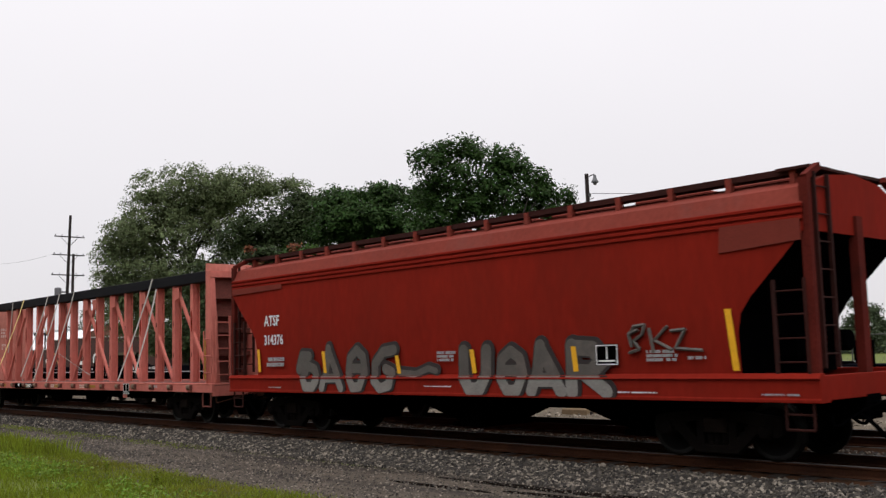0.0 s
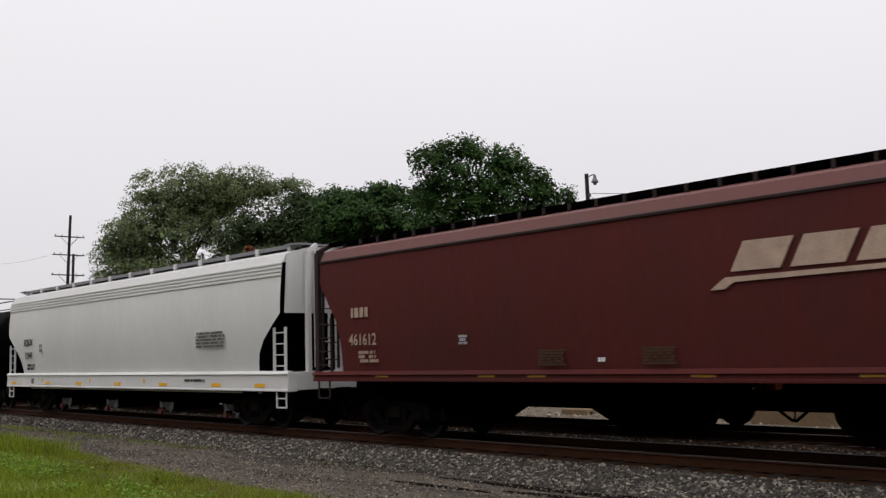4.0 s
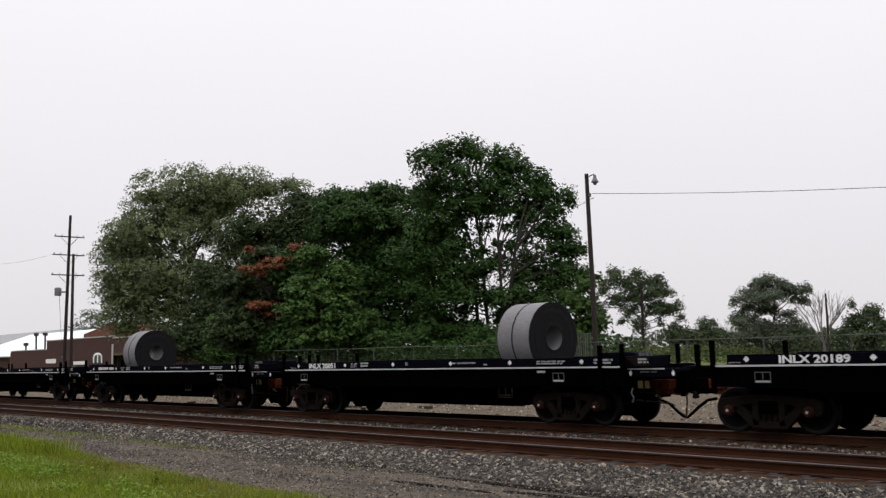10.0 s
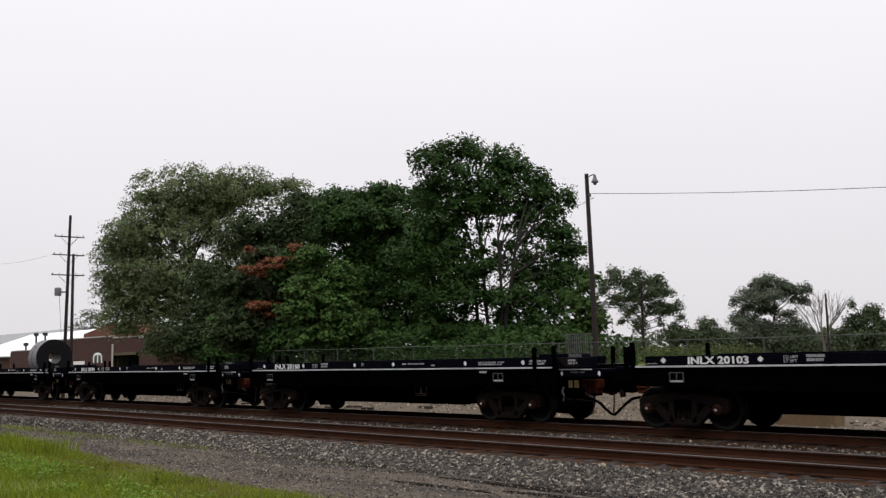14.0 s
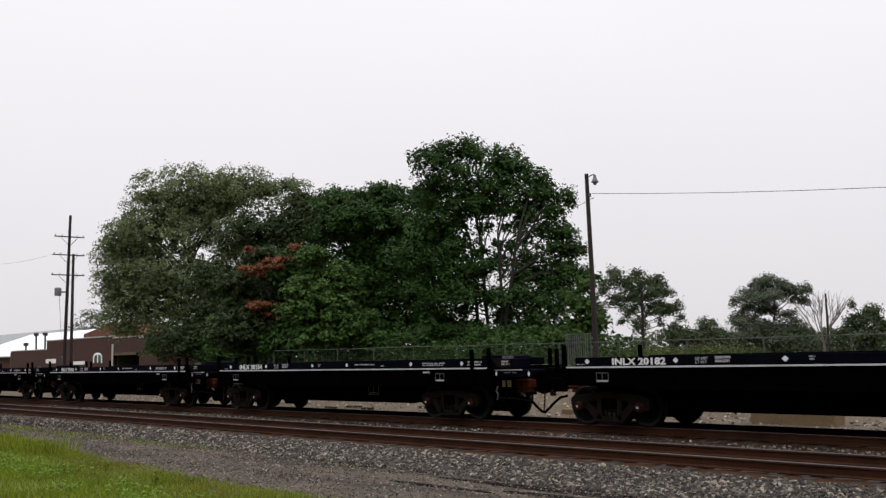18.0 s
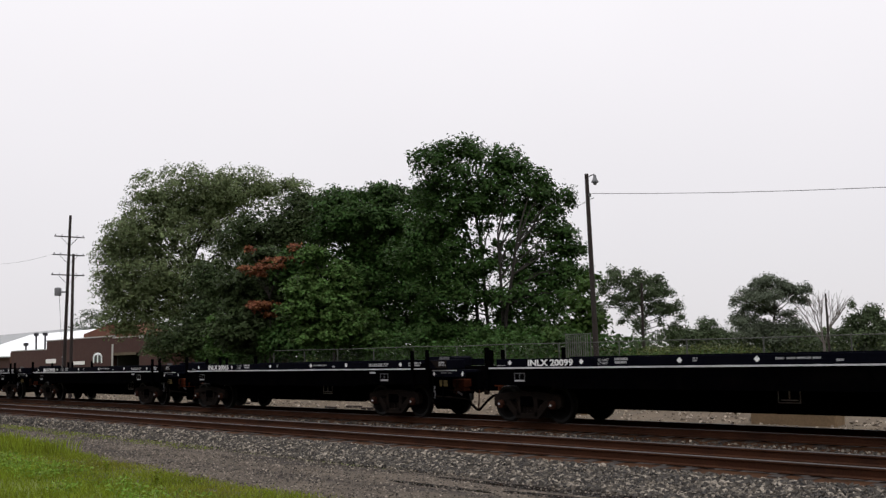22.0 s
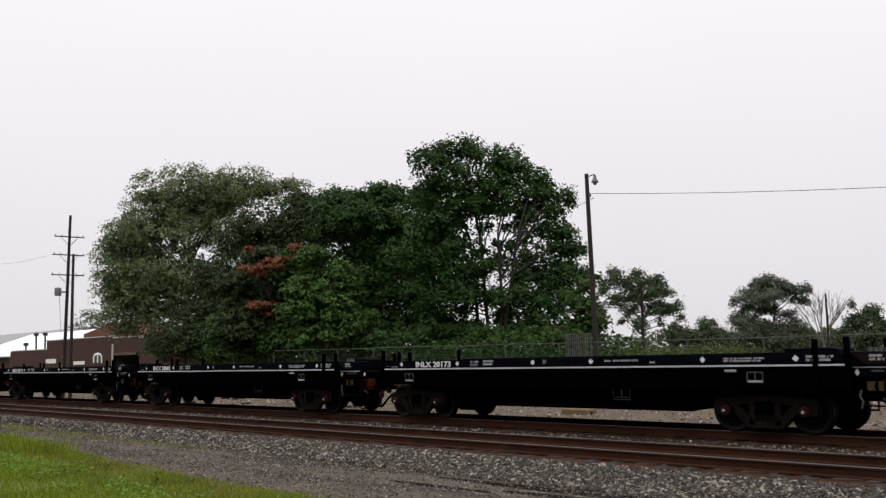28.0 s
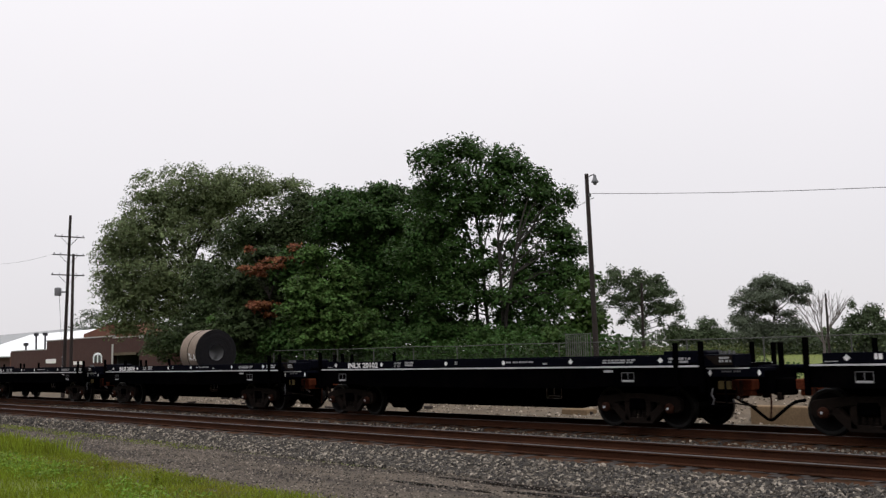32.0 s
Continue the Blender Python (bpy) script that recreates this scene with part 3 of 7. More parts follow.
        part("roof_hatch", Mesh().box(x - 0.8, x + 0.8, -0.45, 0.45, ztop - 0.1, ztop + 0.10), roof_paint, car, bevel=0.02)
    # sill, end frames, slope sheets
    for s in (-1, 1):
        prof = [(W - 0.25, sill0 - 0.03), (W + 0.05, sill0 - 0.03), (W + 0.05, sill0 + 0.02), (W + 0.035, sill0 + 0.03), (W + 0.035, sill1 - 0.06), (W + 0.075, sill1 - 0.05), (W + 0.075, sill1 - 0.035), (W + 0.0, sill1 + 0.035), (W - 0.10, sill1 + 0.035), (W - 0.10, sill0 + 0.02), (W - 0.25, sill0 + 0.02)]
        part("side_sill", Mesh().prism([(s * y, z) for y, z in prof], -h, h, "x"), style["sill_paint"], car, bevel=0.008)
    part("centre_sill", Mesh().box(-h, h, -0.20, 0.20, 0.72, 1.02), M_BLACK, car)
    for s in (-1, 1):
        e = s * h
        gable = Mesh().prism(arch[1:-1] + [(W - 0.04, cut[1]), (-W + 0.04, cut[1])], *sorted((s * b, s * (b + 0.04))), "x")
        part("end_panel", gable, paint, car)
        plat = Mesh().box(*sorted((e, e - s * 0.9)), -W + 0.1, W - 0.1, sill1 - 0.12, sill1 - 0.05)
        plat.box(*sorted((e, e - s * 0.12)), -W, W, sill0, sill1)
        part("end_platform", plat, style["sill_paint"], car, bevel=0.01)
        fr = Mesh()
        py = style.get("post_y", W - 0.06)
        for y in (-py, py):
            fr.box(*sorted((e - s * 0.03, e - s * 0.17)), y - 0.05, y + 0.05, sill1, top - 0.25)
        for y in (-py, py):
            fr.bar((e - s * 0.10, y, top - 0.25), (e - s * 0.10, y * 0.72, top - 0.03), 0.10, 0.10)
        fr.box(*sorted((e - s * 0.03, e - s * 0.17)), -0.10, 0.10, sill1, cut[1] + 0.3)
        part("end_post_frame", fr, style.get("post", paint), car)
        ld = Mesh()
        ladder(ld, e - s * 0.42, -W + 0.02, sill1 + 0.02, style["ladder_top"], 0.50, 4, 0.014)
        part("side_ladder", ld, style["ladder"], car)
        ld = Mesh()
        end_ladder(ld, e - s * 0.05, -py + 0.39, sill1 + 0.1, top - 0.15, 0.42, 7, 0.014)
        part("end_ladder", ld, style["ladder"], car)
        st = Mesh().pipe([(e - s * 0.15, -W + 0.02, sill0 + 0.05), (e - s * 0.15, -W + 0.02, sill0 - 0.42), (e - s * 0.58, -W + 0.02, sill0 - 0.42), (e - s * 0.58, -W + 0.02, sill0 + 0.05)], 0.022)
        st.rod((e - s * 0.15, -W + 0.02, sill0 - 0.2), (e - s * 0.58, -W + 0.02, sill0 - 0.2), 0.018, seg=6)
        part("sill_step", st, style.get("step", style["ladder"]), car)
        gear = Mesh().box(*sorted((e - s * 0.9, e - s * 1.6)), -0.5, 0.1, sill1 + 0.25, sill1 + 0.62).lathe([(-0.35, 0.0), (-0.35, 0.17), (0.35, 0.17), (0.35, 0.0)], 12, "x", (e - s * 0.9, 0.55, sill1 + 0.5))
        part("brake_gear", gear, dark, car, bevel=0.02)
        coupler(car, e + s * 0.02, s, M_BLACK)
        part("bolster_housing", Mesh().box(*sorted((e - s * 1.55, e - s * 2.25)), -W + 0.05, W - 0.05, 0.84, sill0 + 0.15), M_BLACK, car)
    # discharge hoppers and gates between the trucks
    n = style["outlets"]
    for i in range(n):
        x = (i - (n - 1) / 2) * (2 * b - 7.2) / max(1, n - 1)
        d = 1.5
        hp = Mesh()
        top_r = [(x - d, -1.35, sill0), (x + d, -1.35, sill0), (x + d, 1.35, sill0), (x - d, 1.35, sill0)]
        bot_r = [(x - 0.34, -0.62, 0.36), (x + 0.34, -0.62, 0.36), (x + 0.34, 0.62, 0.36), (x - 0.34, 0.62, 0.36)]
        hp.add(top_r + bot_r, [(3, 2, 1, 0), (4, 5, 6, 7), (0, 1, 5, 4), (1, 2, 6, 5), (2, 3, 7, 6), (3, 0, 4, 7)])
        # underside shade painted in: hoppers are black, not in the car's paint
        part("discharge_hopper", hp, style["outlet_shade_paint"], car)
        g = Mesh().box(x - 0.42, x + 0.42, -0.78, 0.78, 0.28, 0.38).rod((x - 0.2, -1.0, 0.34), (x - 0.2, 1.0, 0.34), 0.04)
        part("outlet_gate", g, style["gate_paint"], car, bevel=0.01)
    for s in (-1, 1):
        truck_parts(car, s * (h - style["truck"]), 1.78, M_TRUCK)
    return car, lean, h


# ---- ground ----
def ground_z(y):
    """Height of the bare ground across the tracks."""
    pts = [(-4000, -0.42), (12.4, -0.42), (13.0, -0.46), (23.0, -0.46), (25.5, -0.25), (30.0, 0.45), (34.0, 0.55), (60.0, 0.62), (200, 0.95), (4000, 1.3)]
    for (a, za), (b, zb) in zip(pts, pts[1:]):
        if a <= y <= b:
            return za + (zb - za) * (y - a) / (b - a)
    return 0.0


g = Mesh()
gx = [-4000, -1500, -600, -300] + list(range(-200, 61, 4)) + [150, 400, 1500, 4000]
gy = [-4000, -1000, -200, -40, -10, 0, 4, 8, 12.4, 13.0, 16, 20, 23.0, 24.0, 25.5, 27, 28.5, 30.0, 32, 34.0, 40, 48, 60.0, 90, 130, 200, 500, 1500, 4000]
for x in gx:
    for y in gy:
        n = 0.0 if not (30.5 < y < 130 and abs(x) < 210) else 0.12 * noise.noise((x * 0.11, y * 0.13, 0))
        g.v.append((x, y, ground_z(y) + n))
ny = len(gy)
for i in range(len(gx) - 1):
    for j in range(ny - 1):
        g.f.append((i * ny + j, (i + 1) * ny + j, (i + 1) * ny + j + 1, i * ny + j + 1))
setting("ground", g, M_FIELD, True, "rough grass ground reaching the horizon", "ground")


def strip(name, x0, x1, edge0, edge1, lift, material, label, step=1.0, wobble=0.3, seed=0.0, cols=6):
    """A band laid along the tracks on the ground, with uneven edges."""
    me = Mesh()
    nx = int((x1 - x0) / step) + 1
    for i in range(nx):
        x = x0 + step * i
        a = edge0 + wobble * noise.noise((x * 0.23, seed, 0)) + 0.5 * wobble * noise.noise((x * 0.9, seed, 3))
        b = edge1 + wobble * noise.noise((x * 0.21, seed + 9, 0)) + 0.5 * wobble * noise.noise((x * 0.8, seed, 6))
        for j in range(cols + 1):
            y = a + (b - a) * j / cols
            f = 0.0 if j in (0, cols) else 1.0
            me.v.append((x, y, ground_z(y) + 0.004 + f * (lift + 0.018 * noise.noise((x * 1.3, y * 1.7, seed)))))
    k = cols + 1
    for i in range(nx - 1):
        for j in range(cols):
            me.f.append((i * k + j, (i + 1) * k + j, (i + 1) * k + j + 1, i * k + j + 1))
    return setting(name, me, material, True, label, "ground")


strip("gravel_track", -150, 40, 7.7, 12.3, 0.02, M_ROAD, "wet grey gravel service track beside the rails", seed=2.0, cols=12)
strip("dirt_strip", -180, 60, 21.6, 29.9, 0.03, M_DIRT, "pale bare dirt beyond the far rails", seed=5.0, cols=30)

# dark wall added behind the camera, out of view, to block low sky light
setting("added_sky_block_wall", Mesh().box(-130, 70, -11.0, -10.5, -0.6, 8.6), mat("dark_sky_block_surface", (0.040, 0.026, 0.022), 0.9, vary=0.3, scale=1.5, fine=14, bump=0.3), label="added unseen dark wall blocking low sky light", category="wall")

# ballast bed under both tracks
bed = Mesh()
across = [(12.75, -0.44), (13.35, -0.27), (13.62, -0.235), (16.3, -0.235), (16.9, -0.30), (17.4, -0.30), (18.05, -0.235), (20.8, -0.235), (21.2, -0.28), (22.2, -0.45)]
nx = 620
for i in range(nx + 1):
    x = -190 + 250 * i / nx
    for y, z in across:
        wob = 0.16 * noise.noise((x * 0.5, y, 1.0)) if z < -0.4 else 0.0
        if y == 12.75:
            wob += -0.45 + 0.035 * max(0.0, min(25.0, -10 - x))
        bed.v.append((x, y + wob, z + 0.02 * noise.noise((x * 2.1, y * 2.3, 0.5))))
k = len(across)
for i in range(nx):
    for j in range(k - 1):
        bed.f.append((i * k + j, (i + 1) * k + j, (i + 1) * k + j + 1, i * k + j + 1))
setting("ballast_bed", bed, M_BALLAST, True, "grey crushed stone ballast bed under two tracks", "ballast")

# rust-brown dust along the sleeper ends
for yc in (Y_NEAR, Y_FAR):
    dust = Mesh()
    for i in range(400):
        x = -100 + 0.3 * i
        a = yc - 1.50 + 0.09 * noise.noise((x * 1.1, 3.0, yc))
        dust.v += [(x, a, -0.236), (x, a + 0.25, -0.205 + 0.012 * noise.noise((x * 2.7, yc, 0))), (x, yc - 0.80, -0.200)]
    dust.f = [(3 * i + j, 3 * i + 3 + j, 3 * i + 4 + j, 3 * i + 1 + j) for i in range(399) for j in range(2)]
    setting("trackside_dust", dust, M_RUSTDUST, True, "rust-brown dust along the sleeper ends", "ground")

# rails
RAIL = [(-0.075, -0.175), (0.075, -0.175), (0.075, -0.160), (0.012, -0.140), (0.012, -0.045), (0.036, -0.036), (0.036, -0.012), (-0.036, -0.012), (-0.036, -0.036), (-0.012, -0.045), (-0.012, -0.140), (-0.075, -0.160)]
for yc, tag in ((Y_NEAR, "near"), (Y_FAR, "far")):
    for s in (-0.7535, 0.7535):
        rail = tagged(part("rail", Mesh().prism([(yc + s + a, z) for a, z in RAIL], -190, 60, "x"), M_RAIL), "rusty steel rail with a polished running surface", "rail", "rails", "structure")
        part("rail_head", Mesh().prism([(yc + s - 0.036, -0.014), (yc + s + 0.036, -0.014), (yc + s + 0.034, -0.003), (yc + s + 0.024, 0.0), (yc + s - 0.024, 0.0), (yc + s - 0.034, -0.003)], -190, 60, "x"), M_RAILTOP, rail, "polished rail head")


# ---- near train ----
def stripe(name, x, y, z0, z1, w, material, car, tilt=0.0):
    return part(name, Mesh().prism([(x, z1), (x + w, z1), (x + w + tilt, z0), (x + tilt, z0)], y - 0.004, y + 0.004), material, car, "yellow reflective strip")


def data_square(car, x, y, z, w=0.46, h=0.34, m=M_LETTER, seed=3, ground=None):
    """A framed consolidated stencil with bars inside."""
    me = Mesh()
    t = 0.018
    if ground:
        part("stencil_ground", Mesh().box(x - 0.01, x + w + 0.01, y + 0.0005, y + 0.004, z - 0.01, z + h + 0.01), ground, car)
    me.box(x, x + w, y - 0.002, y + 0.004, z, z + t).box(x, x + w, y - 0.002, y + 0.004, z + h - t, z + h)
    me.box(x, x + t, y - 0.002, y + 0.004, z, z + h).box(x + w - t, x + w, y - 0.002, y + 0.004, z, z + h)
    me.box(x + w * 0.48, x + w * 0.54, y - 0.002, y + 0.004, z + h * 0.28, z + h * 0.9).box(x + w * 0.12, x + w * 0.88, y - 0.002, y + 0.004, z + h * 0.16, z + h * 0.24)
    return part("framed_stencil", me, m, car, "white framed stencil")


STROKES = {
    "hooked": [((0.05, 0.55), (0.22, 0.92), (0.55, 0.90)), ((0.10, 0.60), (0.45, 0.66), (0.82, 0.55), (0.92, 0.28), (0.70, 0.08), (0.36, 0.10), (0.26, 0.36), (0.42, 0.58))],
    "tent": [((0.08, 0.08), (0.26, 0.50), (0.34, 0.96)), ((0.34, 0.92), (0.62, 0.52), (0.92, 0.08)), ((0.26, 0.30), (0.70, 0.30))],
    "ring": [((0.50, 0.94), (0.16, 0.76), (0.10, 0.40), (0.34, 0.08), (0.70, 0.10), (0.92, 0.42), (0.82, 0.78), (0.50, 0.94)), ((0.20, 0.52), (0.82, 0.52))],
    "curl": [((0.90, 0.92), (0.46, 0.88), (0.14, 0.62), (0.16, 0.24), (0.44, 0.06), (0.80, 0.14), (0.88, 0.42), (0.60, 0.50))],
    "cup": [((0.12, 0.94), (0.10, 0.40), (0.30, 0.10), (0.62, 0.10), (0.84, 0.40), (0.88, 0.94))],
    "stem": [((0.16, 0.94), (0.14, 0.08)), ((0.16, 0.92), (0.66, 0.88), (0.84, 0.64), (0.58, 0.44), (0.20, 0.46)), ((0.44, 0.44), (0.94, 0.08))],
    "dash": [((0.0, 0.46), (0.45, 0.40), (0.80, 0.58), (1.0, 0.50))],
}


def clip_at(outline, z, below):
    """The piece of an outline below (or above) the height z."""
    out = []
    for (ax, az), (bx, bz) in zip(outline, outline[1:] + outline[:1]):
        ia, ib = (az <= z) == below, (bz <= z) == below
        if ia:
            out.append((ax, az))
        if ia != ib:
            f = (z - az) / (bz - az)
            out.append((ax + f * (bx - ax), z))
    return out if len(out) > 2 else None


def graffiti(car, y, y_sill, items):
    """Fat silver sprayed strokes over wider dark ones, on the side sheet and on the sill below it, where a paler silver
    stands for the light it catches; items give kind, x, width, foot, top, slant and stroke width.
    """
    for kind, x, w, z0, z1, slant, fat in items:
        for k, (name, grow, paint_up, paint_low, label) in enumerate((("graffiti_outline", 0.11, M_GRAFFITI_DARK, M_GRAFFITI_DARK, "dark sprayed outline"), ("graffiti_shape", 0.0, M_GRAFFITI, M_GRAFFITI_LIT, "silver sprayed graffiti stroke"))):
            up, low = Mesh(), Mesh()
            lift = 0.004 * k
            r = (fat + grow) / 2
            n = 0
            for stroke in STROKES[kind]:
                p = [(x + w * u + slant * v + 0.035 * (1 - k), z0 + (z1 - z0) * v + 0.02 * (1 - k)) for u, v in stroke]
                for (ax, az), (bx, bz) in zip(p, p[1:]):
                    t = math.atan2(bz - az, bx - ax)
                    cap = [(bx + r * math.cos(t + q), bz + r * math.sin(t + q)) for q in np.linspace(-math.pi / 2, math.pi / 2, 7)]
                    cap += [(ax + r * math.cos(t + q), az + r * math.sin(t + q)) for q in np.linspace(math.pi / 2, 3 * math.pi / 2, 7)]
                    n += 1
                    for mesh, below, face in ((up, False, y), (low, True, y_sill)):
                        cut = clip_at([(float(a), max(0.985, float(b))) for a, b in cap], 1.345, below)
                        if cut:
                            mesh.prism(cut, face - lift - 0.0003 * n, face + 0.012)
            for mesh, paint in ((up, paint_up), (low, paint_low)):
                if mesh.f:
                    part(name, mesh, paint, car, label)


RED = dict(step=M_RED_DARK, post=M_RED_POST, bracket_width=0.045, slope=(1.1, 2.4), body_end=0.12, cut=(0, 3.44), curve=[(0.45, 2.98), (0.92, 2.52), (1.10, 2.28), (1.16, 2.0), (1.16, 1.33)], bulge=0.03, tuck=0.05, arch=1.0, ribs=3,
           rail_paint=M_RED, board=M_RED_DARK, brackets=15, sill_paint=M_RED, ladder_top=2.75, ladder=M_RED_DARK, outlets=3, outlet_shade_paint=M_BLACK, gate_paint=M_BLACK, truck=2.1)
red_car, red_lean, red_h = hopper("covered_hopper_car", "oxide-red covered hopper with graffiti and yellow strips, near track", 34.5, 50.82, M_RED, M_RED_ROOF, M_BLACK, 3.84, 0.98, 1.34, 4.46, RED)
o = (34.5 + 50.82) / 2
side = -1.615
for x, z0, z1, tl in ((35.86, 1.45, 2.02, 0.06), (38.68, 1.42, 1.92, 0.08), (41.36, 1.40, 1.78, 0.08), (43.66, 1.40, 1.86, 0.07), (46.24, 1.42, 1.86, 0.05), (49.34, 1.42, 2.36, 0.10)):
    stripe("reflective_strip", x - o, side - 0.012, z0, z1, 0.11, M_YELLOW, red_car, tl)
graffiti(red_car, side - 0.006, -1.655, [("hooked", 37.70 - o, 0.85, 1.02, 1.90, -0.02, 0.23), ("tent", 38.62 - o, 0.88, 1.00, 2.02, 0.02, 0.20), ("ring", 39.62 - o, 0.72, 1.02, 1.98, 0.04, 0.21), ("curl", 40.50 - o, 0.80, 1.02, 1.98, 0.10, 0.22), ("dash", 41.50 - o, 1.15, 1.12, 1.78, 0.0, 0.13)])
graffiti(red_car, side - 0.006, -1.655, [("cup", 43.40 - o, 0.84, 1.00, 1.88, -0.02, 0.27), ("ring", 44.42 - o, 0.72, 1.00, 1.86, -0.02, 0.21), ("tent", 45.22 - o, 0.85, 1.00, 1.92, 0.0, 0.25), ("stem", 46.12 - o, 0.95, 1.00, 1.92, -0.02, 0.27)])
letters("reporting_mark", "ATSF", 0.36, 36.2 - o, side - 0.012, 2.60, M_LETTER, red_car, 0.86, 0.006)
letters("car_number", "314376", 0.34, 36.18 - o, side - 0.012, 2.13, M_LETTER, red_car, 0.86, 0.006)
bars("capacity_stencil", 36.3 - o, side - 0.01, 1.55, 0.85, 0.26, 2, M_LETTER_DIM, red_car, 4)
bars("maintenance_stencil", 42.7 - o, side - 0.01, 1.62, 0.55, 0.22, 3, M_LETTER_DIM, red_car, 5)
bars("weight_stencil", 47.85 - o, side - 0.01, 1.56, 0.62, 0.20, 3, M_LETTER_DIM, red_car, 6)
bars("small_stencil", 48.65 - o, side - 0.01, 1.58, 0.34, 0.07, 1, M_LETTER_DIM, red_car, 7)
bars("sill_stencil", 47.2 - o, -1.64, 1.05, 0.9, 0.035, 1, M_LETTER, red_car, 8)
bars("sill_stencil", 49.9 - o, -1.64, 1.04, 0.7, 0.04, 1, M_LETTER_DIM, red_car, 9)
bars("sill_stencil", 42.3 - o, -1.64, 1.12, 0.95, 0.03, 1, M_LETTER, red_car, 10)
bars("sill_stencil", 36.4 - o, -1.64, 1.05, 0.6, 0.04, 1, M_LETTER_DIM, red_car, 12)
data_square(red_car, 46.8 - o, side - 0.012, 1.53, ground=M_BLACK)
tag = Mesh()
for pts in (((47.50, 1.98), (47.62, 2.16), (47.84, 2.18), (47.78, 2.02), (47.60, 1.92), (47.72, 1.78), (47.50, 1.72)), ((47.92, 2.12), (48.00, 1.72)), ((48.28, 2.14), (48.02, 1.92), (48.36, 1.76)), ((48.34, 2.06), (48.62, 2.08), (48.42, 1.78), (48.92, 1.74)), ((47.56, 1.82), (47.50, 2.04), (47.70, 2.10))):
    tag.pipe([(x - o, side - 0.010, z) for x, z in pts], 0.030, 5)
part("sprayed_tag", tag, M_GRAFFITI, red_car, "silver sprayed tag")
part("faded_patch", Mesh().prism([(49.34 - o, 3.62), (50.66 - o, 3.62), (50.66 - o, 3.30), (49.30 - o, 3.22)], side - 0.026, side), M_RED_PATCH, red_car, "faded pinkish overpaint")
part("faded_patch", Mesh().prism([(34.66 - o, 3.62), (37.0 - o, 3.62), (37.0 - o, 3.50), (34.66 - o, 3.46)], side - 0.026, side), M_RED_PATCH, red_car, "faded pinkish overpaint")

BROWN = dict(post=M_MAROON_DARK, bracket=M_MAROON_DARK, bracket_width=0.025, step=M_MAROON_DARK, slope=(1.0, 2.4), body_end=0.30, cut=(0, 3.50), curve=[(0.35, 2.98), (0.62, 2.60), (0.74, 2.2), (0.78, 1.8), (0.78, 1.42)], bulge=0.05, tuck=0.04, arch=0.85, ribs=1,
             rail_paint=M_MAROON_DARK, board=M_BLACK, brackets=26, sill_paint=M_MAROON, ladder_top=2.7, ladder=M_MAROON_DARK, outlets=3, outlet_shade_paint=M_BLACK, gate_paint=M_BLACK, truck=2.3)
brown_car, brown_lean, brown_h = hopper("covered_hopper_car", "mineral-brown covered hopper with a cream emblem, near track", -7.75, 9.35, M_MAROON, M_MAROON_ROOF, M_BLACK, 4.02, 1.26, 1.42, 4.50, BROWN)
o = (-7.75 + 9.35) / 2
bs = -1.652
# slanted emblem of plain shapes over an underline
em = Mesh()
for i, x in enumerate((3.42, 4.40, 5.38, 6.34)):
    x -= o
    lean = 0.24
    def slab(a, b, z0, z1):
        em.prism([(x + a + lean * (z0 - 2.92) / 0.45, z0), (x + b + lean * (z0 - 2.92) / 0.45, z0), (x + b + lean * (z1 - 2.92) / 0.45, z1), (x + a + lean * (z1 - 2.92) / 0.45, z1)], bs - 0.016, bs + 0.02)
    slab(0.0, 0.82, 2.92, 3.37)
em.prism([(3.05 - o, 2.66), (3.30 - o, 2.66), (3.46 - o, 2.76), (6.98 - o, 2.80), (6.98 - o, 2.87), (3.32 - o, 2.84)], bs - 0.016, bs + 0.02)
part("emblem", em, M_CREAM, brown_car, "faded cream slanted emblem with an underline")
bars("reporting_mark", -6.36 - o, bs - 0.012, 2.56, 0.80, 0.30, 1, M_CREAM, brown_car, 31)
letters("car_number", "461612", 0.36, -6.30 - o, bs - 0.012, 2.03, M_CREAM, brown_car, 0.92, 0.004)
bars("capacity_stencil", -5.95 - o, bs - 0.01, 1.62, 0.7, 0.28, 3, M_CREAM, brown_car, 33)
for x in (-0.6, 1.72):
    bars("notice_stencil", x - o, bs - 0.01, 1.52, 0.7, 0.30, 6, M_YELLOW_FADED, brown_car, 34)
bars("test_stencil", -2.7 - o, bs - 0.01, 1.95, 0.24, 0.20, 3, M_LETTER_DIM, brown_car, 36)
bars("weight_stencil", 6.95 - o, bs - 0.01, 1.66, 0.85, 0.32, 3, M_LETTER_DIM, brown_car, 37)
bars("small_label", 0.78 - o, bs - 0.01, 1.56, 0.16, 0.1, 1, M_LETTER, brown_car, 38)
data_square(brown_car, 5.98 - o, bs - 0.012, 1.58, 0.5, 0.34, M_LETTER_DIM)
ring = Mesh().lathe([(-0.006, 0.13), (-0.006, 0.10), (0.006, 0.10), (0.006, 0.13)], 20, "y", (6.74 - o, bs - 0.006, 1.76))
part("round_stencil", ring, M_LETTER_DIM, brown_car)
for x in (-5.4, -2.2, -0.9, 2.6, 5.3, 8.0):
    part("reflective_strip", Mesh().box(x - o, x - o + 0.45, -1.643, -1.62, 1.32, 1.40), M_YELLOW if x == 8.0 else M_YELLOW_DULL, brown_car, "yellow reflective strip")

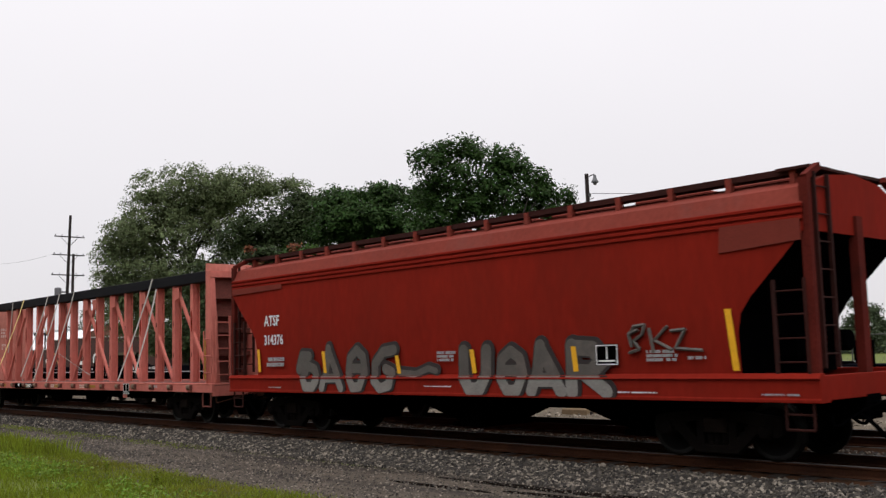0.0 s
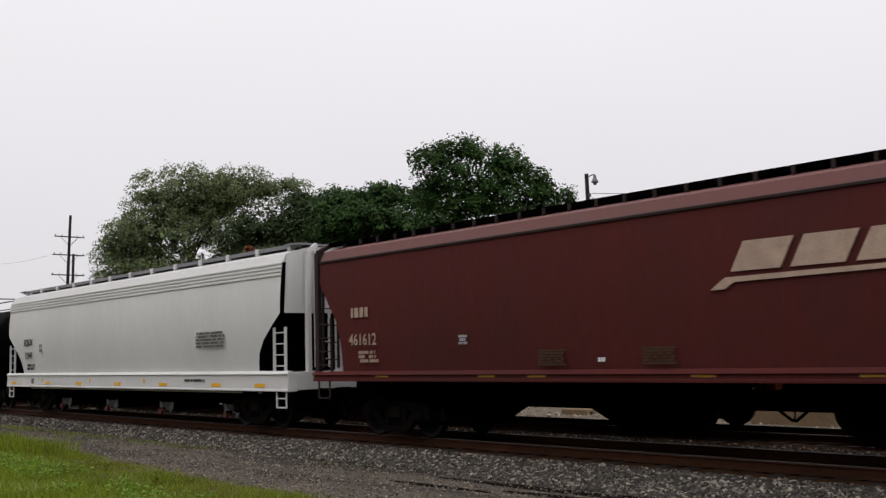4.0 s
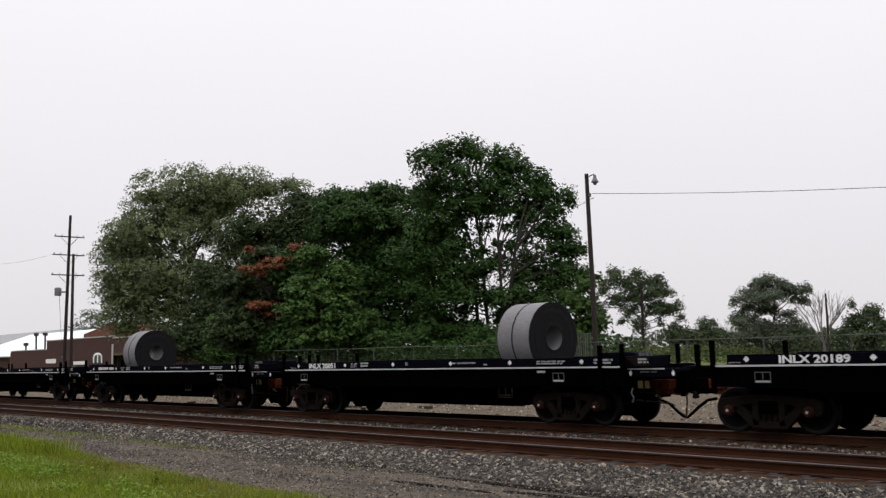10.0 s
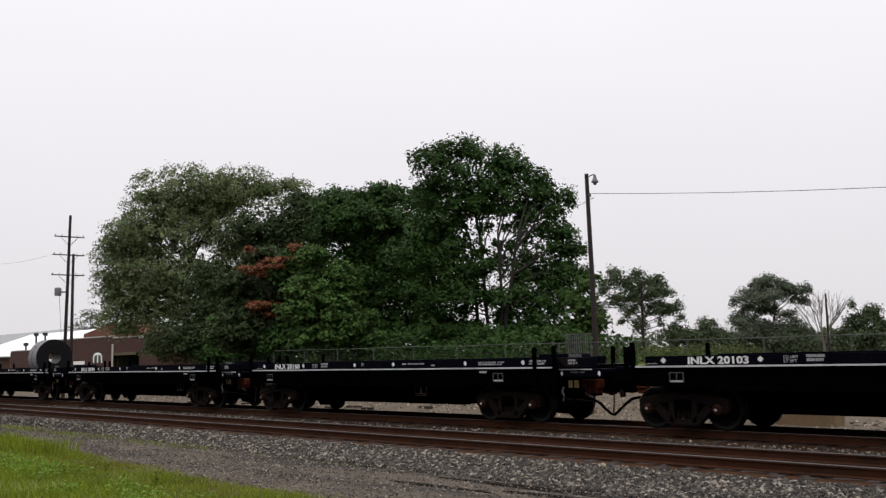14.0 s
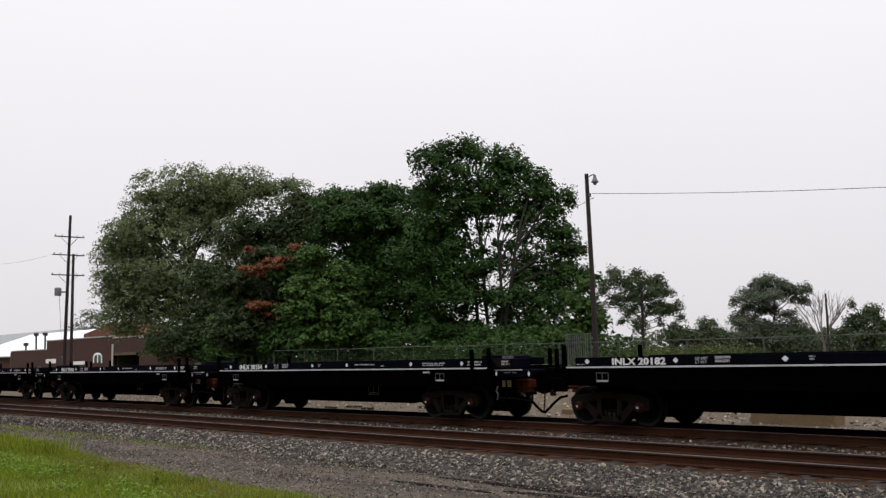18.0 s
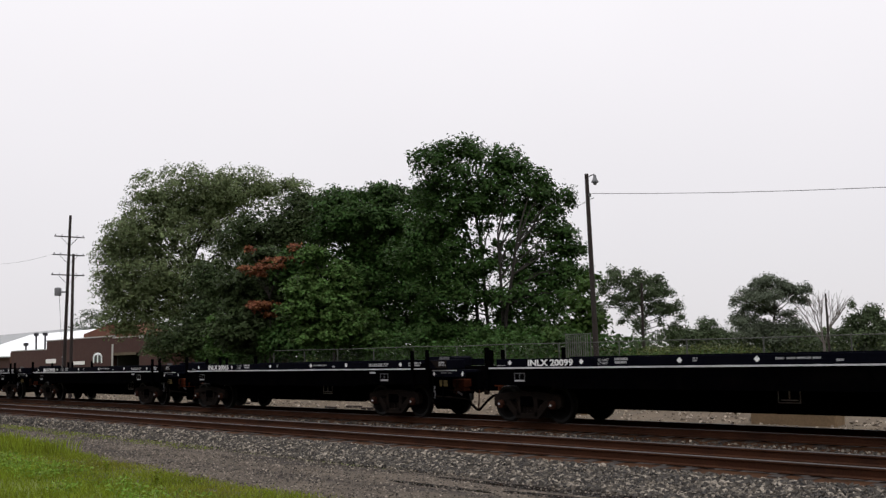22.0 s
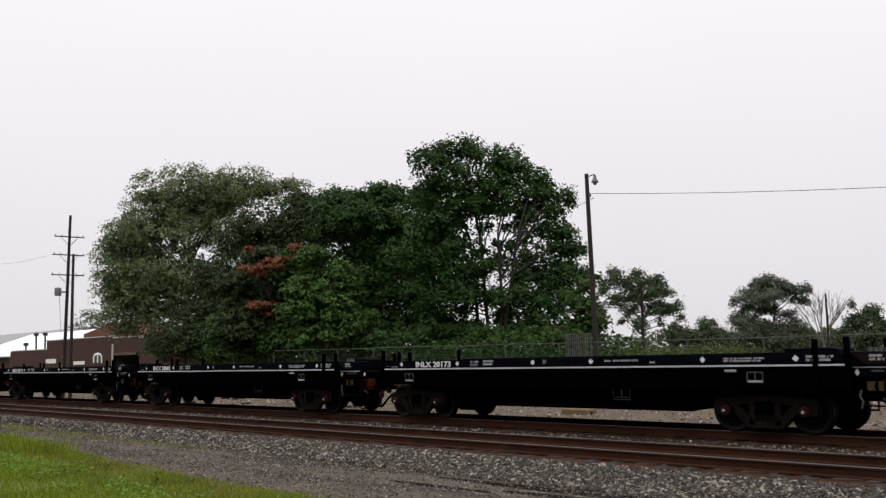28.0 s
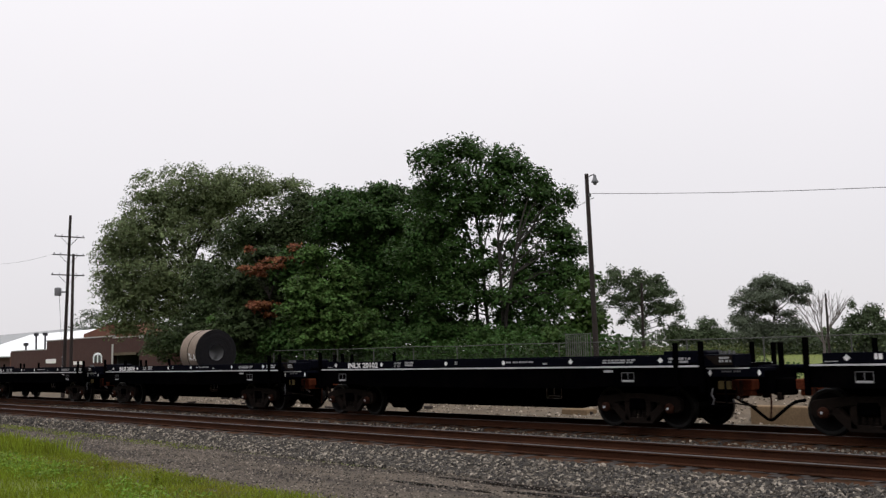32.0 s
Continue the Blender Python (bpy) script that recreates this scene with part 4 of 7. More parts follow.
# white hopper bottoms are coloured black for the shade below the sill
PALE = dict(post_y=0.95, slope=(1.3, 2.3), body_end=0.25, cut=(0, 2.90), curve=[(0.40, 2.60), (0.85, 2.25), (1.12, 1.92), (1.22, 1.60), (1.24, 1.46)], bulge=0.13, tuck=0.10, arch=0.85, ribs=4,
            rail_paint=M_WHITE, board=M_GREY_STEEL, brackets=13, sill_paint=M_WHITE, ladder_top=2.55, ladder=M_WHITE, outlets=4, outlet_shade_paint=M_BLACK, gate_paint=M_BLACK, truck=2.4)
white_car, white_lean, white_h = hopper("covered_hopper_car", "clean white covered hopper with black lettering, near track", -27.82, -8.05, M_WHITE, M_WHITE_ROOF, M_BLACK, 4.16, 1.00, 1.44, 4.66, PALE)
o = (-27.82 - 8.05) / 2 - 0.33


def wy(z):
    """Just off the white car's bulging side at height z."""
    return -(white_lean(z) + 0.014)


letters("reporting_mark", "EQUX", 0.33, -26.25 - o, wy(2.72), 2.50, M_LETTER_BLACK, white_car, 1.0, 0.010)
letters("car_number", "12441", 0.33, -26.22 - o, wy(2.30), 2.02, M_LETTER_BLACK, white_car, 0.95, 0.010)
bars("capacity_stencil", -26.15 - o, wy(1.80), 1.56, 0.85, 0.25, 2, M_LETTER_BLACK, white_car, 41)
bars("notice_stencil", -12.9 - o, wy(2.62), 2.10, 1.7, 0.45, 5, M_GATE_GREY, white_car, 42)
data_square(white_car, -24.7 - o, wy(2.5), 2.25, 0.24, 0.26, M_LETTER_BLACK)
bars("owner_lettering", -13.6 - o, -1.657, 1.18, 1.3, 0.09, 1, M_LETTER_BLACK, white_car, 43)
for x in (-27.6, -24.15, -21.35, -18.3, -15.2, -12.1, -9.9):
    part("reflective_strip", Mesh().box(x - o, x - o + 0.48, -1.645, -1.62, 1.07, 1.16), M_YELLOW, white_car, "yellow reflective strip")
for k in range(8):
    part("sill_pipe", Mesh().rod((-26.6 - o + 2.1 * k, -1.50, 0.93), (-24.5 - o + 2.1 * k, -1.50, 0.93), 0.022, seg=6), M_WHITE_ROOF, white_car)
for x in (-24.4, -20.2, -16.2):
    part("yellow_mark", Mesh().prism([(x - o, 1.30), (x - o + 0.06, 1.22), (x - o, 1.14), (x - o - 0.06, 1.22)], -1.646, -1.62), M_YELLOW, white_car)
data_square(white_car, -25.5 - o, -1.648, 1.10, 0.22, 0.16, M_LETTER_BLACK)


def centerbeam():
    """A centre-beam flat car: deck, bulkheads, twin posts under a black top chord, diagonals and loose straps."""
    a, z = 10.70, 33.30
    o = (a + z) / 2
    h = (z - a) / 2
    car = thing("centerbeam_flat_car", "empty faded salmon-pink centre-beam lumber car with loose straps", "freight car", "near train", (o, Y_NEAR, 0))
    for s in (-1, 1):
        prof = [(1.30, 0.90), (1.50, 0.90), (1.50, 1.11), (1.51, 1.115), (1.51, 1.145), (1.28, 1.145), (1.28, 1.112), (1.42, 1.112), (1.42, 0.93), (1.30, 0.93)]
        part("side_sill", Mesh().prism([(s * y, z) for y, z in prof], -h, h, "x"), M_PINK, car, bevel=0.004)
    deck = Mesh().box(-h, h, -1.42, 1.42, 1.08, 1.11)
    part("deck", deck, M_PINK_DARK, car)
    part("centre_sill", Mesh().prism([(-h, 0.66), (-h, 1.06), (h, 1.06), (h, 0.66), (h - 4.2, 0.60), (-h + 4.2, 0.60)], -0.35, 0.35), M_BLACK, car)
    for i in range(18):
        x = -h + 1.2 + (2 * h - 2.4) * i / 17
        winch = part("strap_winch", Mesh().box(x - 0.11, x - 0.085, -1.57, -1.50, 0.95, 1.10).box(x + 0.085, x + 0.11, -1.57, -1.50, 0.95, 1.10).box(x - 0.11, x + 0.11, -1.515, -1.50, 0.95, 0.975), M_PINK_DARK, car, "stained strap winch")
        part("strap_roll", Mesh().lathe([(-0.085, 0.0), (-0.085, 0.05 + 0.012 * (i % 3)), (0.085, 0.05 + 0.012 * (i % 3)), (0.085, 0.0)], 10, "x", (x, -1.545, 1.04)), M_STRAP_ROLL, winch, "dirty tan strap roll")
    part("top_chord", Mesh().box(11.7 - o, 32.6 - o, -0.22, 0.22, 4.18, 4.50), M_TOPBEAM, car, "black top chord", bevel=0.015)
    posts = [12.75 + 1.2 * i for i in range(17)]
    for i, p in enumerate(posts):
        x = p - o
        w, t, dpt = 0.085, 0.02, 0.12
        sec = [(-w, -dpt), (w, -dpt), (w, -dpt + t), (t, -dpt + t), (t, dpt - t), (w, dpt - t), (w, dpt), (-w, dpt), (-w, dpt - t), (-t, dpt - t), (-t, -dpt + t), (-w, -dpt + t)]
        post = part("post", Mesh().prism([(x + a, b) for a, b in sec], 1.12, 4.20, "z"), M_PINK, car)
        slots = Mesh()
        for zz in (1.9, 2.9):
            slots.box(x - 0.016, x + 0.016, -0.124, -0.116, zz, zz + 0.14)
        part("post_slot", slots, M_TRUCK, post)
        if i % 3 == 2:
            part("paint_stain", Mesh().prism([(x - 0.07, 3.28), (x + 0.02, 3.36), (x + 0.05, 2.95), (x + 0.01, 2.62), (x - 0.05, 2.80)], -0.1235, -0.117), M_RED, post, "red overpaint stain")
    right = [(x + 0.2, 4.02, x + 2.25, 1.22) for x in (21.15, 23.55, 25.95, 28.35)]
    left = [(x - 0.2, 4.02, x - 2.25, 1.22) for x in (22.35, 19.95, 17.55, 15.15)] + [(32.6, 2.45, 30.95, 1.25), (11.75, 2.1, 12.58, 1.2)]
    for x0, z0, x1, z1 in right + left:
        part("diagonal_brace", Mesh().bar((x0 - o, -0.06, z0), (x1 - o, -0.06, z1), 0.10, 0.09), M_PINK, car, bevel=0.01)
        part("gusset_plate", Mesh().prism([(x0 - o - 0.2, z0 + 0.1), (x0 - o + 0.22, z0 + 0.1), (x0 - o + 0.22, z0 - 0.25), (x0 - o - 0.05, z0 - 0.3)], -0.150, -0.136), M_PINK, car)
    for s in (-1, 1):
        e = s * h
        i0 = e - s * (0.55 if s > 0 else 0.42)
        plate = Mesh().prism([(-1.38, 1.14), (1.38, 1.14), (1.38, 4.05), (1.12, 4.40), (0.9, 4.50), (-1.36, 4.50)], *sorted((i0, i0 - s * 0.03)), "x")
        bulk = part("bulkhead", plate, M_PINK_DUSTY, car, "dusty faded pink bulkhead plate")
        for y in (-1.36, -0.08, 1.20):
            t = 4.28 if abs(y) > 0.5 else 4.46
            part("bulkhead_post", Mesh().prism([(i0, 1.14), (e - s * 0.06, 1.14), (i0 + s * 0.18, t), (i0, t)], y, y + 0.16), M_PINK, bulk)
        part("bulkhead_beam", Mesh().box(*sorted((i0, i0 + s * 0.22)), -1.36, 1.3, 4.10, 4.28), M_PINK, bulk)
        part("bulkhead_panel", Mesh().box(*sorted((i0 + s * 0.004, i0 + s * 0.03)), -1.19, 1.19, 1.2, 4.09), M_PINK_DARK, bulk, "dark brown panel")
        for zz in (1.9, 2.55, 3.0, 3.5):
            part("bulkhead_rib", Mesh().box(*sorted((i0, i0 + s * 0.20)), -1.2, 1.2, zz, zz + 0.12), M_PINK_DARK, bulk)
        ld = Mesh()
        end_ladder(ld, e - s * 0.04, -1.12, 1.2, 3.0, 0.42, 5)
        part("end_ladder", ld, M_PINK, car)
        ld = Mesh()
        ladder(ld, e - s * 0.30, -1.46, 1.2, 2.6, 0.42, 3, ends=False)
        ld.rod((e - s * 0.51, -1.46, 1.2), (e - s * 0.51, -1.46, 2.6), 0.018, seg=6).rod((e - s * 0.09, -1.46, 1.2), (e - s * 0.09, -1.46, 2.6), 0.018, seg=6)
        part("side_grab_iron", ld, M_PINK, car)
        stripe("reflective_strip", e - s * 0.42 - 0.06, -1.46, 1.25, 2.35, 0.07, M_YELLOW_DULL, car)
        part("end_sill", Mesh().box(*sorted((e, e - s * 0.12)), -1.45, 1.45, 0.80, 1.14), M_PINK, car, bevel=0.01)
        st = Mesh().pipe([(e - s * 0.10, -1.47, 0.92), (e - s * 0.10, -1.47, 0.52), (e - s * 0.55, -1.47, 0.52), (e - s * 0.55, -1.47, 0.92)], 0.022)
        part("sill_step", st, M_PINK_DARK, car)
        coupler(car, e, s, M_RUST)
        truck_parts(car, s * (h - 2.35), 1.74, M_TRUCK)
    # lettering and stains on the inner face of one bulkhead, which faces +x
    xi = -h + 0.455
    for k, (y, z, w, hh, rows) in enumerate(((-0.95, 2.95, 0.75, 0.5, 4), (0.15, 3.0, 0.55, 0.45, 3), (-0.85, 2.25, 0.85, 0.42, 4), (0.2, 2.45, 0.5, 0.3, 2), (-0.8, 1.85, 0.6, 0.12, 1))):
        b = bars("bulkhead_stencil", y, 0, z, w, hh, rows, M_PINK_PALE, car, 151 + k)
        b.location, b.rotation_euler = (xi, 0, 0), (0, 0, math.pi / 2)
    part("paint_stain", Mesh().prism([(0.92, 4.0), (1.0, 4.0), (1.02, 3.3), (0.95, 3.2)], xi - 0.01, xi + 0.003, "x"), M_RED, car, "red overpaint stain")
    # loose webbing straps hanging from the chord down to the winches
    straps = [(11.68, 4.5, 11.68, 1.02, 1, -1), (12.05, 4.5, 12.88, 1.04, 1, -1), (11.74, 4.29, 11.53, 1.96, 0, 1), (11.81, 4.12, 11.48, 1.52, 1, 1), (14.12, 4.49, 13.63, 2.31, 0, -1), (13.96, 4.27, 14.27, 2.86, 2, 1), (15.31, 4.5, 15.34, 1.07, 1, -1), (15.22, 4.29, 15.18, 1.09, 1, 1), (12.81, 1.64, 13.5, 1.11, 0, 1), (18.0, 4.5, 18.57, 1.35, 0, -1), (19.2, 4.5, 19.86, 1.15, 0, -1), (20.65, 4.5, 21.18, 1.15, 0, -1), (19.31, 2.19, 22.32, 1.35, 0, -1), (27.19, 4.5, 27.28, 1.2, 0, -1), (27.47, 4.14, 28.53, 1.45, 0, -1)]
    for i, (x0, z0, x1, z1, c, s) in enumerate(straps):
        me = Mesh()
        p = [(x0 + (x1 - x0) * k / 6 - o + 0.010 * math.sin(k * 1.9 + i), s * (0.30 + 1.2 * (k / 6) ** 1.1) if z1 < 1.5 and z0 > 3 else s * 0.34, z0 + (z1 - z0) * k / 6) for k in range(7)]
        for q in p:
            me.v += [(q[0] - 0.045, q[1], q[2]), (q[0] + 0.045, q[1], q[2]), (q[0] + 0.045, q[1] + 0.006, q[2]), (q[0] - 0.045, q[1] + 0.006, q[2])]
        for k in range(6):
            me.f += [(4 * k + j, 4 * k + (j + 1) % 4, 4 * k + 4 + (j + 1) % 4, 4 * k + 4 + j) for j in range(4)]
        part("loose_strap", me, (M_STRAP, M_STRAP_YELLOW, M_TOPBEAM)[c], car, ("loose pale webbing strap", "loose yellow webbing strap", "loose black webbing strap")[c])
    data_square(car, 27.72 - o, -1.512, 0.80, 0.42, 0.32, ground=M_BLACK)
    part("number_patch", Mesh().box(17.95 - o, 20.05 - o, -1.508, -1.49, 0.915, 1.10), M_BLACK, car, "black number patch")
    bars("owner_mark", 18.25 - o, -1.512, 0.95, 0.28, 0.14, 1, M_LETTER, car, 54)
    letters("car_number", "120803", 0.19, 19.15 - o, -1.511, 0.945, M_LETTER, car, 1.0, 0.003)
    bars("sill_stencil", 29.6 - o, -1.508, 0.98, 0.5, 0.10, 1, M_LETTER_DIM, car, 55)
    bars("sill_stencil", 21.65 - o, -1.508, 0.94, 0.75, 0.13, 2, M_PINK_PALE, car, 56)
    bars("sill_stencil", 24.25 - o, -1.508, 0.94, 0.45, 0.13, 2, M_PINK_PALE, car, 57)
    part("hanging_plate", Mesh().box(27.60 - o, 27.86 - o, -1.46, -1.44, 0.68, 0.90), M_PINK, car)
    for x in (16.5, 18.9, 22.0, 25.1):
        part("reflective_strip", Mesh().box(x - o, x - o + 0.45, -1.511, -1.49, 0.97, 1.06), M_YELLOW_DULL, car)
    part("brake_cylinder", Mesh().lathe([(-0.4, 0.0), (-0.4, 0.19), (0.4, 0.19), (0.4, 0.0)], 14, "x", (2.0, -0.8, 0.62)), M_BLACK, car)
    part("air_reservoir", Mesh().lathe([(-0.55, 0.0), (-0.5, 0.22), (0.5, 0.22), (0.55, 0.0)], 14, "x", (-1.0, -0.85, 0.64)), M_BLACK, car, smooth=True)
    return car


beam_car = centerbeam()


def tank_car():
    a, z = -48.68, -28.95
    o = (a + z) / 2
    h = (z - a) / 2
    car = thing("tank_car", "satin black tank car with yellow strips, near track", "freight car", "near train", (o, Y_NEAR, 0))
    R, zc, H = 1.505, 2.64, (48.28 - 29.35) / 2
    prof = [(-H, 0.0)]
    for i in range(1, 11):
        t = math.pi / 2 * i / 10
        prof.append((-H + 0.72 * (1 - math.cos(t)), R * math.sin(t)))
    for i in range(1, 6):
        x = -H + 0.72 + (2 * H - 1.44) * i / 6
        prof += [(x - 0.05, R), (x - 0.03, R), (x, R + 0.004), (x + 0.03, R), (x + 0.05, R)]
    prof += [(-u, r) for u, r in reversed(prof[1:11])] + [(H, 0.0)]
    part("tank_shell", Mesh().lathe(prof, 64, "x", (0, 0, zc)), M_TANK, car, smooth=True)
    for s in (-1, 1):
        e = s * h
        part("stub_sill", Mesh().box(*sorted((e, e - s * 4.0)), -0.30, 0.30, 0.74, 1.12), M_BLACK, car, bevel=0.02)
        for y in (-0.95, 0.95):
            part("tank_saddle", Mesh().prism([(e - s * 2.0, 0.95), (e - s * 3.0, 0.95), (e - s * 2.9, 1.75), (e - s * 2.1, 1.75)], y - 0.06, y + 0.06), M_BLACK, car)
        plat = Mesh().box(*sorted((e, e - s * 0.55)), -1.45, 1.45, 1.06, 1.11)
        for y in (-1.42, 1.42):
            plat.rod((e, y, 1.1), (e, y, 2.0), 0.02).rod((e - s * 0.5, y, 1.1), (e - s * 0.5, y, 2.0), 0.02).rod((e, y, 2.0), (e - s * 0.5, y, 2.0), 0.02)
        plat.rod((e, -1.42, 2.0), (e, 1.42, 2.0), 0.02)
        part("end_walkway", plat, M_BLACK, car)
        coupler(car, e, s, M_BLACK)
        st = Mesh().pipe([(e - s * 0.10, -1.45, 1.08), (e - s * 0.10, -1.45, 0.55), (e - s * 0.5, -1.45, 0.55), (e - s * 0.5, -1.45, 1.08)], 0.02)
        part("sill_step", st, M_BLACK, car)
        truck_parts(car, s * (h - 1.95), 1.78, M_BLACK)
    for y in (-1.40,):
        part("side_handrail", Mesh().rod((-h + 0.8, y, 1.18), (h - 0.8, y, 1.18), 0.02), M_BLACK, car)
    # top: walkway, guard rails, manway and valves
    for y in (-0.95, 0.45):
        part("roof_walkway", Mesh().box(-40.2 - o, -33.5 - o, y, y + 0.5, 4.15, 4.19), M_BLACK, car)
    def turned(pts):
        return [(x - o, y, z) for x, y, z in pts]
    for y in (-1.0, 1.0):
        part("guard_rail", Mesh().pipe(turned([(-38.6, y, 4.0), (-38.6, y, 4.62), (-38.45, y, 4.76), (-34.85, y, 4.76), (-34.72, y, 4.70), (-34.66, y, 4.58), (-34.66, y, 4.0)]), 0.026), M_BLACK, car)
        part("guard_rail", Mesh().pipe(turned([(-38.6, y, 4.40), (-34.66, y, 4.40)]), 0.02), M_BLACK, car)
        part("guard_rail", Mesh().pipe(turned([(-34.08, y, 4.0), (-34.08, y, 4.60), (-34.0, y, 4.72), (-33.70, y, 4.76), (-33.70, y, 4.0)]), 0.026), M_BLACK, car)
    part("guard_rail", Mesh().pipe(turned([(-33.70, -1.0, 4.76), (-33.70, 1.0, 4.76)]), 0.026), M_BLACK, car)
    part("guard_rail", Mesh().pipe(turned([(-38.6, -1.0, 4.76), (-38.6, 1.0, 4.76)]), 0.026), M_BLACK, car)
    part("manway", Mesh().lathe([(4.08, 0.0), (4.08, 0.42), (4.40, 0.42), (4.46, 0.50), (4.52, 0.50), (4.56, 0.38), (4.60, 0.0)], 20, "z", (-36.6 - o, 0, 0)), M_BLACK, car, smooth=True)
    part("valve_housing", Mesh().box(-38.2 - o, -37.5 - o, -0.35, 0.35, 4.1, 4.45), M_BLACK, car, bevel=0.03)
    part("safety_valve", Mesh().lathe([(4.1, 0.0), (4.1, 0.09), (4.5, 0.09), (4.52, 0.13), (4.6, 0.13), (4.6, 0.0)], 12, "z", (-35.7 - o, 0.2, 0)), M_BLACK, car)
    # markings lie on the shell: short curved strips follow its round side
    def on_shell(x0, x1, z0, z1, lift=0.006, n=6):
        me = Mesh()
        for k in range(n + 1):
            zz = z0 + (z1 - z0) * k / n
            y = -math.sqrt(max(0.0, (R + lift) ** 2 - (zz - zc) ** 2))
            me.v += [(x0, y, zz), (x1, y, zz)]
        me.f = [(2 * k, 2 * k + 1, 2 * k + 3, 2 * k + 2) for k in range(n)]
        return me
    for x in (-43.9, -41.55, -39.22, -36.42, -33.56):
        part("reflective_strip", on_shell(x - o, x - o + 0.10, 2.42, 2.82), M_YELLOW, car, "yellow reflective strip")
    for x in (-47.34, -30.0):
        part("reflective_strip", on_shell(x - o, x - o + 0.13, 2.2, 3.1), M_YELLOW, car, "yellow reflective strip")
    letters("reporting_mark", "UTLX 955544", 0.29, -46.37 - o, -R - 0.008, 2.17, M_YELLOW_TEXT, car, 1.20, 0.004)
    bars("capacity_stencil", -46.3 - o, -R - 0.004, 1.95, 0.9, 0.12, 1, M_YELLOW_FADED, car, 61)
    data_square(car, -31.83 - o, -R + 0.10, 1.72, 0.42, 0.30, M_SPEC_GREY)
    bars("contents_stencil", -33.2 - o, -R - 0.006, 2.26, 1.5, 0.12, 1, M_YELLOW_FADED, car, 62)
    bars("contents_stencil", -33.2 - o, -R - 0.004, 2.06, 0.6, 0.1, 1, M_YELLOW_FADED, car, 63)
    bars("specification_stencil", -31.32 - o, -R - 0.006, 2.18, 1.0, 0.46, 8, M_SPEC_GREY, car, 64)
    data_square(car, -43.60 - o, -R - 0.002, 2.18, 0.26, 0.28, M_YELLOW_FADED)
    part("orange_panel", Mesh().prism([(-41.76 - o, 1.82), (-41.28 - o, 1.82), (-41.18 - o, 1.58), (-41.62 - o, 1.58)], -1.40, -1.28), M_YELLOW_FADED, car)
    c = -30.54 - o
    pl = part("placard", Mesh().prism([(c, 1.24), (c + 0.2, 1.46), (c, 1.68), (c - 0.2, 1.46)], -1.42, -1.40), M_PLACARD_RED, car, "red diamond placard with a white number band")
    part("placard_band", Mesh().box(c - 0.14, c + 0.14, -1.425, -1.41, 1.40, 1.52), M_PLACARD, pl, "white number band")
    letters("placard_number", "1075", 0.12, c - 0.13, -1.427, 1.42, M_LETTER_BLACK, pl, 0.9, 0.003)
    return car


black_car = tank_car()

# the car ahead of the red hopper: a low black flat car seen only over its coupler
lead = thing("flat_car", "low black steel flat car coupled ahead on the near track", "freight car", "near train", (60.4, Y_NEAR, 0))
part("deck", Mesh().box(-7.9, 7.9, -1.45, 1.45, 1.05, 1.25), M_BLACK, lead, bevel=0.01)
part("side_sill", Mesh().prism([(-7.9, 1.05), (7.9, 1.05), (7.9, 0.9), (4.6, 0.55), (-4.6, 0.55), (-7.9, 0.9)], -1.45, -1.36).prism([(-7.9, 1.05), (7.9, 1.05), (7.9, 0.9), (4.6, 0.55), (-4.6, 0.55), (-7.9, 0.9)], 1.36, 1.45), M_BLACK, lead)
for s in (-1, 1):
    coupler(lead, s * 7.92, s, M_BLACK)
    truck_parts(lead, s * 5.8, 1.78, M_TRUCK)
for car in (red_car, beam_car, brown_car, lead):
    car.location.x += 0.78
NEAR_TRAIN = [red_car, beam_car, brown_car, white_car, black_car, lead]

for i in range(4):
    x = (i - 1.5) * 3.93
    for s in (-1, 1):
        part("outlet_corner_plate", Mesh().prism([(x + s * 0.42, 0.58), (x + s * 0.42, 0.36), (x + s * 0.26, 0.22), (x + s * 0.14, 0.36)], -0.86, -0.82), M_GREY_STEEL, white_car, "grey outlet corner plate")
    part("outlet_front_plate", Mesh().prism([(x - 0.36, 0.62), (x + 0.36, 0.62), (x + 0.24, 0.30), (x - 0.24, 0.30)], -0.83, -0.80), M_GATE_GREY, white_car, "mid grey outlet plate")
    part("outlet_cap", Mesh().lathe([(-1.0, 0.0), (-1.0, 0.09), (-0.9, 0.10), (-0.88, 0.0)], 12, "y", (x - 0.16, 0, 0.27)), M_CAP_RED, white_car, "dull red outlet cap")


# ---- far train: flat cars for steel ----
PITCH = 16.134


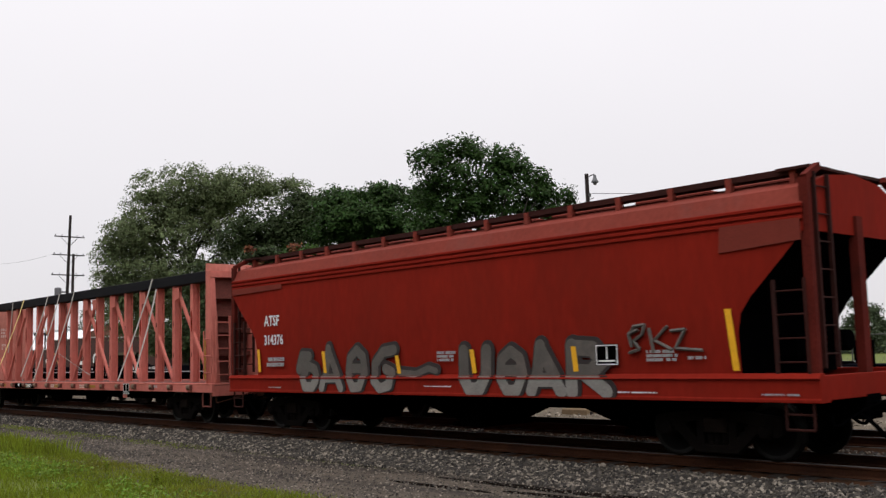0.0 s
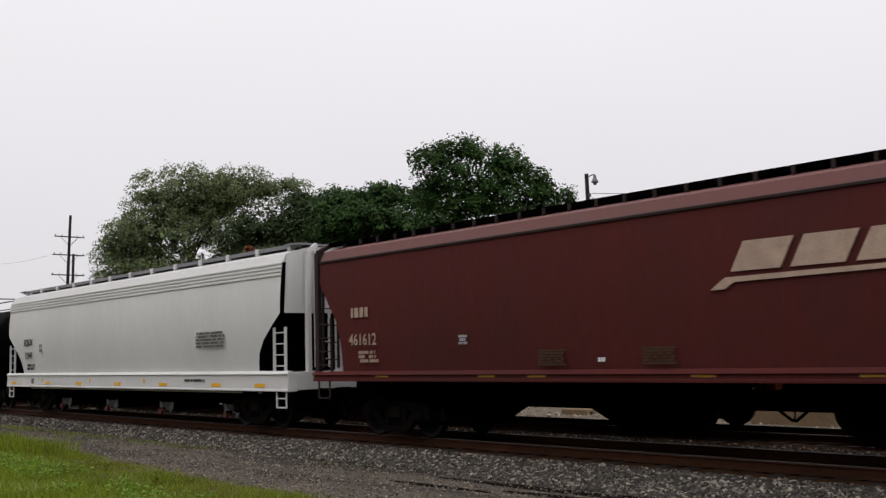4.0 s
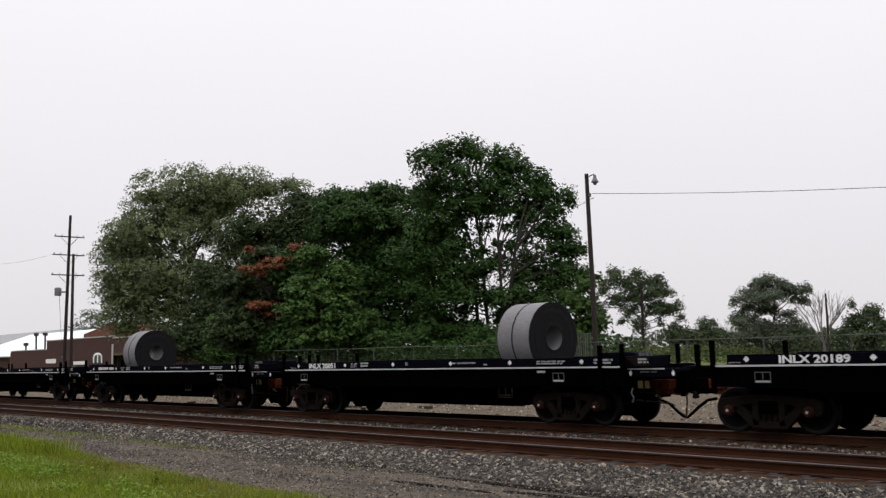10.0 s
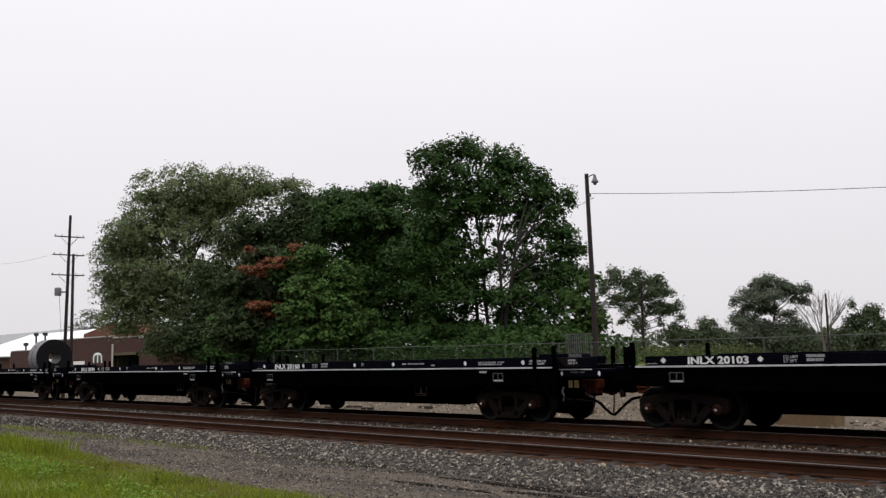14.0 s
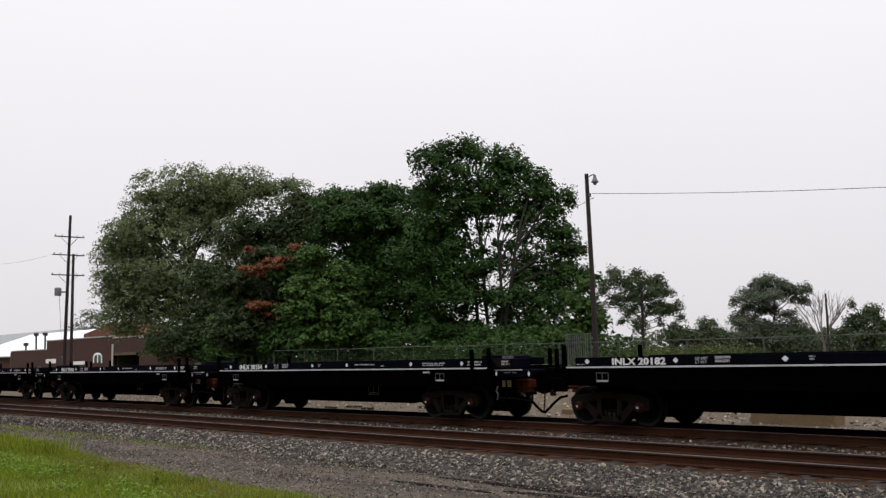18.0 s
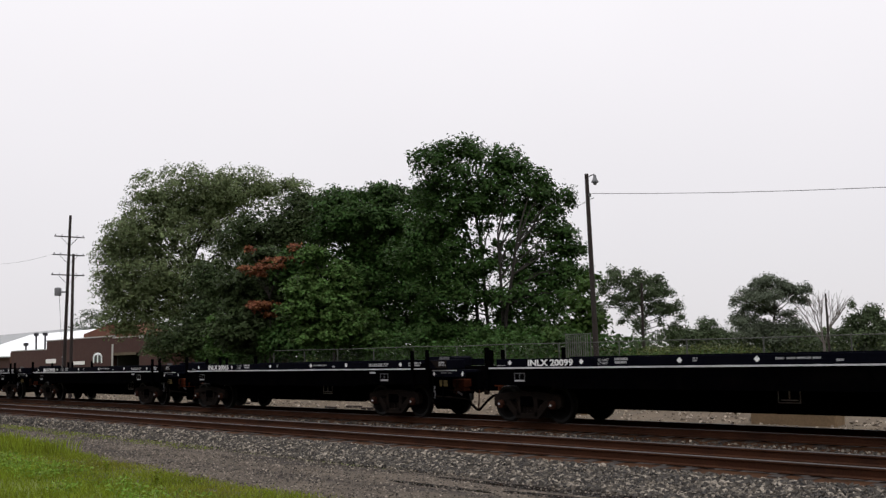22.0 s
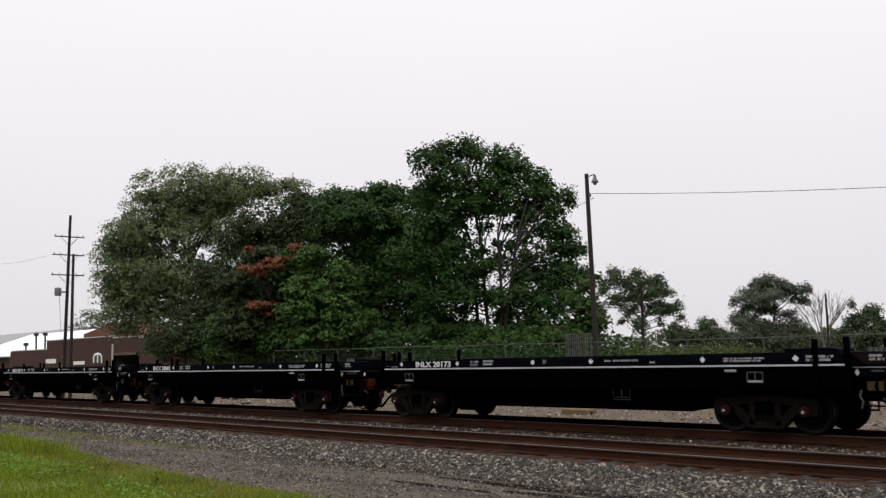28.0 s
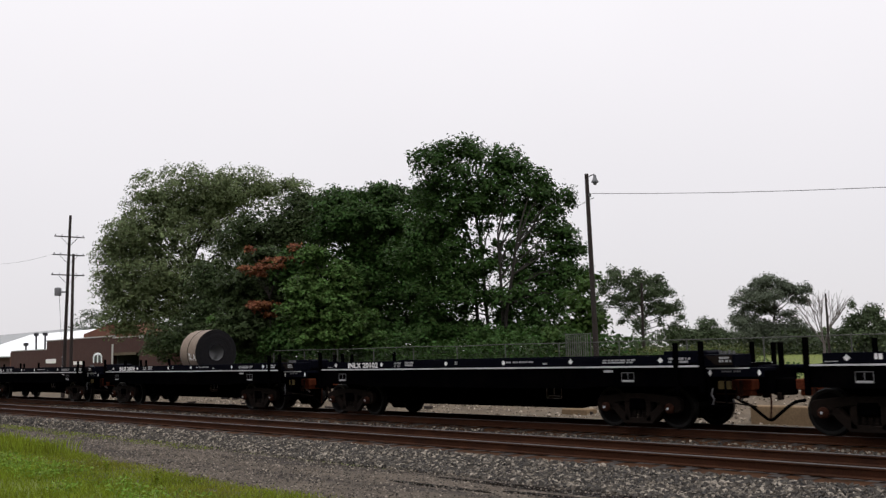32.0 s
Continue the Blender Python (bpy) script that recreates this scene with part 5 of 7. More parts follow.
def flat_car(at):
    """A fishbelly flat car; x = 0 lies at the first letter of its number, which stands at its -x end."""
    car = thing("flat_car", "black steel flat car with white lettering on the far track", "freight car", "far train", at)
    W = 1.45
    for s in (-1, 1):
        y0, y1 = sorted((s * W, s * (W - 0.05)))
        web = [(-1.35, 1.37), (12.45, 1.37), (12.45, 0.96), (9.6, 0.94), (9.2, 0.90), (0.95, 0.90), (0.5, 0.94), (-1.35, 0.96)]
        part("side_sill", Mesh().prism(web, y0, y1), M_BLACK, car)
        part("sill_flange", Mesh().box(0.95, 9.2, *sorted((s * (W + 0.02), s * (W - 0.16))), 0.885, 0.905), M_BLACK, car)
        part("side_plate", Mesh().box(-1.0, 11.72, *sorted((s * (W + 0.02), s * (W - 0.03))), 1.41, 1.61), M_FLAT_SIDE, car, "dark blue-black lettered side plate", bevel=0.006)
        part("deck_edge_strip", Mesh().box(-1.35, 12.45, *sorted((s * (W + 0.045), s * (W - 0.02))), 1.365, 1.40), M_STRIPE, car, "pale grey deck edge strip")
        for x in (1.2, 3.0, 4.9, 6.8, 8.6, 10.2):
            part("side_stiffener", Mesh().box(x - 0.012, x + 0.012, *sorted((s * (W - 0.01), s * (W + 0.006))), 0.91, 1.36), M_BLACK, car)
    part("deck", Mesh().box(-1.35, 0.0, -W + 0.04, W - 0.04, 1.30, 1.40).box(11.5, 12.45, -W + 0.04, W - 0.04, 1.30, 1.40).box(0.0, 11.5, -W + 0.04, -0.62, 1.30, 1.40).box(0.0, 11.5, 0.62, W - 0.04, 1.30, 1.40), M_BLACK, car)
    for s in (-1, 1):
        part("trough_plate", Mesh().prism([(s * 0.62, 1.40), (s * 0.15, 1.10), (s * 0.15, 1.07), (s * 0.62, 1.37)], 0.0, 11.5, "x"), M_BLACK, car)
    part("centre_sill", Mesh().prism([(-1.35, 1.3), (0, 1.3), (0, 1.06), (11.5, 1.06), (11.5, 1.3), (13.5, 1.3), (13.5, 0.78), (9.75, 0.80), (9.15, 0.58), (8.5, 0.39), (1.65, 0.39), (1.0, 0.58), (0.4, 0.80), (-1.35, 0.78)], -0.58, 0.58), M_BLACK, car)
    for y in (-0.6, 0.6):
        part("centre_sill_flange", Mesh().box(1.65, 8.5, y - 0.10, y + 0.10, 0.375, 0.40), M_BLACK, car)
    for s in (-1, 1):
        part("end_ledge", Mesh().box(12.45, 13.80, *sorted((s * 0.80, s * 1.30)), 1.27, 1.34).box(12.45, 13.80, *sorted((s * 1.28, s * 1.33)), 1.15, 1.345), M_FLAT_SIDE, car, bevel=0.01)
    part("platform_edge_strip", Mesh().box(12.5, 13.50, -1.345, -1.325, 1.32, 1.345), M_STRIPE, car)
    for x, top, y in ((11.86, 1.88, -W - 0.05), (12.49, 1.90, -W - 0.05), (11.92, 1.87, W + 0.05), (12.47, 1.85, W + 0.05), (13.45, 1.84, 0.05), (-1.31, 1.92, -W - 0.05), (-1.31, 1.88, W + 0.05)):
        part("stake_post", Mesh().box(x - 0.05, x + 0.05, y - 0.045, y + 0.045, 0.82 if abs(y) > W else 1.1, top), M_BLACK, car, bevel=0.012)
    hood = Mesh().prism([(10.05, 1.40), (11.3, 1.40), (11.3, 1.66), (11.15, 1.70), (10.05, 1.70)], 0.62, 1.36)
    part("end_cabinet", hood, M_FLAT_SIDE, car, bevel=0.02)
    part("end_locker", Mesh().prism([(12.30, 1.36), (13.22, 1.36), (13.22, 1.62), (12.30, 1.62)], -1.40, -0.75), M_FLAT_SIDE, car, "dark blue-black end locker with small stencils", bevel=0.015)
    part("locker_flap", Mesh().prism([(12.52, 1.60), (13.16, 1.60), (13.16, 1.40), (12.76, 1.40)], -1.412, -1.398), M_TRUCK, car, "worn dark slanted flap")
    for k in range(4):
        x = 12.86 + 0.1 * k
        part("locker_lug", Mesh().box(x - 0.022, x + 0.022, -1.36, -1.30, 1.62, 1.70 - 0.01 * (k % 2)), M_SPEC_GREY, car)
    bars("locker_stencil", 12.86, -1.414, 1.44, 0.28, 0.13, 2, M_LETTER_DIM, car, 82)
    part("end_plate", Mesh().box(12.72, 13.02, -1.27, -1.24, 0.90, 1.07), M_TAN, car, "dull tan plate")
    part("plate_slot", Mesh().box(12.86, 12.89, -1.275, -1.262, 0.92, 1.05), M_BLACK, car)
    for k, (x, z, w, hh, rows) in enumerate(((2.78, 1.44, 0.40, 0.15, 2), (4.85, 1.47, 0.12, 0.10, 2), (6.75, 1.49, 1.05, 0.055, 1), (8.0, 1.44, 0.16, 0.06, 1), (9.85, 1.45, 1.0, 0.10, 2), (11.65, 1.44, 0.6, 0.13, 2), (-0.95, 1.43, 0.28, 0.03, 1))):
        bars("side_stencil", x, -W - 0.020, z, w, hh, rows, M_LETTER_DIM, car, 70 + k)
    letters("load_limit_stencil", "LD LMT", 0.085, 2.30, -W - 0.024, 1.520, M_LETTER_DIM, car, 1.1, 0.001)
    letters("light_weight_stencil", "LT WT", 0.085, 2.30, -W - 0.024, 1.440, M_LETTER_DIM, car, 1.1, 0.001)
    data_square(car, -0.40, -W - 0.003, 1.04, 0.36, 0.22, M_SPEC_GREY)
    part("stencil_bar", Mesh().box(-0.38, -0.06, -W - 0.006, -W, 1.05, 1.085), M_LETTER_DIM, car)
    bars("platform_stencil", 12.85, -1.333, 1.235, 0.55, 0.05, 1, M_SPEC_GREY, car, 80)
    data_square(car, 10.35, -W - 0.003, 1.04, 0.36, 0.22, M_SPEC_GREY)
    part("stencil_bar", Mesh().box(10.38, 10.70, -W - 0.006, -W, 1.05, 1.09), M_LETTER_DIM, car)
    part("small_plate", Mesh().box(9.85, 10.12, -W - 0.006, -W, 1.26, 1.31), M_LETTER_DIM, car)
    for x in (12.58, 13.72):
        part("end_mark", Mesh().prism([(x, 1.17), (x + 0.045, 1.24), (x, 1.31), (x - 0.045, 1.24)], -1.338, -1.334), M_LETTER, car)
    for x, s, hx in ((-0.36, -1, -1.30), (10.48, 1, 12.55)):
        truck_parts(car, x, 1.76, M_BLACK, M_TRUCK)
        c = coupler(car, hx, s, M_BLACK, False)
        part("draft_pocket", Mesh().box(*sorted((hx + s * 0.02, hx - s * 0.40)), -0.50, -0.25, 0.74, 1.12).box(*sorted((hx + s * 0.04, hx - s * 0.06)), -0.72, 0.72, 0.82, 1.16), M_RUST, c, "rusty orange draft pocket", bevel=0.02)
    st = Mesh().pipe([(12.55, -1.36, 1.2), (12.55, -1.36, 0.55), (12.95, -1.36, 0.55), (12.95, -1.36, 1.2)], 0.02)
    part("sill_step", st, M_BLACK, car)
    glad = Mesh().pipe([(12.66, -1.38, 0.92), (12.63, -1.4, 0.80), (12.69, -1.4, 0.70), (12.65, -1.4, 0.58)], 0.016)
    part("release_cable", glad, M_SPEC_GREY, car, "pale dangling release cable")
    part("platform_bracket", Mesh().prism([(12.45, 1.18), (12.66, 1.18), (12.62, 0.92), (12.58, 0.80), (12.45, 0.86)], -0.95, 0.95), M_BLACK, car, bevel=0.02)
    for x0, x1, y in ((12.78, 13.26, 0.86), (-2.12, -1.30, 0.46)):
        striker = part("striker_casting", Mesh().box(x0, x1, -y, y, 0.86, 1.08).box(x0 + 0.06, x1 - 0.06, 0.06 - y, y - 0.06, 0.74, 0.86), M_ORANGE, car, "rusty orange striker casting", bevel=0.02)
        part("striker_rib", Mesh().box((x0 + x1) / 2 - 0.03, (x0 + x1) / 2 + 0.03, -y - 0.04, -y, 0.78, 1.06), M_RUST, striker)
    part("drawbar", Mesh().box(13.2, 13.45, -0.20, 0.20, 0.80, 1.04).prism([(13.40, -0.30), (13.60, -0.34), (13.84, -0.18), (13.80, 0.06), (13.62, 0.04), (13.55, 0.30), (13.40, 0.32)], 0.74, 1.10, "z"), M_BLACK, car, bevel=0.03)
    part("knuckle_lug", Mesh().box(13.18, 13.28, -0.34, -0.18, 0.68, 0.84).box(13.52, 13.62, -0.36, -0.22, 0.64, 0.80), M_TRUCK, car, bevel=0.015)
    part("brake_hose", Mesh().pipe([(12.62, -0.52, 0.70), (12.80, -0.52, 0.60), (13.02, -0.52, 0.52), (13.22, -0.52, 0.36), (13.38, -0.52, 0.25), (13.48, -0.52, 0.23), (13.60, -0.52, 0.32), (13.80, -0.52, 0.48), (14.02, -0.52, 0.62), (14.25, -0.52, 0.66)], 0.034), M_BLACK, car)
    part("hose_strap", Mesh().pipe([(13.46, -0.48, 0.78), (13.47, -0.50, 0.55), (13.45, -0.52, 0.27)], 0.020), M_RUST, car, "thin rusty hose hanger")
    part("angle_cock", Mesh().rod((12.70, -0.58, 0.72), (12.84, -0.54, 0.64), 0.03), M_STRIPE, car, "pale angle cock")
    for x, z1 in ((12.9, 0.70), (13.0, 0.66)):
        part("brake_chain", Mesh().pipe([(x, -0.9, 0.95), (x + 0.05, -0.9, 0.8), (x - 0.02, -0.9, z1)], 0.018), M_RUST, car)
    part("brake_rod", Mesh().pipe([(12.66, -1.36, 0.64), (13.0, -1.1, 0.60), (13.25, -0.7, 0.52)], 0.016), M_TRUCK, car)
    part("deck_cradle_rail", Mesh().box(0.5, 11.0, -0.90, -0.78, 1.40, 1.50).box(0.5, 11.0, 0.78, 0.90, 1.40, 1.50), M_BLACK, car)
    return car


# numbers that can be read, by the car's place in the train; the rest carry plain bars
READ = {-7: "20051", -6: "20189", -5: "20160", -4: "20103", -3: "20154", -2: "20182", -1: "20065", 0: "20099", 1: "20113", 2: "20082", 3: "20173", 4: "20078", 5: "20102"}
first = flat_car((0, Y_FAR, 0))
FAR_TRAIN = []
for n in range(-14, 8):
    slack = 0.27 if n == -2 else 0.19 * min(1.0, max(0.0, (n + 4) / 3))
    car = first if n == -14 else copy_thing(first, pose(0.433 + PITCH * n + slack, Y_FAR, 0))
    car["start"] = 0.433 + PITCH * n + slack
    FAR_TRAIN.append(car)
MARKS = {-2: (-0.63, 1.81, 4.35, 6.59, 9.17, 11.29), -7: (-0.5, 2.0, 4.3, 6.74, 8.95, 11.28), -6: (-0.55, 2.04, 4.22, 7.57, 9.54), -1: (-0.45, 1.95, 4.47, 6.85, 8.72, 11.3), 5: (-0.52, 1.72, 4.50, 6.67, 8.89, 11.44)}
for n, car in zip(range(-14, 8), FAR_TRAIN):
    for x in MARKS.get(n, (-0.52, 1.80, 4.52, 6.35, 9.35, 11.44)):
        part("diamond_mark", Mesh().prism([(x, 1.45), (x + 0.07, 1.515), (x, 1.58), (x - 0.07, 1.515)], -1.474, -1.468), M_LETTER, car)
    data_square(car, 7.65 if n in (-7, -6, -2) else 7.30 if n == 5 else 6.26, -0.585, 0.59, 0.50, 0.32, M_LETTER_DIM)
    if n in READ:
        letters("car_number", "INLX " + READ[n], 0.212, {-1: 0.28, -5: 0.13, -6: 0.15}.get(n, 0.09), -1.475, 1.432, M_LETTER, car, 1.38, 0.006)
    else:
        bars("car_number", 0.0, -1.472, 1.435, 1.6, 0.15, 1, M_LETTER, car, 90 + n)


def coil(label, outer, bands, place, R=0.94, L=1.18):
    c = thing("steel_coil", label, "steel coil", "coils", (place, Y_FAR, 0))
    r = 0.32
    zc = 1.004 + R / 0.843  # resting in the V of the trough
    prof = [(0, r), (0, R - 0.02), (-0.03, R), (-L + 0.03, R), (-L, R - 0.02), (-L, r), (0, r)]
    k = Mesh()
    # slightly uneven lap edges at the ends
    k.lathe([(-0.03, R), (-L + 0.03, R)], 64, "x", (0, 0, zc))
    part("outer_wrap", k, outer, c, smooth=True)
    rr = random.Random(4)
    for s, x in ((1, 0.0), (-1, -L)):
        p = [(x - s * 0.03, R)]
        n = 16
        for i in range(n + 1):
            p.append((x + s * 0.006 * (rr.random() - 0.5) * 2, R - 0.008 - (R - r) * i / n))
        p.append((x - s * L / 2, r))
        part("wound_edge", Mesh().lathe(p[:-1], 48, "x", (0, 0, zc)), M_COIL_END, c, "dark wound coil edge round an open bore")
    part("bore", Mesh().lathe([(-0.008, r), (-L / 2, r + 0.004), (-L + 0.008, r)], 40, "x", (0, 0, zc)), M_COIL_BORE, c, "bright open bore", smooth=True)
    for x in bands:
        b = Mesh().lathe([(x - 0.022, R + 0.001), (x - 0.022, R + 0.006), (x + 0.022, R + 0.006), (x + 0.022, R + 0.001)], 48, "x", (0, 0, zc))
        part("strapping_band", b, M_TRUCK, c)
    return c


coil_a = coil("grey mill-scale steel coil resting in a flat car's cradle", M_COIL, (-0.62,), 9.595 - 7 * PITCH)
coil_b = coil("grey steel coil with a dark bore on a flat car", M_COIL, (-0.62,), 2.962 - 8 * PITCH, 0.97)
coil_c = coil("brownish lightly rusted steel coil with chalk marks", M_COIL_RUST, (-0.66,), 6.28 + 4 * PITCH, 0.90, 1.30)
chalk = Mesh()
for a, b in (((-0.58, 1.0), (-0.44, 0.72)), ((-0.46, 1.0), (-0.58, 0.74)), ((-0.34, 0.95), (-0.44, 0.82)), ((-0.44, 0.82), (-0.30, 0.74)), ((-0.24, 0.72), (-0.16, 0.95)), ((-0.16, 0.95), (-0.06, 0.70)), ((-0.20, 0.80), (-0.10, 0.80))):
    def on_coil(p):
        z = p[1] + 1.06
        return (p[0], -math.sqrt(max(0.0, 0.907 ** 2 - (z - 2.072) ** 2)), z)
    chalk.rod(on_coil(a), on_coil(b), 0.012, seg=5)
part("chalk_mark", chalk, M_LETTER, coil_c, "pale chalk scrawl")
LOADS = [(c, c.location.x) for c in (coil_a, coil_b, coil_c)]


# ---- trees ----
def leaves(centres, size, seed, flat=0.5, along=1.7):
    """Small pointed leaf blades round the given centres: verts and faces."""
    r = np.random.RandomState(seed)
    n = len(centres)
    a = r.normal(size=(n, 3))
    a[:, 2] *= flat
    a /= np.linalg.norm(a, axis=1)[:, None]
    b = r.normal(size=(n, 3))
    b[:, 2] *= flat
    b -= a * (a * b).sum(1)[:, None]
    b /= np.linalg.norm(b, axis=1)[:, None]
    s = size * (0.6 + 0.8 * r.rand(n))[:, None]
    p = np.stack([centres - a * s * along / 2, centres + b * s * 0.42, centres + a * s * along / 2, centres - b * s * 0.42], 1).reshape(-1, 3)
    me = Mesh()
    me.v = [tuple(q) for q in p]
    me.f = [(4 * i, 4 * i + 1, 4 * i + 2, 4 * i + 3) for i in range(n)]
    return me


def leaf_data(me, name, material):
    d = bpy.data.meshes.new(name)
    d.from_pydata(me.v, [], me.f)
    d.materials.append(material)
    return d


def blades_at(p, n, size, rnd, name, material, along=1.6, across=0.46):
    """Mesh data of pointed leaf blades at the points p, their faces turned to n."""
    n = n / np.linalg.norm(n, axis=1)[:, None]
    a = rnd.normal(size=n.shape)
    a -= n * (a * n).sum(1)[:, None]
    a /= np.linalg.norm(a, axis=1)[:, None]
    b = np.cross(n, a)
    s = (size * (0.6 + 0.8 * rnd.rand(len(p))))[:, None]
    co = np.stack([p - a * s * along / 2, p + b * s * across, p + a * s * along / 2 - n * s * 0.25, p - b * s * across], 1).reshape(-1)
    k = len(p)
    d = bpy.data.meshes.new(name)
    d.vertices.add(4 * k)
    d.vertices.foreach_set("co", co.astype(np.float32))
    d.loops.add(4 * k)
    d.loops.foreach_set("vertex_index", np.arange(4 * k, dtype=np.int32))
    d.polygons.add(k)
    d.polygons.foreach_set("loop_start", np.arange(0, 4 * k, 4, dtype=np.int32))
    d.update(calc_edges=True)
    d.materials.append(material)
    return d


def grown_tree(label, x, y, material, boughs, spray=0.5, per=40, size=0.16, fill=0.8, seed=1, tr=0.2, stems=1, thin=0.5, grow=1.0, name="tree"):
    """A tapered trunk forking to boughs (x, y, z, radius, half height), each a mass of flat drooping leaf sprays with gaps between."""
    rnd = np.random.RandomState(seed)
    z0 = ground_z(y)
    t = thing(name, label, "tree", at=(x, y, z0))
    mid = np.average(np.array(boughs)[:, :3], axis=0, weights=np.array(boughs)[:, 3] ** 2)
    low = min(b[2] - b[4] for b in boughs) - z0
    high = max(b[2] for b in boughs) - z0
    fork = max(0.6, min(0.3 * high, low + 0.12 * high))
    foot = []
    for k in range(stems):
        u = (k - (stems - 1) / 2) * 0.55
        trunk = Mesh()
        a, b = (mid[0] + u * 0.7, mid[1] + 0.3 * rnd.normal() * (stems > 1), -0.15), (mid[0] + u * 1.3 + 0.12 * rnd.normal(), mid[1] + 0.12 * rnd.normal(), fork)
        c = (mid[0] + u * 2.4 + 0.3 * rnd.normal(), mid[1] + 0.3 * rnd.normal(), 0.62 * high)
        trunk.rod(a, tuple(np.add(a, (0, 0, 0.5))), tr * 1.5, tr * 1.05, 9).rod(tuple(np.add(a, (0, 0, 0.5))), b, tr * 1.05, tr * 0.85, 9).rod(b, c, tr * 0.85, tr * 0.4, 8)
        part("trunk", trunk, M_BARK, t)
        foot.append((np.array(b), np.array(c)))
    pts, nor = [], []
    for k, (bx, by, bz, br, bh) in enumerate(boughs):
        br, bh = br * grow, bh * grow
        away = rnd.normal() * 0.35 * br
        c = np.array((bx, by + away, bz - z0))
        b, e = min(foot, key=lambda q: abs(q[1][0] - bx) + abs(q[1][1] - by))
        f = min(1.0, max(0.0, (c[2] - b[2]) / max(0.1, e[2] - b[2]) * 0.6))
        s = b + (e - b) * f
        if c[2] < b[2]:
            s = b * 0.5 + np.array((b[0], b[1], 0.3)) * 0.5
        m = s + (c - s) * 0.55 + np.array((0, 0, 0.12 * np.linalg.norm(c - s)))
        limb = Mesh().rod(tuple(s), tuple(m), tr * 0.42, tr * 0.26, 6).rod(tuple(m), tuple(c), tr * 0.26, tr * 0.12, 6)
        for _ in range(4):
            q = c + rnd.normal(size=3) * np.array((br, br, bh)) * 0.5
            limb.rod(tuple(m + (c - m) * rnd.rand()), tuple(q), tr * 0.11, tr * 0.04, 4)
        part("limb", limb, M_BARK, t)
        rs = min(spray, max(0.16, 0.5 * br, 0.9 * bh))
        n = max(5, int(fill * 4.2 * br * (br + bh) / 2 / rs ** 2))
        v = rnd.normal(size=(n, 3))
        v /= np.linalg.norm(v, axis=1)[:, None]
        v *= (1.06 - 0.72 * rnd.rand(n) ** 1.3)[:, None]
        inner = np.maximum(0.3, 1 - 0.6 * rs / np.array((br, br, bh * 1.4)))
        centre = c + v * np.array((br, br * 1.5, bh)) * inner
        r = rs * (0.42 + 1.05 * rnd.rand(n) ** 1.6)
        for p, w, q in zip(centre, v, r):
            m_ = max(6, int(per * (q / spray) ** 2)) if thin else per
            ang, rad = 6.283 * rnd.rand(m_), q * np.sqrt(rnd.rand(m_))
            out = np.stack([np.cos(ang), np.sin(ang)], 1)
            slope = w[:2] * 0.25 + rnd.normal(size=2) * 0.16
            dz = -(out * rad[:, None]) @ slope - 0.28 * rad ** 2 / q + thin * q * 0.45 * rnd.normal(size=m_)
            pts.append(np.column_stack([p[0] + out[:, 0] * rad, p[1] + out[:, 1] * rad, p[2] + dz]))
            nn = rnd.normal(size=(m_, 3)) * 0.45
            nn[:, 2] += 0.8
            nn[:, :2] += out * (0.5 * rad / q)[:, None] + w[:2] * 0.5
            nor.append(nn)
    pts, nor = np.concatenate(pts), np.concatenate(nor)
    keep = pts[:, 2] > 0.1
    part("crown", blades_at(pts[keep], nor[keep], size, rnd, "crown", material), None, t)
    return t


grown_tree("large grey-green broadleaf tree with a loose feathery crown", -79.41, 41.0, L_WILLOW, [(0.6, 1.3, 16.8, 3.64, 2.22), (2.7, 5.1, 16.9, 2.87, 1.95), (-0.6, -1.2, 15.4, 2.20, 2.00), (-1.9, -3.7, 13.0, 1.78, 1.58), (-2.5, -4.9, 11.1, 1.62, 1.47), (-0.0, -0.0, 12.9, 3.51, 2.25), (1.7, 3.2, 13.9, 2.28, 2.03), (-2.5, -4.9, 8.1, 1.57, 2.06), (-1.4, -2.8, 9.6, 2.72, 2.22), (0.2, 0.4, 9.1, 3.49, 2.25), (-1.2, -2.4, 6.3, 2.17, 2.07), (0.3, 0.6, 5.6, 3.23, 2.49), (2.0, 3.9, 11.6, 1.42, 1.77), (1.7, 3.2, 8.6, 2.27, 2.27), (-1.0, -1.9, 3.6, 1.28, 1.38), (3.4, 6.6, 17.1, 1.44, 0.93), (4.0, 7.7, 17.6, 1.34, 0.72), (1.6, 3.2, 16.6, 1.93, 1.73), (0.6, 1.3, 15.1, 2.52, 1.71), (-3.0, -5.8, 8.4, 0.63, 1.17), (-2.9, -5.6, 11.4, 0.49, 0.69), (-1.4, -2.8, 12.1, 2.28, 1.78), (-0.5, -0.9, 7.6, 2.78, 2.28), (-2.0, -3.8, 5.7, 1.67, 1.96)], spray=0.5, per=36, size=0.14, fill=1.9, seed=101, tr=0.24, grow=1.1, thin=0.8)
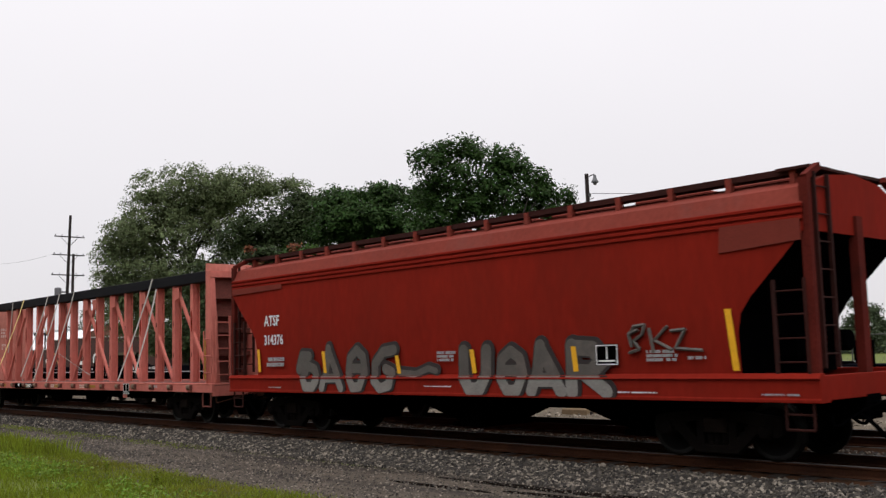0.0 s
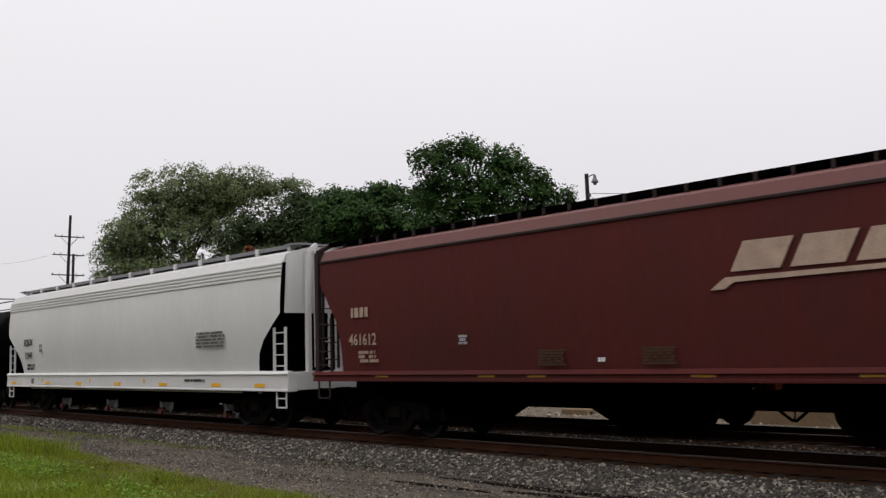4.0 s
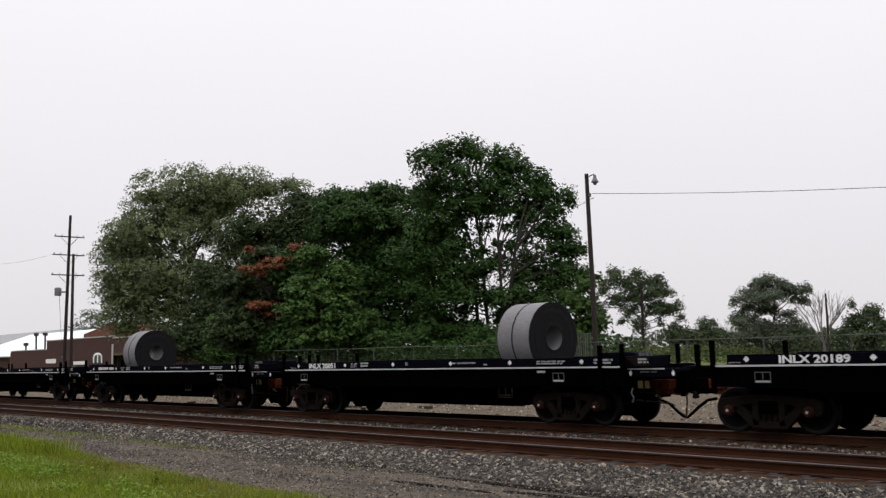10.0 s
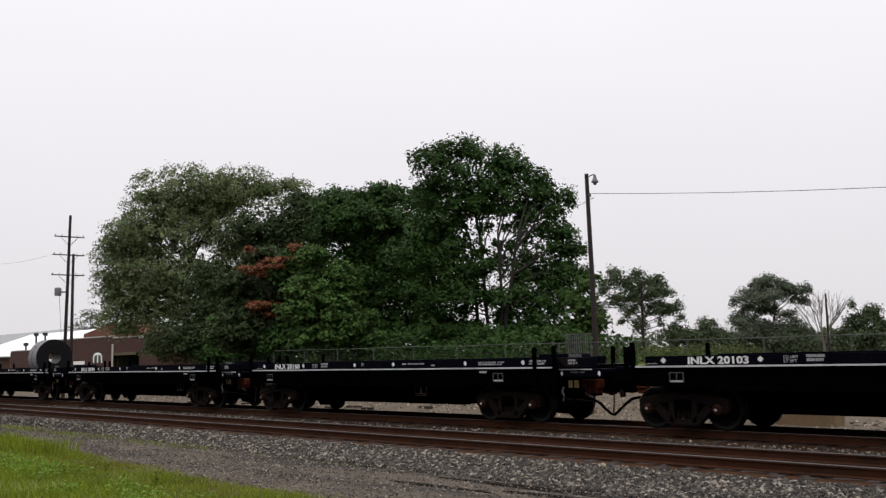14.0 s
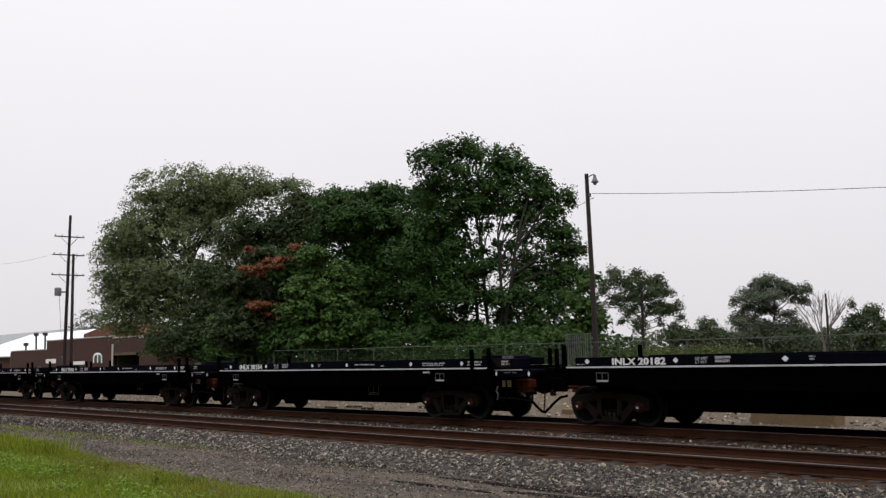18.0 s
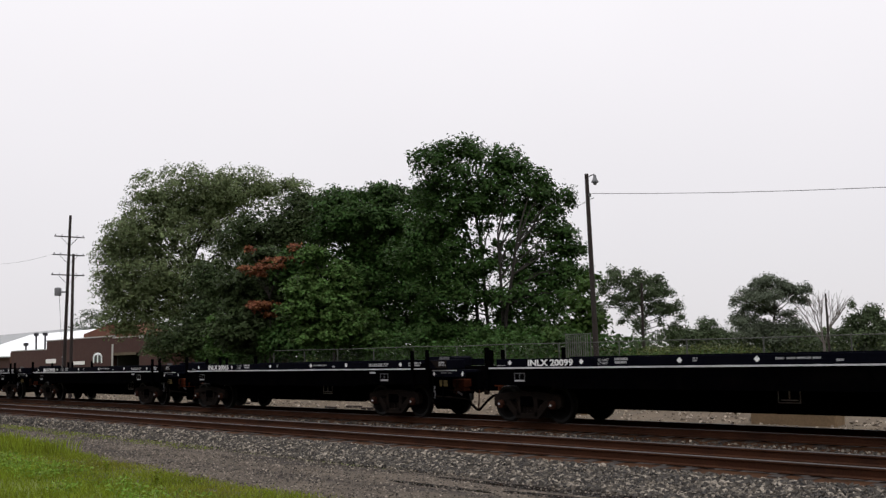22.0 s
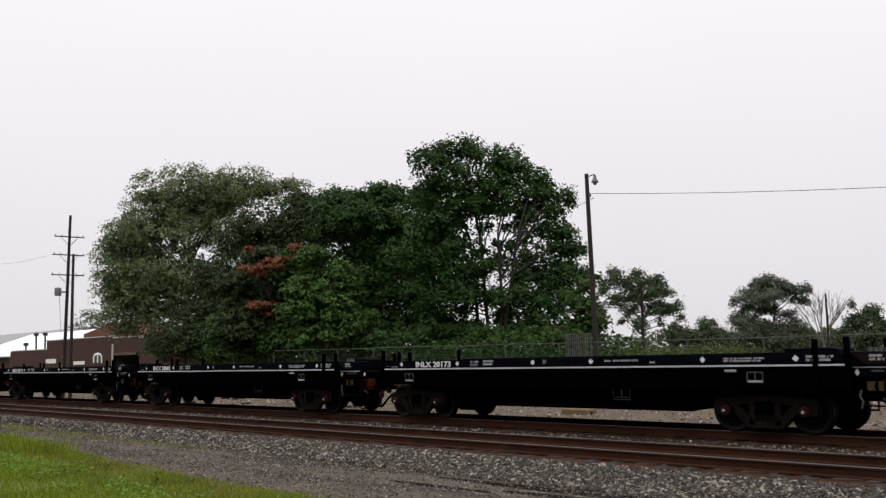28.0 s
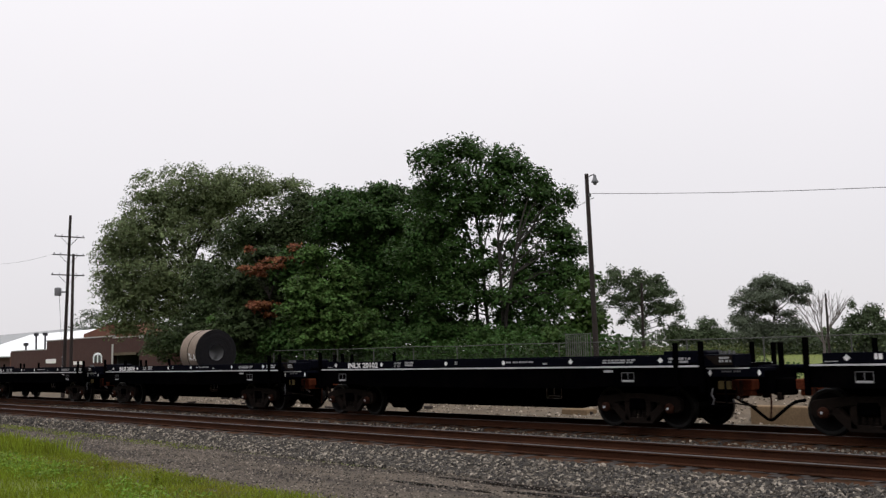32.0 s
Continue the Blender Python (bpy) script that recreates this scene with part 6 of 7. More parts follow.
grown_tree("dense dark green broadleaf tree", -62.46, 38.0, L_OLIVE, [(1.6, 2.6, 12.7, 2.02, 1.35), (0.5, 0.8, 11.5, 1.88, 1.34), (-0.4, -0.6, 10.5, 1.33, 1.25), (2.3, 3.8, 11.7, 1.69, 1.52), (1.0, 1.6, 10.2, 2.09, 1.50), (-0.1, -0.1, 8.8, 1.58, 1.49), (1.5, 2.4, 13.6, 0.93, 0.51), (2.1, 3.5, 13.5, 0.76, 0.51), (0.7, 1.1, 7.3, 2.29, 2.08), (-1.0, -1.7, 4.9, 1.85, 2.05), (-0.6, -1.0, 3.2, 2.05, 1.48), (1.1, 1.8, 4.8, 2.07, 2.07), (-1.4, -2.4, 7.4, 1.40, 1.64), (-2.1, -3.4, 3.3, 1.63, 1.47), (-3.1, -5.1, 3.3, 1.62, 1.46)], spray=0.45, per=34, size=0.14, fill=2.7, seed=103, tr=0.2, grow=1.12, thin=0.8)
grown_tree("dense dark green broadleaf tree in the row behind the fence", -48.46, 38.0, L_DARK, [(-0.8, -1.0, 11.7, 1.29, 0.93), (0.3, 0.4, 12.1, 1.36, 0.64), (-0.3, -0.4, 10.6, 1.78, 1.07), (0.9, 1.1, 11.5, 0.93, 0.57), (-1.2, -1.6, 9.8, 1.71, 1.21), (0.8, 1.0, 10.1, 1.86, 1.14), (2.0, 2.5, 11.5, 1.22, 0.86), (1.8, 2.3, 12.0, 0.79, 0.50), (2.0, 2.5, 9.7, 1.57, 1.22), (-0.1, -0.2, 8.3, 2.13, 1.35), (1.5, 1.9, 7.9, 2.14, 1.35), (-1.2, -1.6, 7.4, 1.77, 1.35), (0.2, 0.2, 6.0, 2.27, 1.49), (1.9, 2.4, 5.6, 1.99, 1.42), (0.7, 0.9, 3.7, 2.19, 1.34), (2.1, 2.7, 3.4, 1.49, 0.85), (-1.5, -1.9, 5.0, 2.11, 1.76), (-0.4, -0.5, 3.2, 2.11, 1.20), (-2.2, -2.7, 2.9, 1.75, 1.05), (-3.0, -3.8, 7.5, 1.41, 1.20)], spray=0.45, per=36, size=0.14, fill=2.7, seed=104, tr=0.22, grow=1.12, thin=0.8)
grown_tree("tall dark green tree with a broad domed crown and sky gaps", -37.66, 38.0, L_DARK, [(-0.9, -0.9, 12.9, 1.25, 0.69), (-1.8, -1.8, 12.2, 1.19, 0.88), (0.1, 0.1, 12.5, 1.25, 0.81), (1.0, 1.0, 11.8, 1.06, 0.81), (1.6, 1.6, 11.3, 0.81, 0.68), (-2.1, -2.1, 11.2, 0.81, 0.75), (-0.7, -0.7, 11.3, 1.75, 1.06), (0.8, 0.8, 10.6, 1.43, 0.87), (2.1, 2.1, 10.4, 0.99, 0.68), (2.9, 2.9, 10.2, 0.56, 0.43), (-2.0, -2.0, 10.0, 1.62, 1.06), (-0.4, -0.4, 9.9, 1.37, 0.62), (1.2, 1.2, 9.5, 1.30, 0.62), (2.5, 2.5, 9.4, 0.68, 0.40), (3.0, 3.0, 9.8, 0.28, 0.25), (-2.3, -2.3, 8.5, 1.37, 0.93), (-1.3, -1.3, 8.7, 0.81, 0.75), (-1.4, -1.4, 7.5, 0.93, 0.81), (-2.4, -2.4, 7.2, 1.49, 0.93), (1.1, 1.1, 8.5, 0.68, 0.68), (1.9, 1.9, 8.5, 1.05, 0.68), (2.9, 2.9, 8.2, 0.68, 0.49), (1.3, 1.3, 7.2, 0.93, 0.74), (2.5, 2.4, 7.3, 1.05, 0.68), (3.3, 3.2, 7.3, 0.49, 0.37), (-0.1, -0.1, 8.7, 0.28, 0.22), (0.2, 0.2, 7.7, 0.34, 0.25), (-0.5, -0.5, 7.9, 0.25, 0.31), (-0.6, -0.6, 8.7, 0.34, 0.40), (0.4, 0.4, 8.6, 0.37, 0.31), (-0.3, -0.3, 7.3, 0.49, 0.28), (0.7, 0.6, 7.6, 0.43, 0.31), (-0.3, -0.2, 6.6, 1.24, 0.62), (0.7, 0.7, 6.1, 1.42, 0.74), (-1.2, -1.2, 6.2, 1.30, 0.80), (2.0, 2.0, 6.1, 1.42, 0.80), (3.0, 2.9, 6.0, 0.74, 0.68), (-2.1, -2.1, 5.3, 1.36, 0.93), (-0.6, -0.6, 5.1, 1.29, 0.68), (0.8, 0.8, 4.8, 1.29, 0.74), (2.1, 2.1, 4.8, 1.41, 0.86), (3.1, 3.0, 4.7, 0.61, 0.80), (-2.3, -2.3, 3.9, 0.99, 0.86), (-1.5, -1.5, 3.9, 0.62, 0.62), (0.1, 0.1, 3.8, 0.74, 0.61), (2.4, 2.3, 3.6, 1.10, 0.98), (1.5, 1.5, 3.5, 0.61, 0.61), (-0.8, -0.8, 3.2, 0.68, 0.43), (-1.7, -1.7, 3.0, 1.35, 0.61), (0.1, 0.1, 2.8, 1.72, 0.55), (1.5, 1.5, 2.8, 1.28, 0.61), (-3.0, -3.0, 2.8, 1.54, 0.55), (2.7, 2.6, 2.7, 1.04, 0.55), (0.8, 0.8, 3.7, 0.43, 0.49), (-1.0, -1.0, 4.2, 0.37, 0.31)], spray=0.4, per=36, size=0.125, fill=1.6, seed=105, tr=0.12, stems=4, grow=1.12, thin=0.85)
grown_tree("fresh green young maple-like tree in front of the row", -45.18, 32.5, L_BRIGHT, [(-0.6, -0.8, 7.6, 0.54, 0.57), (-0.2, -0.2, 7.5, 0.58, 0.51), (-0.7, -1.0, 6.6, 0.76, 0.57), (0.2, 0.3, 6.6, 0.77, 0.58), (-1.0, -1.4, 5.8, 0.76, 0.64), (-0.3, -0.4, 5.6, 1.15, 0.76), (0.6, 0.8, 6.0, 0.70, 0.64), (-0.7, -0.9, 4.5, 1.33, 0.89), (0.4, 0.5, 4.5, 1.21, 0.89), (0.8, 1.1, 5.3, 0.51, 0.45), (1.0, 1.4, 3.7, 1.08, 0.70), (1.4, 1.9, 4.1, 0.45, 0.45), (-0.0, -0.0, 3.1, 1.78, 0.76), (1.2, 1.6, 2.7, 1.08, 0.57), (-0.8, -1.1, 3.3, 0.95, 0.70)], spray=0.3, per=30, size=0.13, fill=2.2, seed=111, tr=0.1, grow=1.12)
grown_tree("young tree with rust-red dying leaves", -51.65, 32.4, L_RED, [(-0.7, -1.1, 8.5, 0.35, 0.21), (0.9, 1.4, 8.6, 0.38, 0.21), (0.4, 0.6, 7.8, 0.90, 0.24), (-0.2, -0.3, 7.4, 0.62, 0.21), (-0.3, -0.5, 7.0, 0.48, 0.21), (0.6, 0.9, 7.4, 0.49, 0.21), (-0.2, -0.2, 5.1, 0.76, 0.24), (-0.5, -0.7, 4.9, 0.41, 0.21), (0.1, 0.1, 4.5, 0.41, 0.21), (-0.8, -1.2, 7.3, 0.28, 0.17)], spray=0.24, per=16, size=0.12, fill=1.1, seed=110, grow=1.25, tr=0.07)
grown_tree("dark green leafy bush mixed among rust-red boughs", -53.64, 33.6, L_OLIVE, [(0.2, 0.3, 8.4, 1.08, 0.58), (-0.4, -0.7, 6.6, 1.29, 0.86), (-0.7, -1.1, 5.2, 0.93, 0.86), (0.5, 0.8, 6.2, 1.30, 1.01), (-0.0, -0.1, 3.7, 1.79, 1.29), (0.8, 1.3, 3.7, 1.22, 1.44), (-0.8, -1.3, 3.0, 1.28, 1.00)], spray=0.36, per=30, size=0.15, fill=2.8, seed=114, tr=0.1, grow=1.2)
grown_tree("bushy green sapling at the foot of the tree row", -59.01, 33.0, L_BRIGHT, [(-0.1, -0.1, 4.4, 0.53, 0.53), (0.1, 0.2, 3.5, 0.68, 0.68), (-0.2, -0.3, 2.6, 0.75, 0.68), (0.2, 0.4, 2.2, 0.60, 0.53)], spray=0.3, per=26, size=0.14, fill=2.2, seed=113, grow=1.2, tr=0.06)
grown_tree("bushy green sapling beside the light pole", -29.32, 35.0, L_MID, [(0.3, 0.3, 4.9, 0.47, 0.52), (0.2, 0.1, 4.0, 0.73, 0.62), (0.4, 0.4, 3.2, 0.62, 0.62), (-0.2, -0.2, 2.7, 0.88, 0.57), (-0.8, -0.7, 2.6, 0.68, 0.42)], spray=0.36, per=30, size=0.14, fill=2.2, seed=112, grow=1.2, tr=0.08)
grown_tree("distant grey-green field tree with open boughs", -49.68, 67.5, L_FAR, [(-2.0, -1.5, 8.1, 0.67, 0.67), (-1.3, -1.0, 7.5, 0.95, 0.76), (-0.4, -0.3, 8.0, 0.66, 0.57), (-0.3, -0.2, 7.2, 1.14, 0.76), (0.6, 0.5, 7.3, 0.95, 0.66), (1.4, 1.0, 7.5, 0.47, 0.47), (-2.3, -1.7, 7.0, 0.67, 0.86), (1.2, 0.9, 6.5, 1.04, 0.66), (1.9, 1.4, 6.3, 0.56, 0.47), (-0.2, -0.1, 6.1, 1.42, 0.76), (-1.7, -1.3, 5.9, 0.95, 0.67), (0.7, 0.5, 5.1, 1.32, 0.71), (1.6, 1.2, 4.9, 0.94, 0.61), (2.5, 1.8, 5.2, 0.33, 0.52), (2.6, 1.9, 4.3, 0.33, 0.42), (-0.7, -0.5, 5.0, 0.85, 0.52), (0.4, 0.3, 3.7, 0.85, 0.94), (1.1, 0.8, 3.9, 0.42, 0.42), (-2.5, -1.8, 5.2, 0.57, 0.86), (-1.4, -1.1, 4.1, 0.47, 0.38), (1.8, 1.3, 2.9, 0.94, 0.47), (2.1, 1.6, 3.4, 0.56, 0.56)], spray=0.36, per=34, size=0.115, fill=1.5, seed=121, tr=0.1, grow=1.1, thin=0.85)
grown_tree("distant round grey-green bush", -59.03, 90.0, L_FAR, [(0.4, 0.3, 4.1, 1.02, 0.78), (0.6, 0.4, 3.1, 1.67, 0.89), (1.8, 1.2, 3.0, 1.19, 0.71), (-1.5, -1.0, 3.1, 1.20, 0.84), (-0.6, -0.4, 2.7, 1.20, 0.60), (-2.3, -1.5, 2.6, 0.84, 0.48)], spray=0.45, per=44, size=0.13, fill=1.8, seed=123, grow=1.1, tr=0.12, thin=0.85)
grown_tree("distant broad-crowned grey-green tree with open boughs", -50.63, 90.0, L_HAZE, [(0.2, 0.1, 8.0, 1.24, 0.73), (-0.7, -0.4, 7.7, 1.13, 0.85), (1.1, 0.6, 7.4, 1.12, 0.79), (-2.0, -1.2, 6.9, 0.91, 0.74), (-1.0, -0.6, 6.6, 1.47, 0.79), (0.5, 0.3, 6.5, 1.58, 0.84), (2.0, 1.1, 7.0, 1.06, 0.67), (3.1, 1.7, 7.1, 0.56, 0.67), (2.3, 1.3, 6.1, 1.01, 0.50), (-2.9, -1.7, 6.1, 0.40, 0.63), (-2.8, -1.6, 4.6, 0.74, 1.14), (-1.9, -1.0, 4.1, 1.47, 1.13), (-0.5, -0.3, 3.5, 1.46, 0.84), (0.4, 0.2, 4.9, 0.73, 1.12), (1.1, 0.6, 3.3, 1.34, 0.84), (2.2, 1.2, 3.5, 1.06, 0.89), (2.9, 1.7, 2.9, 0.67, 0.61), (-0.6, -0.3, 5.3, 1.02, 0.68), (-1.8, -1.0, 5.5, 0.91, 0.68), (1.6, 0.9, 4.8, 0.78, 0.67), (-1.3, -0.7, 2.9, 1.92, 0.68), (1.3, 0.7, 2.4, 2.24, 0.50)], spray=0.45, per=44, size=0.125, fill=1.7, seed=124, tr=0.12, grow=1.1, thin=0.85)
grown_tree("distant dark field tree", -41.35, 90.0, L_FAR, [(-0.6, -0.3, 5.3, 0.37, 0.74), (0.2, 0.1, 4.6, 0.68, 0.68), (0.8, 0.4, 4.5, 0.78, 0.68), (-0.9, -0.4, 3.9, 0.89, 0.89), (0.3, 0.1, 3.4, 1.25, 0.99), (1.3, 0.6, 3.3, 0.62, 0.88), (-1.3, -0.6, 2.8, 0.84, 0.68), (0.0, 0.0, 2.4, 1.78, 0.57)], spray=0.45, per=44, size=0.13, fill=1.9, seed=126, grow=1.12, tr=0.16, thin=0.85)
grown_tree("pale distant tree behind the brick building", -168.92, 70.0, L_HAZE, [(-0.4, -0.9, 9.9, 1.78, 1.19), (0.4, 1.0, 8.9, 1.78, 1.39), (-0.6, -1.3, 7.9, 1.77, 1.28), (0.7, 1.7, 7.4, 1.39, 1.19), (-0.0, -0.0, 6.9, 2.37, 0.99)], spray=0.6, per=16, size=0.2, fill=1.1, grow=1.2, seed=128, tr=0.12)

# a bare branching tree among the distant ones
bare = thing("bare_tree", "leafless grey tree with thin upright branches", "tree", at=(-44.3, 88, ground_z(88)))
rb = random.Random(9)
tw = Mesh()


def branch(p, d, length, r, depth):
    q = p + d * length
    tw.rod(p, q, r, r * 0.7, 5)
    if depth:
        for _ in range(3):
            e = (d + Vector((rb.uniform(-0.42, 0.42), rb.uniform(-0.42, 0.42), rb.uniform(0.0, 0.3)))).normalized()
            branch(p + d * length * rb.uniform(0.6, 1.0), e, length * rb.uniform(0.6, 0.85), r * 0.62, depth - 1)


for k in range(7):
    branch(Vector((0.03, 0, 0.95)), Vector((-0.62 + 0.205 * k, rb.uniform(-0.4, 0.4), 1.0)).normalized(), 1.9 + 0.3 * math.sin(k * 0.52), 0.05, 3)
M_BAREWOOD = mat("grey_bare_wood", (0.13, 0.11, 0.105), 0.9, vary=0.2)
part("crown", tw, M_BAREWOOD, bare)
part("trunk", Mesh().rod((0, 0, -0.1), (0.03, 0, 1.1), 0.14, 0.12, 7), M_BAREWOOD, bare)

# weeds and low brush along the fence
rw = np.random.RandomState(77)


def brush(name, label, x0, x1, y0, y1, n, h, size, material, seed):
    r = np.random.RandomState(seed)
    x = x0 + (x1 - x0) * r.rand(n)
    y = y0 + (y1 - y0) * r.rand(n)
    hh = h * np.array([0.55 + 0.75 * (0.5 + 0.5 * noise.noise((a * 0.45, b * 0.3, seed))) for a, b in zip(x, y)])
    z = np.array([ground_z(b) for b in y]) + hh * r.rand(n)
    d = leaf_data(leaves(np.stack([x, y, z], 1), size, seed), name, material)
    return tagged(part(name, d, None), label, "plants", kind="stuff")


brush("weeds", "tall green weeds and grass along the fence", -60, -4, 30.2, 32.5, 14000, 0.65, 0.08, L_MID, 31)
brush("weeds", "dense low green brush beyond the fence", -62, -27, 32.8, 37, 26000, 2.1, 0.13, L_DARK, 32)
brush("weeds", "light green field weeds in the distance", -80, -37, 60, 66, 7000, 1.0, 0.12, L_MID, 33)
brush("weeds", "yellowish field weeds beyond the fence", -56, -36, 60, 64, 5200, 1.35, 0.11, L_YELLOW, 35)
brush("weeds", "dark brush under the field trees", -62, -30, 88, 95, 14000, 2.4, 0.2, L_FAR, 36)
brush("weeds", "distant hedge of grey-green brush", -140, 20, 96, 104, 16000, 2.6, 0.36, L_FAR, 34)

# ---- fence behind the far track ----
FENCE_Y, FZ = 30.0, 2.02
fence = thing("chain_link_fence", "galvanised chain-link fence with a top rail, behind the far track", "fence", at=(0, FENCE_Y, 0))
for i in range(17):
    x = -47.2 + 3.0 * i
    part("fence_post", Mesh().rod((x, 0, ground_z(FENCE_Y) - 0.1), (x, 0, FZ + 0.06), 0.024, seg=8), M_GALV, fence)
def rail_z(i):
    return FZ + 0.05 * noise.noise((i * 0.9, 0, 0)) + 0.016 * max(0, 10 - i)


for i in range(16):
    part("top_rail", Mesh().rod((-47.2 + 3.0 * i, 0, rail_z(i)), (-44.2 + 3.0 * i, 0, rail_z(i + 1)), 0.017, seg=6), M_GALV, fence)
wire = Mesh()
z0 = ground_z(FENCE_Y)
x = -47.0
while x < 0.6:
    for s in (-1, 1):
        wire.bar((x, 0.0, z0 + 0.02), (x + s * 0.9, 0.0, FZ - 0.02), 0.0024, 0.0024)
    x += 0.16
tagged(part("chain_link_mesh", wire, M_GALV, fence), kind="stuff")
gate = thing("fence_gate", "weathered pale slatted gate panel set in the fence", "gate", at=(-25.75, FENCE_Y - 0.08, ground_z(FENCE_Y) + 0.02))
part("gate_frame", Mesh().rod((0, 0, 0), (0, 0, 1.98), 0.022).rod((1.25, 0, 0), (1.25, 0, 1.98), 0.022).rod((0, 0, 1.92), (1.25, 0, 1.92), 0.018).rod((0, 0, 0.15), (1.25, 0, 0.15), 0.018), M_GALV, gate)
M_SLAT = mat("weathered_grey_slats", (0.09, 0.09, 0.085), 0.8, vary=0.25, scale=5, each=0.2)
for i in range(10):
    part("slat", Mesh().box(0.09 + 0.11 * i, 0.112 + 0.11 * i, -0.012, 0.012, 0.2, 1.88), M_SLAT, gate)

# ---- poles and wires ----
def tapered_pole(name, label, foot, head, r):
    p = thing(name, label, "pole", at=foot)
    d = Vector(head) - Vector(foot)
    part("pole", Mesh().rod((0, 0, -0.3), tuple(d), r * 1.2, r * 0.8, 12), M_POLE, p)
    return p, d


light_pole, d = tapered_pole("street_lamp", "weathered wooden light pole with a small bell lamp", (-26.72, 33, ground_z(33)), (-26.86, 33, 9.37), 0.105)
part("lamp_bracket", Mesh().pipe([(d.x + 0.1, -0.12, d.z - 0.25), (d.x + 0.35, -0.2, d.z - 0.16), (d.x + 0.60, -0.25, d.z - 0.14), (d.x + 0.66, -0.26, d.z - 0.22)], 0.022), M_DARKMETAL, light_pole)
part("lamp_shade", Mesh().lathe([(d.z - 0.50, 0.15), (d.z - 0.47, 0.155), (d.z - 0.38, 0.11), (d.z - 0.28, 0.07), (d.z - 0.18, 0.055), (d.z - 0.16, 0.0)], 16, "z", (d.x + 0.66, -0.26, 0)), M_LAMP, light_pole, "dull grey bell-shaped lamp shade", smooth=True)
part("lamp_globe", Mesh().lathe([(d.z - 0.62, 0.0), (d.z - 0.60, 0.06), (d.z - 0.52, 0.09), (d.z - 0.48, 0.09)], 14, "z", (d.x + 0.66, -0.26, 0)), M_LAMP, light_pole, smooth=True)
part("insulator", Mesh().lathe([(d.z - 1.05, 0.0), (d.z - 1.05, 0.05), (d.z - 0.9, 0.06), (d.z - 0.88, 0.0)], 10, "z", (d.x + 0.22, -0.1, 0)), M_LAMP, light_pole)


def cable(label, a, b, sag, r=0.011, n=14):
    a, b = Vector(a), Vector(b)
    me = Mesh()
    p = [a + (b - a) * (i / n) - Vector((0, 0, sag * 4 * (i / n) * (1 - i / n))) for i in range(n + 1)]
    me.pipe([tuple(q) for q in p], r, 5)
    return tagged(part("overhead_cable", me, M_DARKMETAL), label, "cable")


cable("thin overhead cable from the light pole", (-26.5, 32.9, 8.45), (18.0, 33.0, 5.6), 0.9)
cable("thin overhead cable from the light pole", (-26.6, 33.1, 8.3), (-75.0, 60.0, 9.0), 0.8)
pole_a, d = tapered_pole("utility_pole", "tall dark wooden utility pole with three cross-arms", (-62.15, 24, ground_z(24)), (-61.25, 24, 11.1), 0.10)


def crossarm(p, d, z, length, seed=0):
    k = z / d.z
    x = d.x * k
    part("cross_arm", Mesh().box(x - 0.04, x + 0.04, -length / 2, length / 2, z - 0.025, z + 0.04), M_POLE, p, bevel=0.01)
    for s in (-1, 1):
        part("arm_brace", Mesh().rod((x, s * 0.05, z - 0.55), (x, s * length * 0.3, z), 0.014, seg=5), M_DARKMETAL, p)
    for y in (-0.46, -0.25, 0.25, 0.46):
        part("insulator", Mesh().lathe([(z + 0.04, 0.0), (z + 0.04, 0.02), (z + 0.08, 0.03), (z + 0.13, 0.028), (z + 0.14, 0.0)], 8, "z", (x, y * length, 0)), M_LAMP, p)


crossarm(pole_a, d, 10.11, 1.9)
crossarm(pole_a, d, 8.96, 2.0)
crossarm(pole_a, d, 7.70, 2.1)
part("transformer", Mesh().lathe([(6.40, 0.0), (6.40, 0.19), (6.44, 0.21), (6.86, 0.21), (6.90, 0.17), (6.94, 0.0)], 14, "z", (0.45, -0.55, 0)), M_GREY_STEEL, pole_a, "grey transformer can", smooth=True)
part("transformer_bracket", Mesh().box(0.4, 0.55, -0.4, 0.0, 6.6, 6.68), M_DARKMETAL, pole_a)
pole_b, e = tapered_pole("utility_pole", "dark wooden utility pole beside a taller one", (-60.95, 24, ground_z(24)), (-60.7, 24, 8.6), 0.095)
cable("thin overhead line along the railway", (-61.4, 23.05, 8.62), (-135.7, 41.0, 15.43), 0.5, 0.008)
cable("slack guy wire from the utility poles", (-61.6, 23.5, 6.1), (-70.0, 27, 2.2), 0.35, 0.012)
far_pole, d2 = tapered_pole("utility_pole", "slim distant wooden pole among field trees", (-42.82, 86, ground_z(86)), (-42.82, 86, 6.25), 0.10)

mid_pole, d3 = tapered_pole("utility_pole", "slim dark wooden pole beside a field tree", (-48.6, 66, ground_z(66)), (-48.45, 66, 7.05), 0.11)

# ---- brick works beyond the far track ----
works = thing("brick_building", "low red-brown brick works building with flat parapets and a loading bay", "building", at=(0, 48, 0))
zg = ground_z(48) - 0.2
BLOCKS = ((-143.2, -129.9, 3.62), (-129.9, -109.6, 4.72), (-102.6, -96.0, 4.3))
wall = Mesh()
for x0, x1, z1 in BLOCKS:
    wall.box(x0, x1, 0.0, 0.4, zg, z1)
    wall.box(x0, x0 + 0.4, 0.4, 16, zg, z1)
wall.box(-109.6, -102.6, 0.0, 0.4, 2.75, 4.5)
wall.box(-96.4, -96.0, 0.4, 16, zg, 4.3)
part("brick_wall", wall, M_BRICK, works)
cop = Mesh()
for x0, x1, z1 in BLOCKS + ((-109.6, -102.6, 4.5),):
    cop.box(x0, x1, -0.05, 0.45, z1, z1 + 0.13)
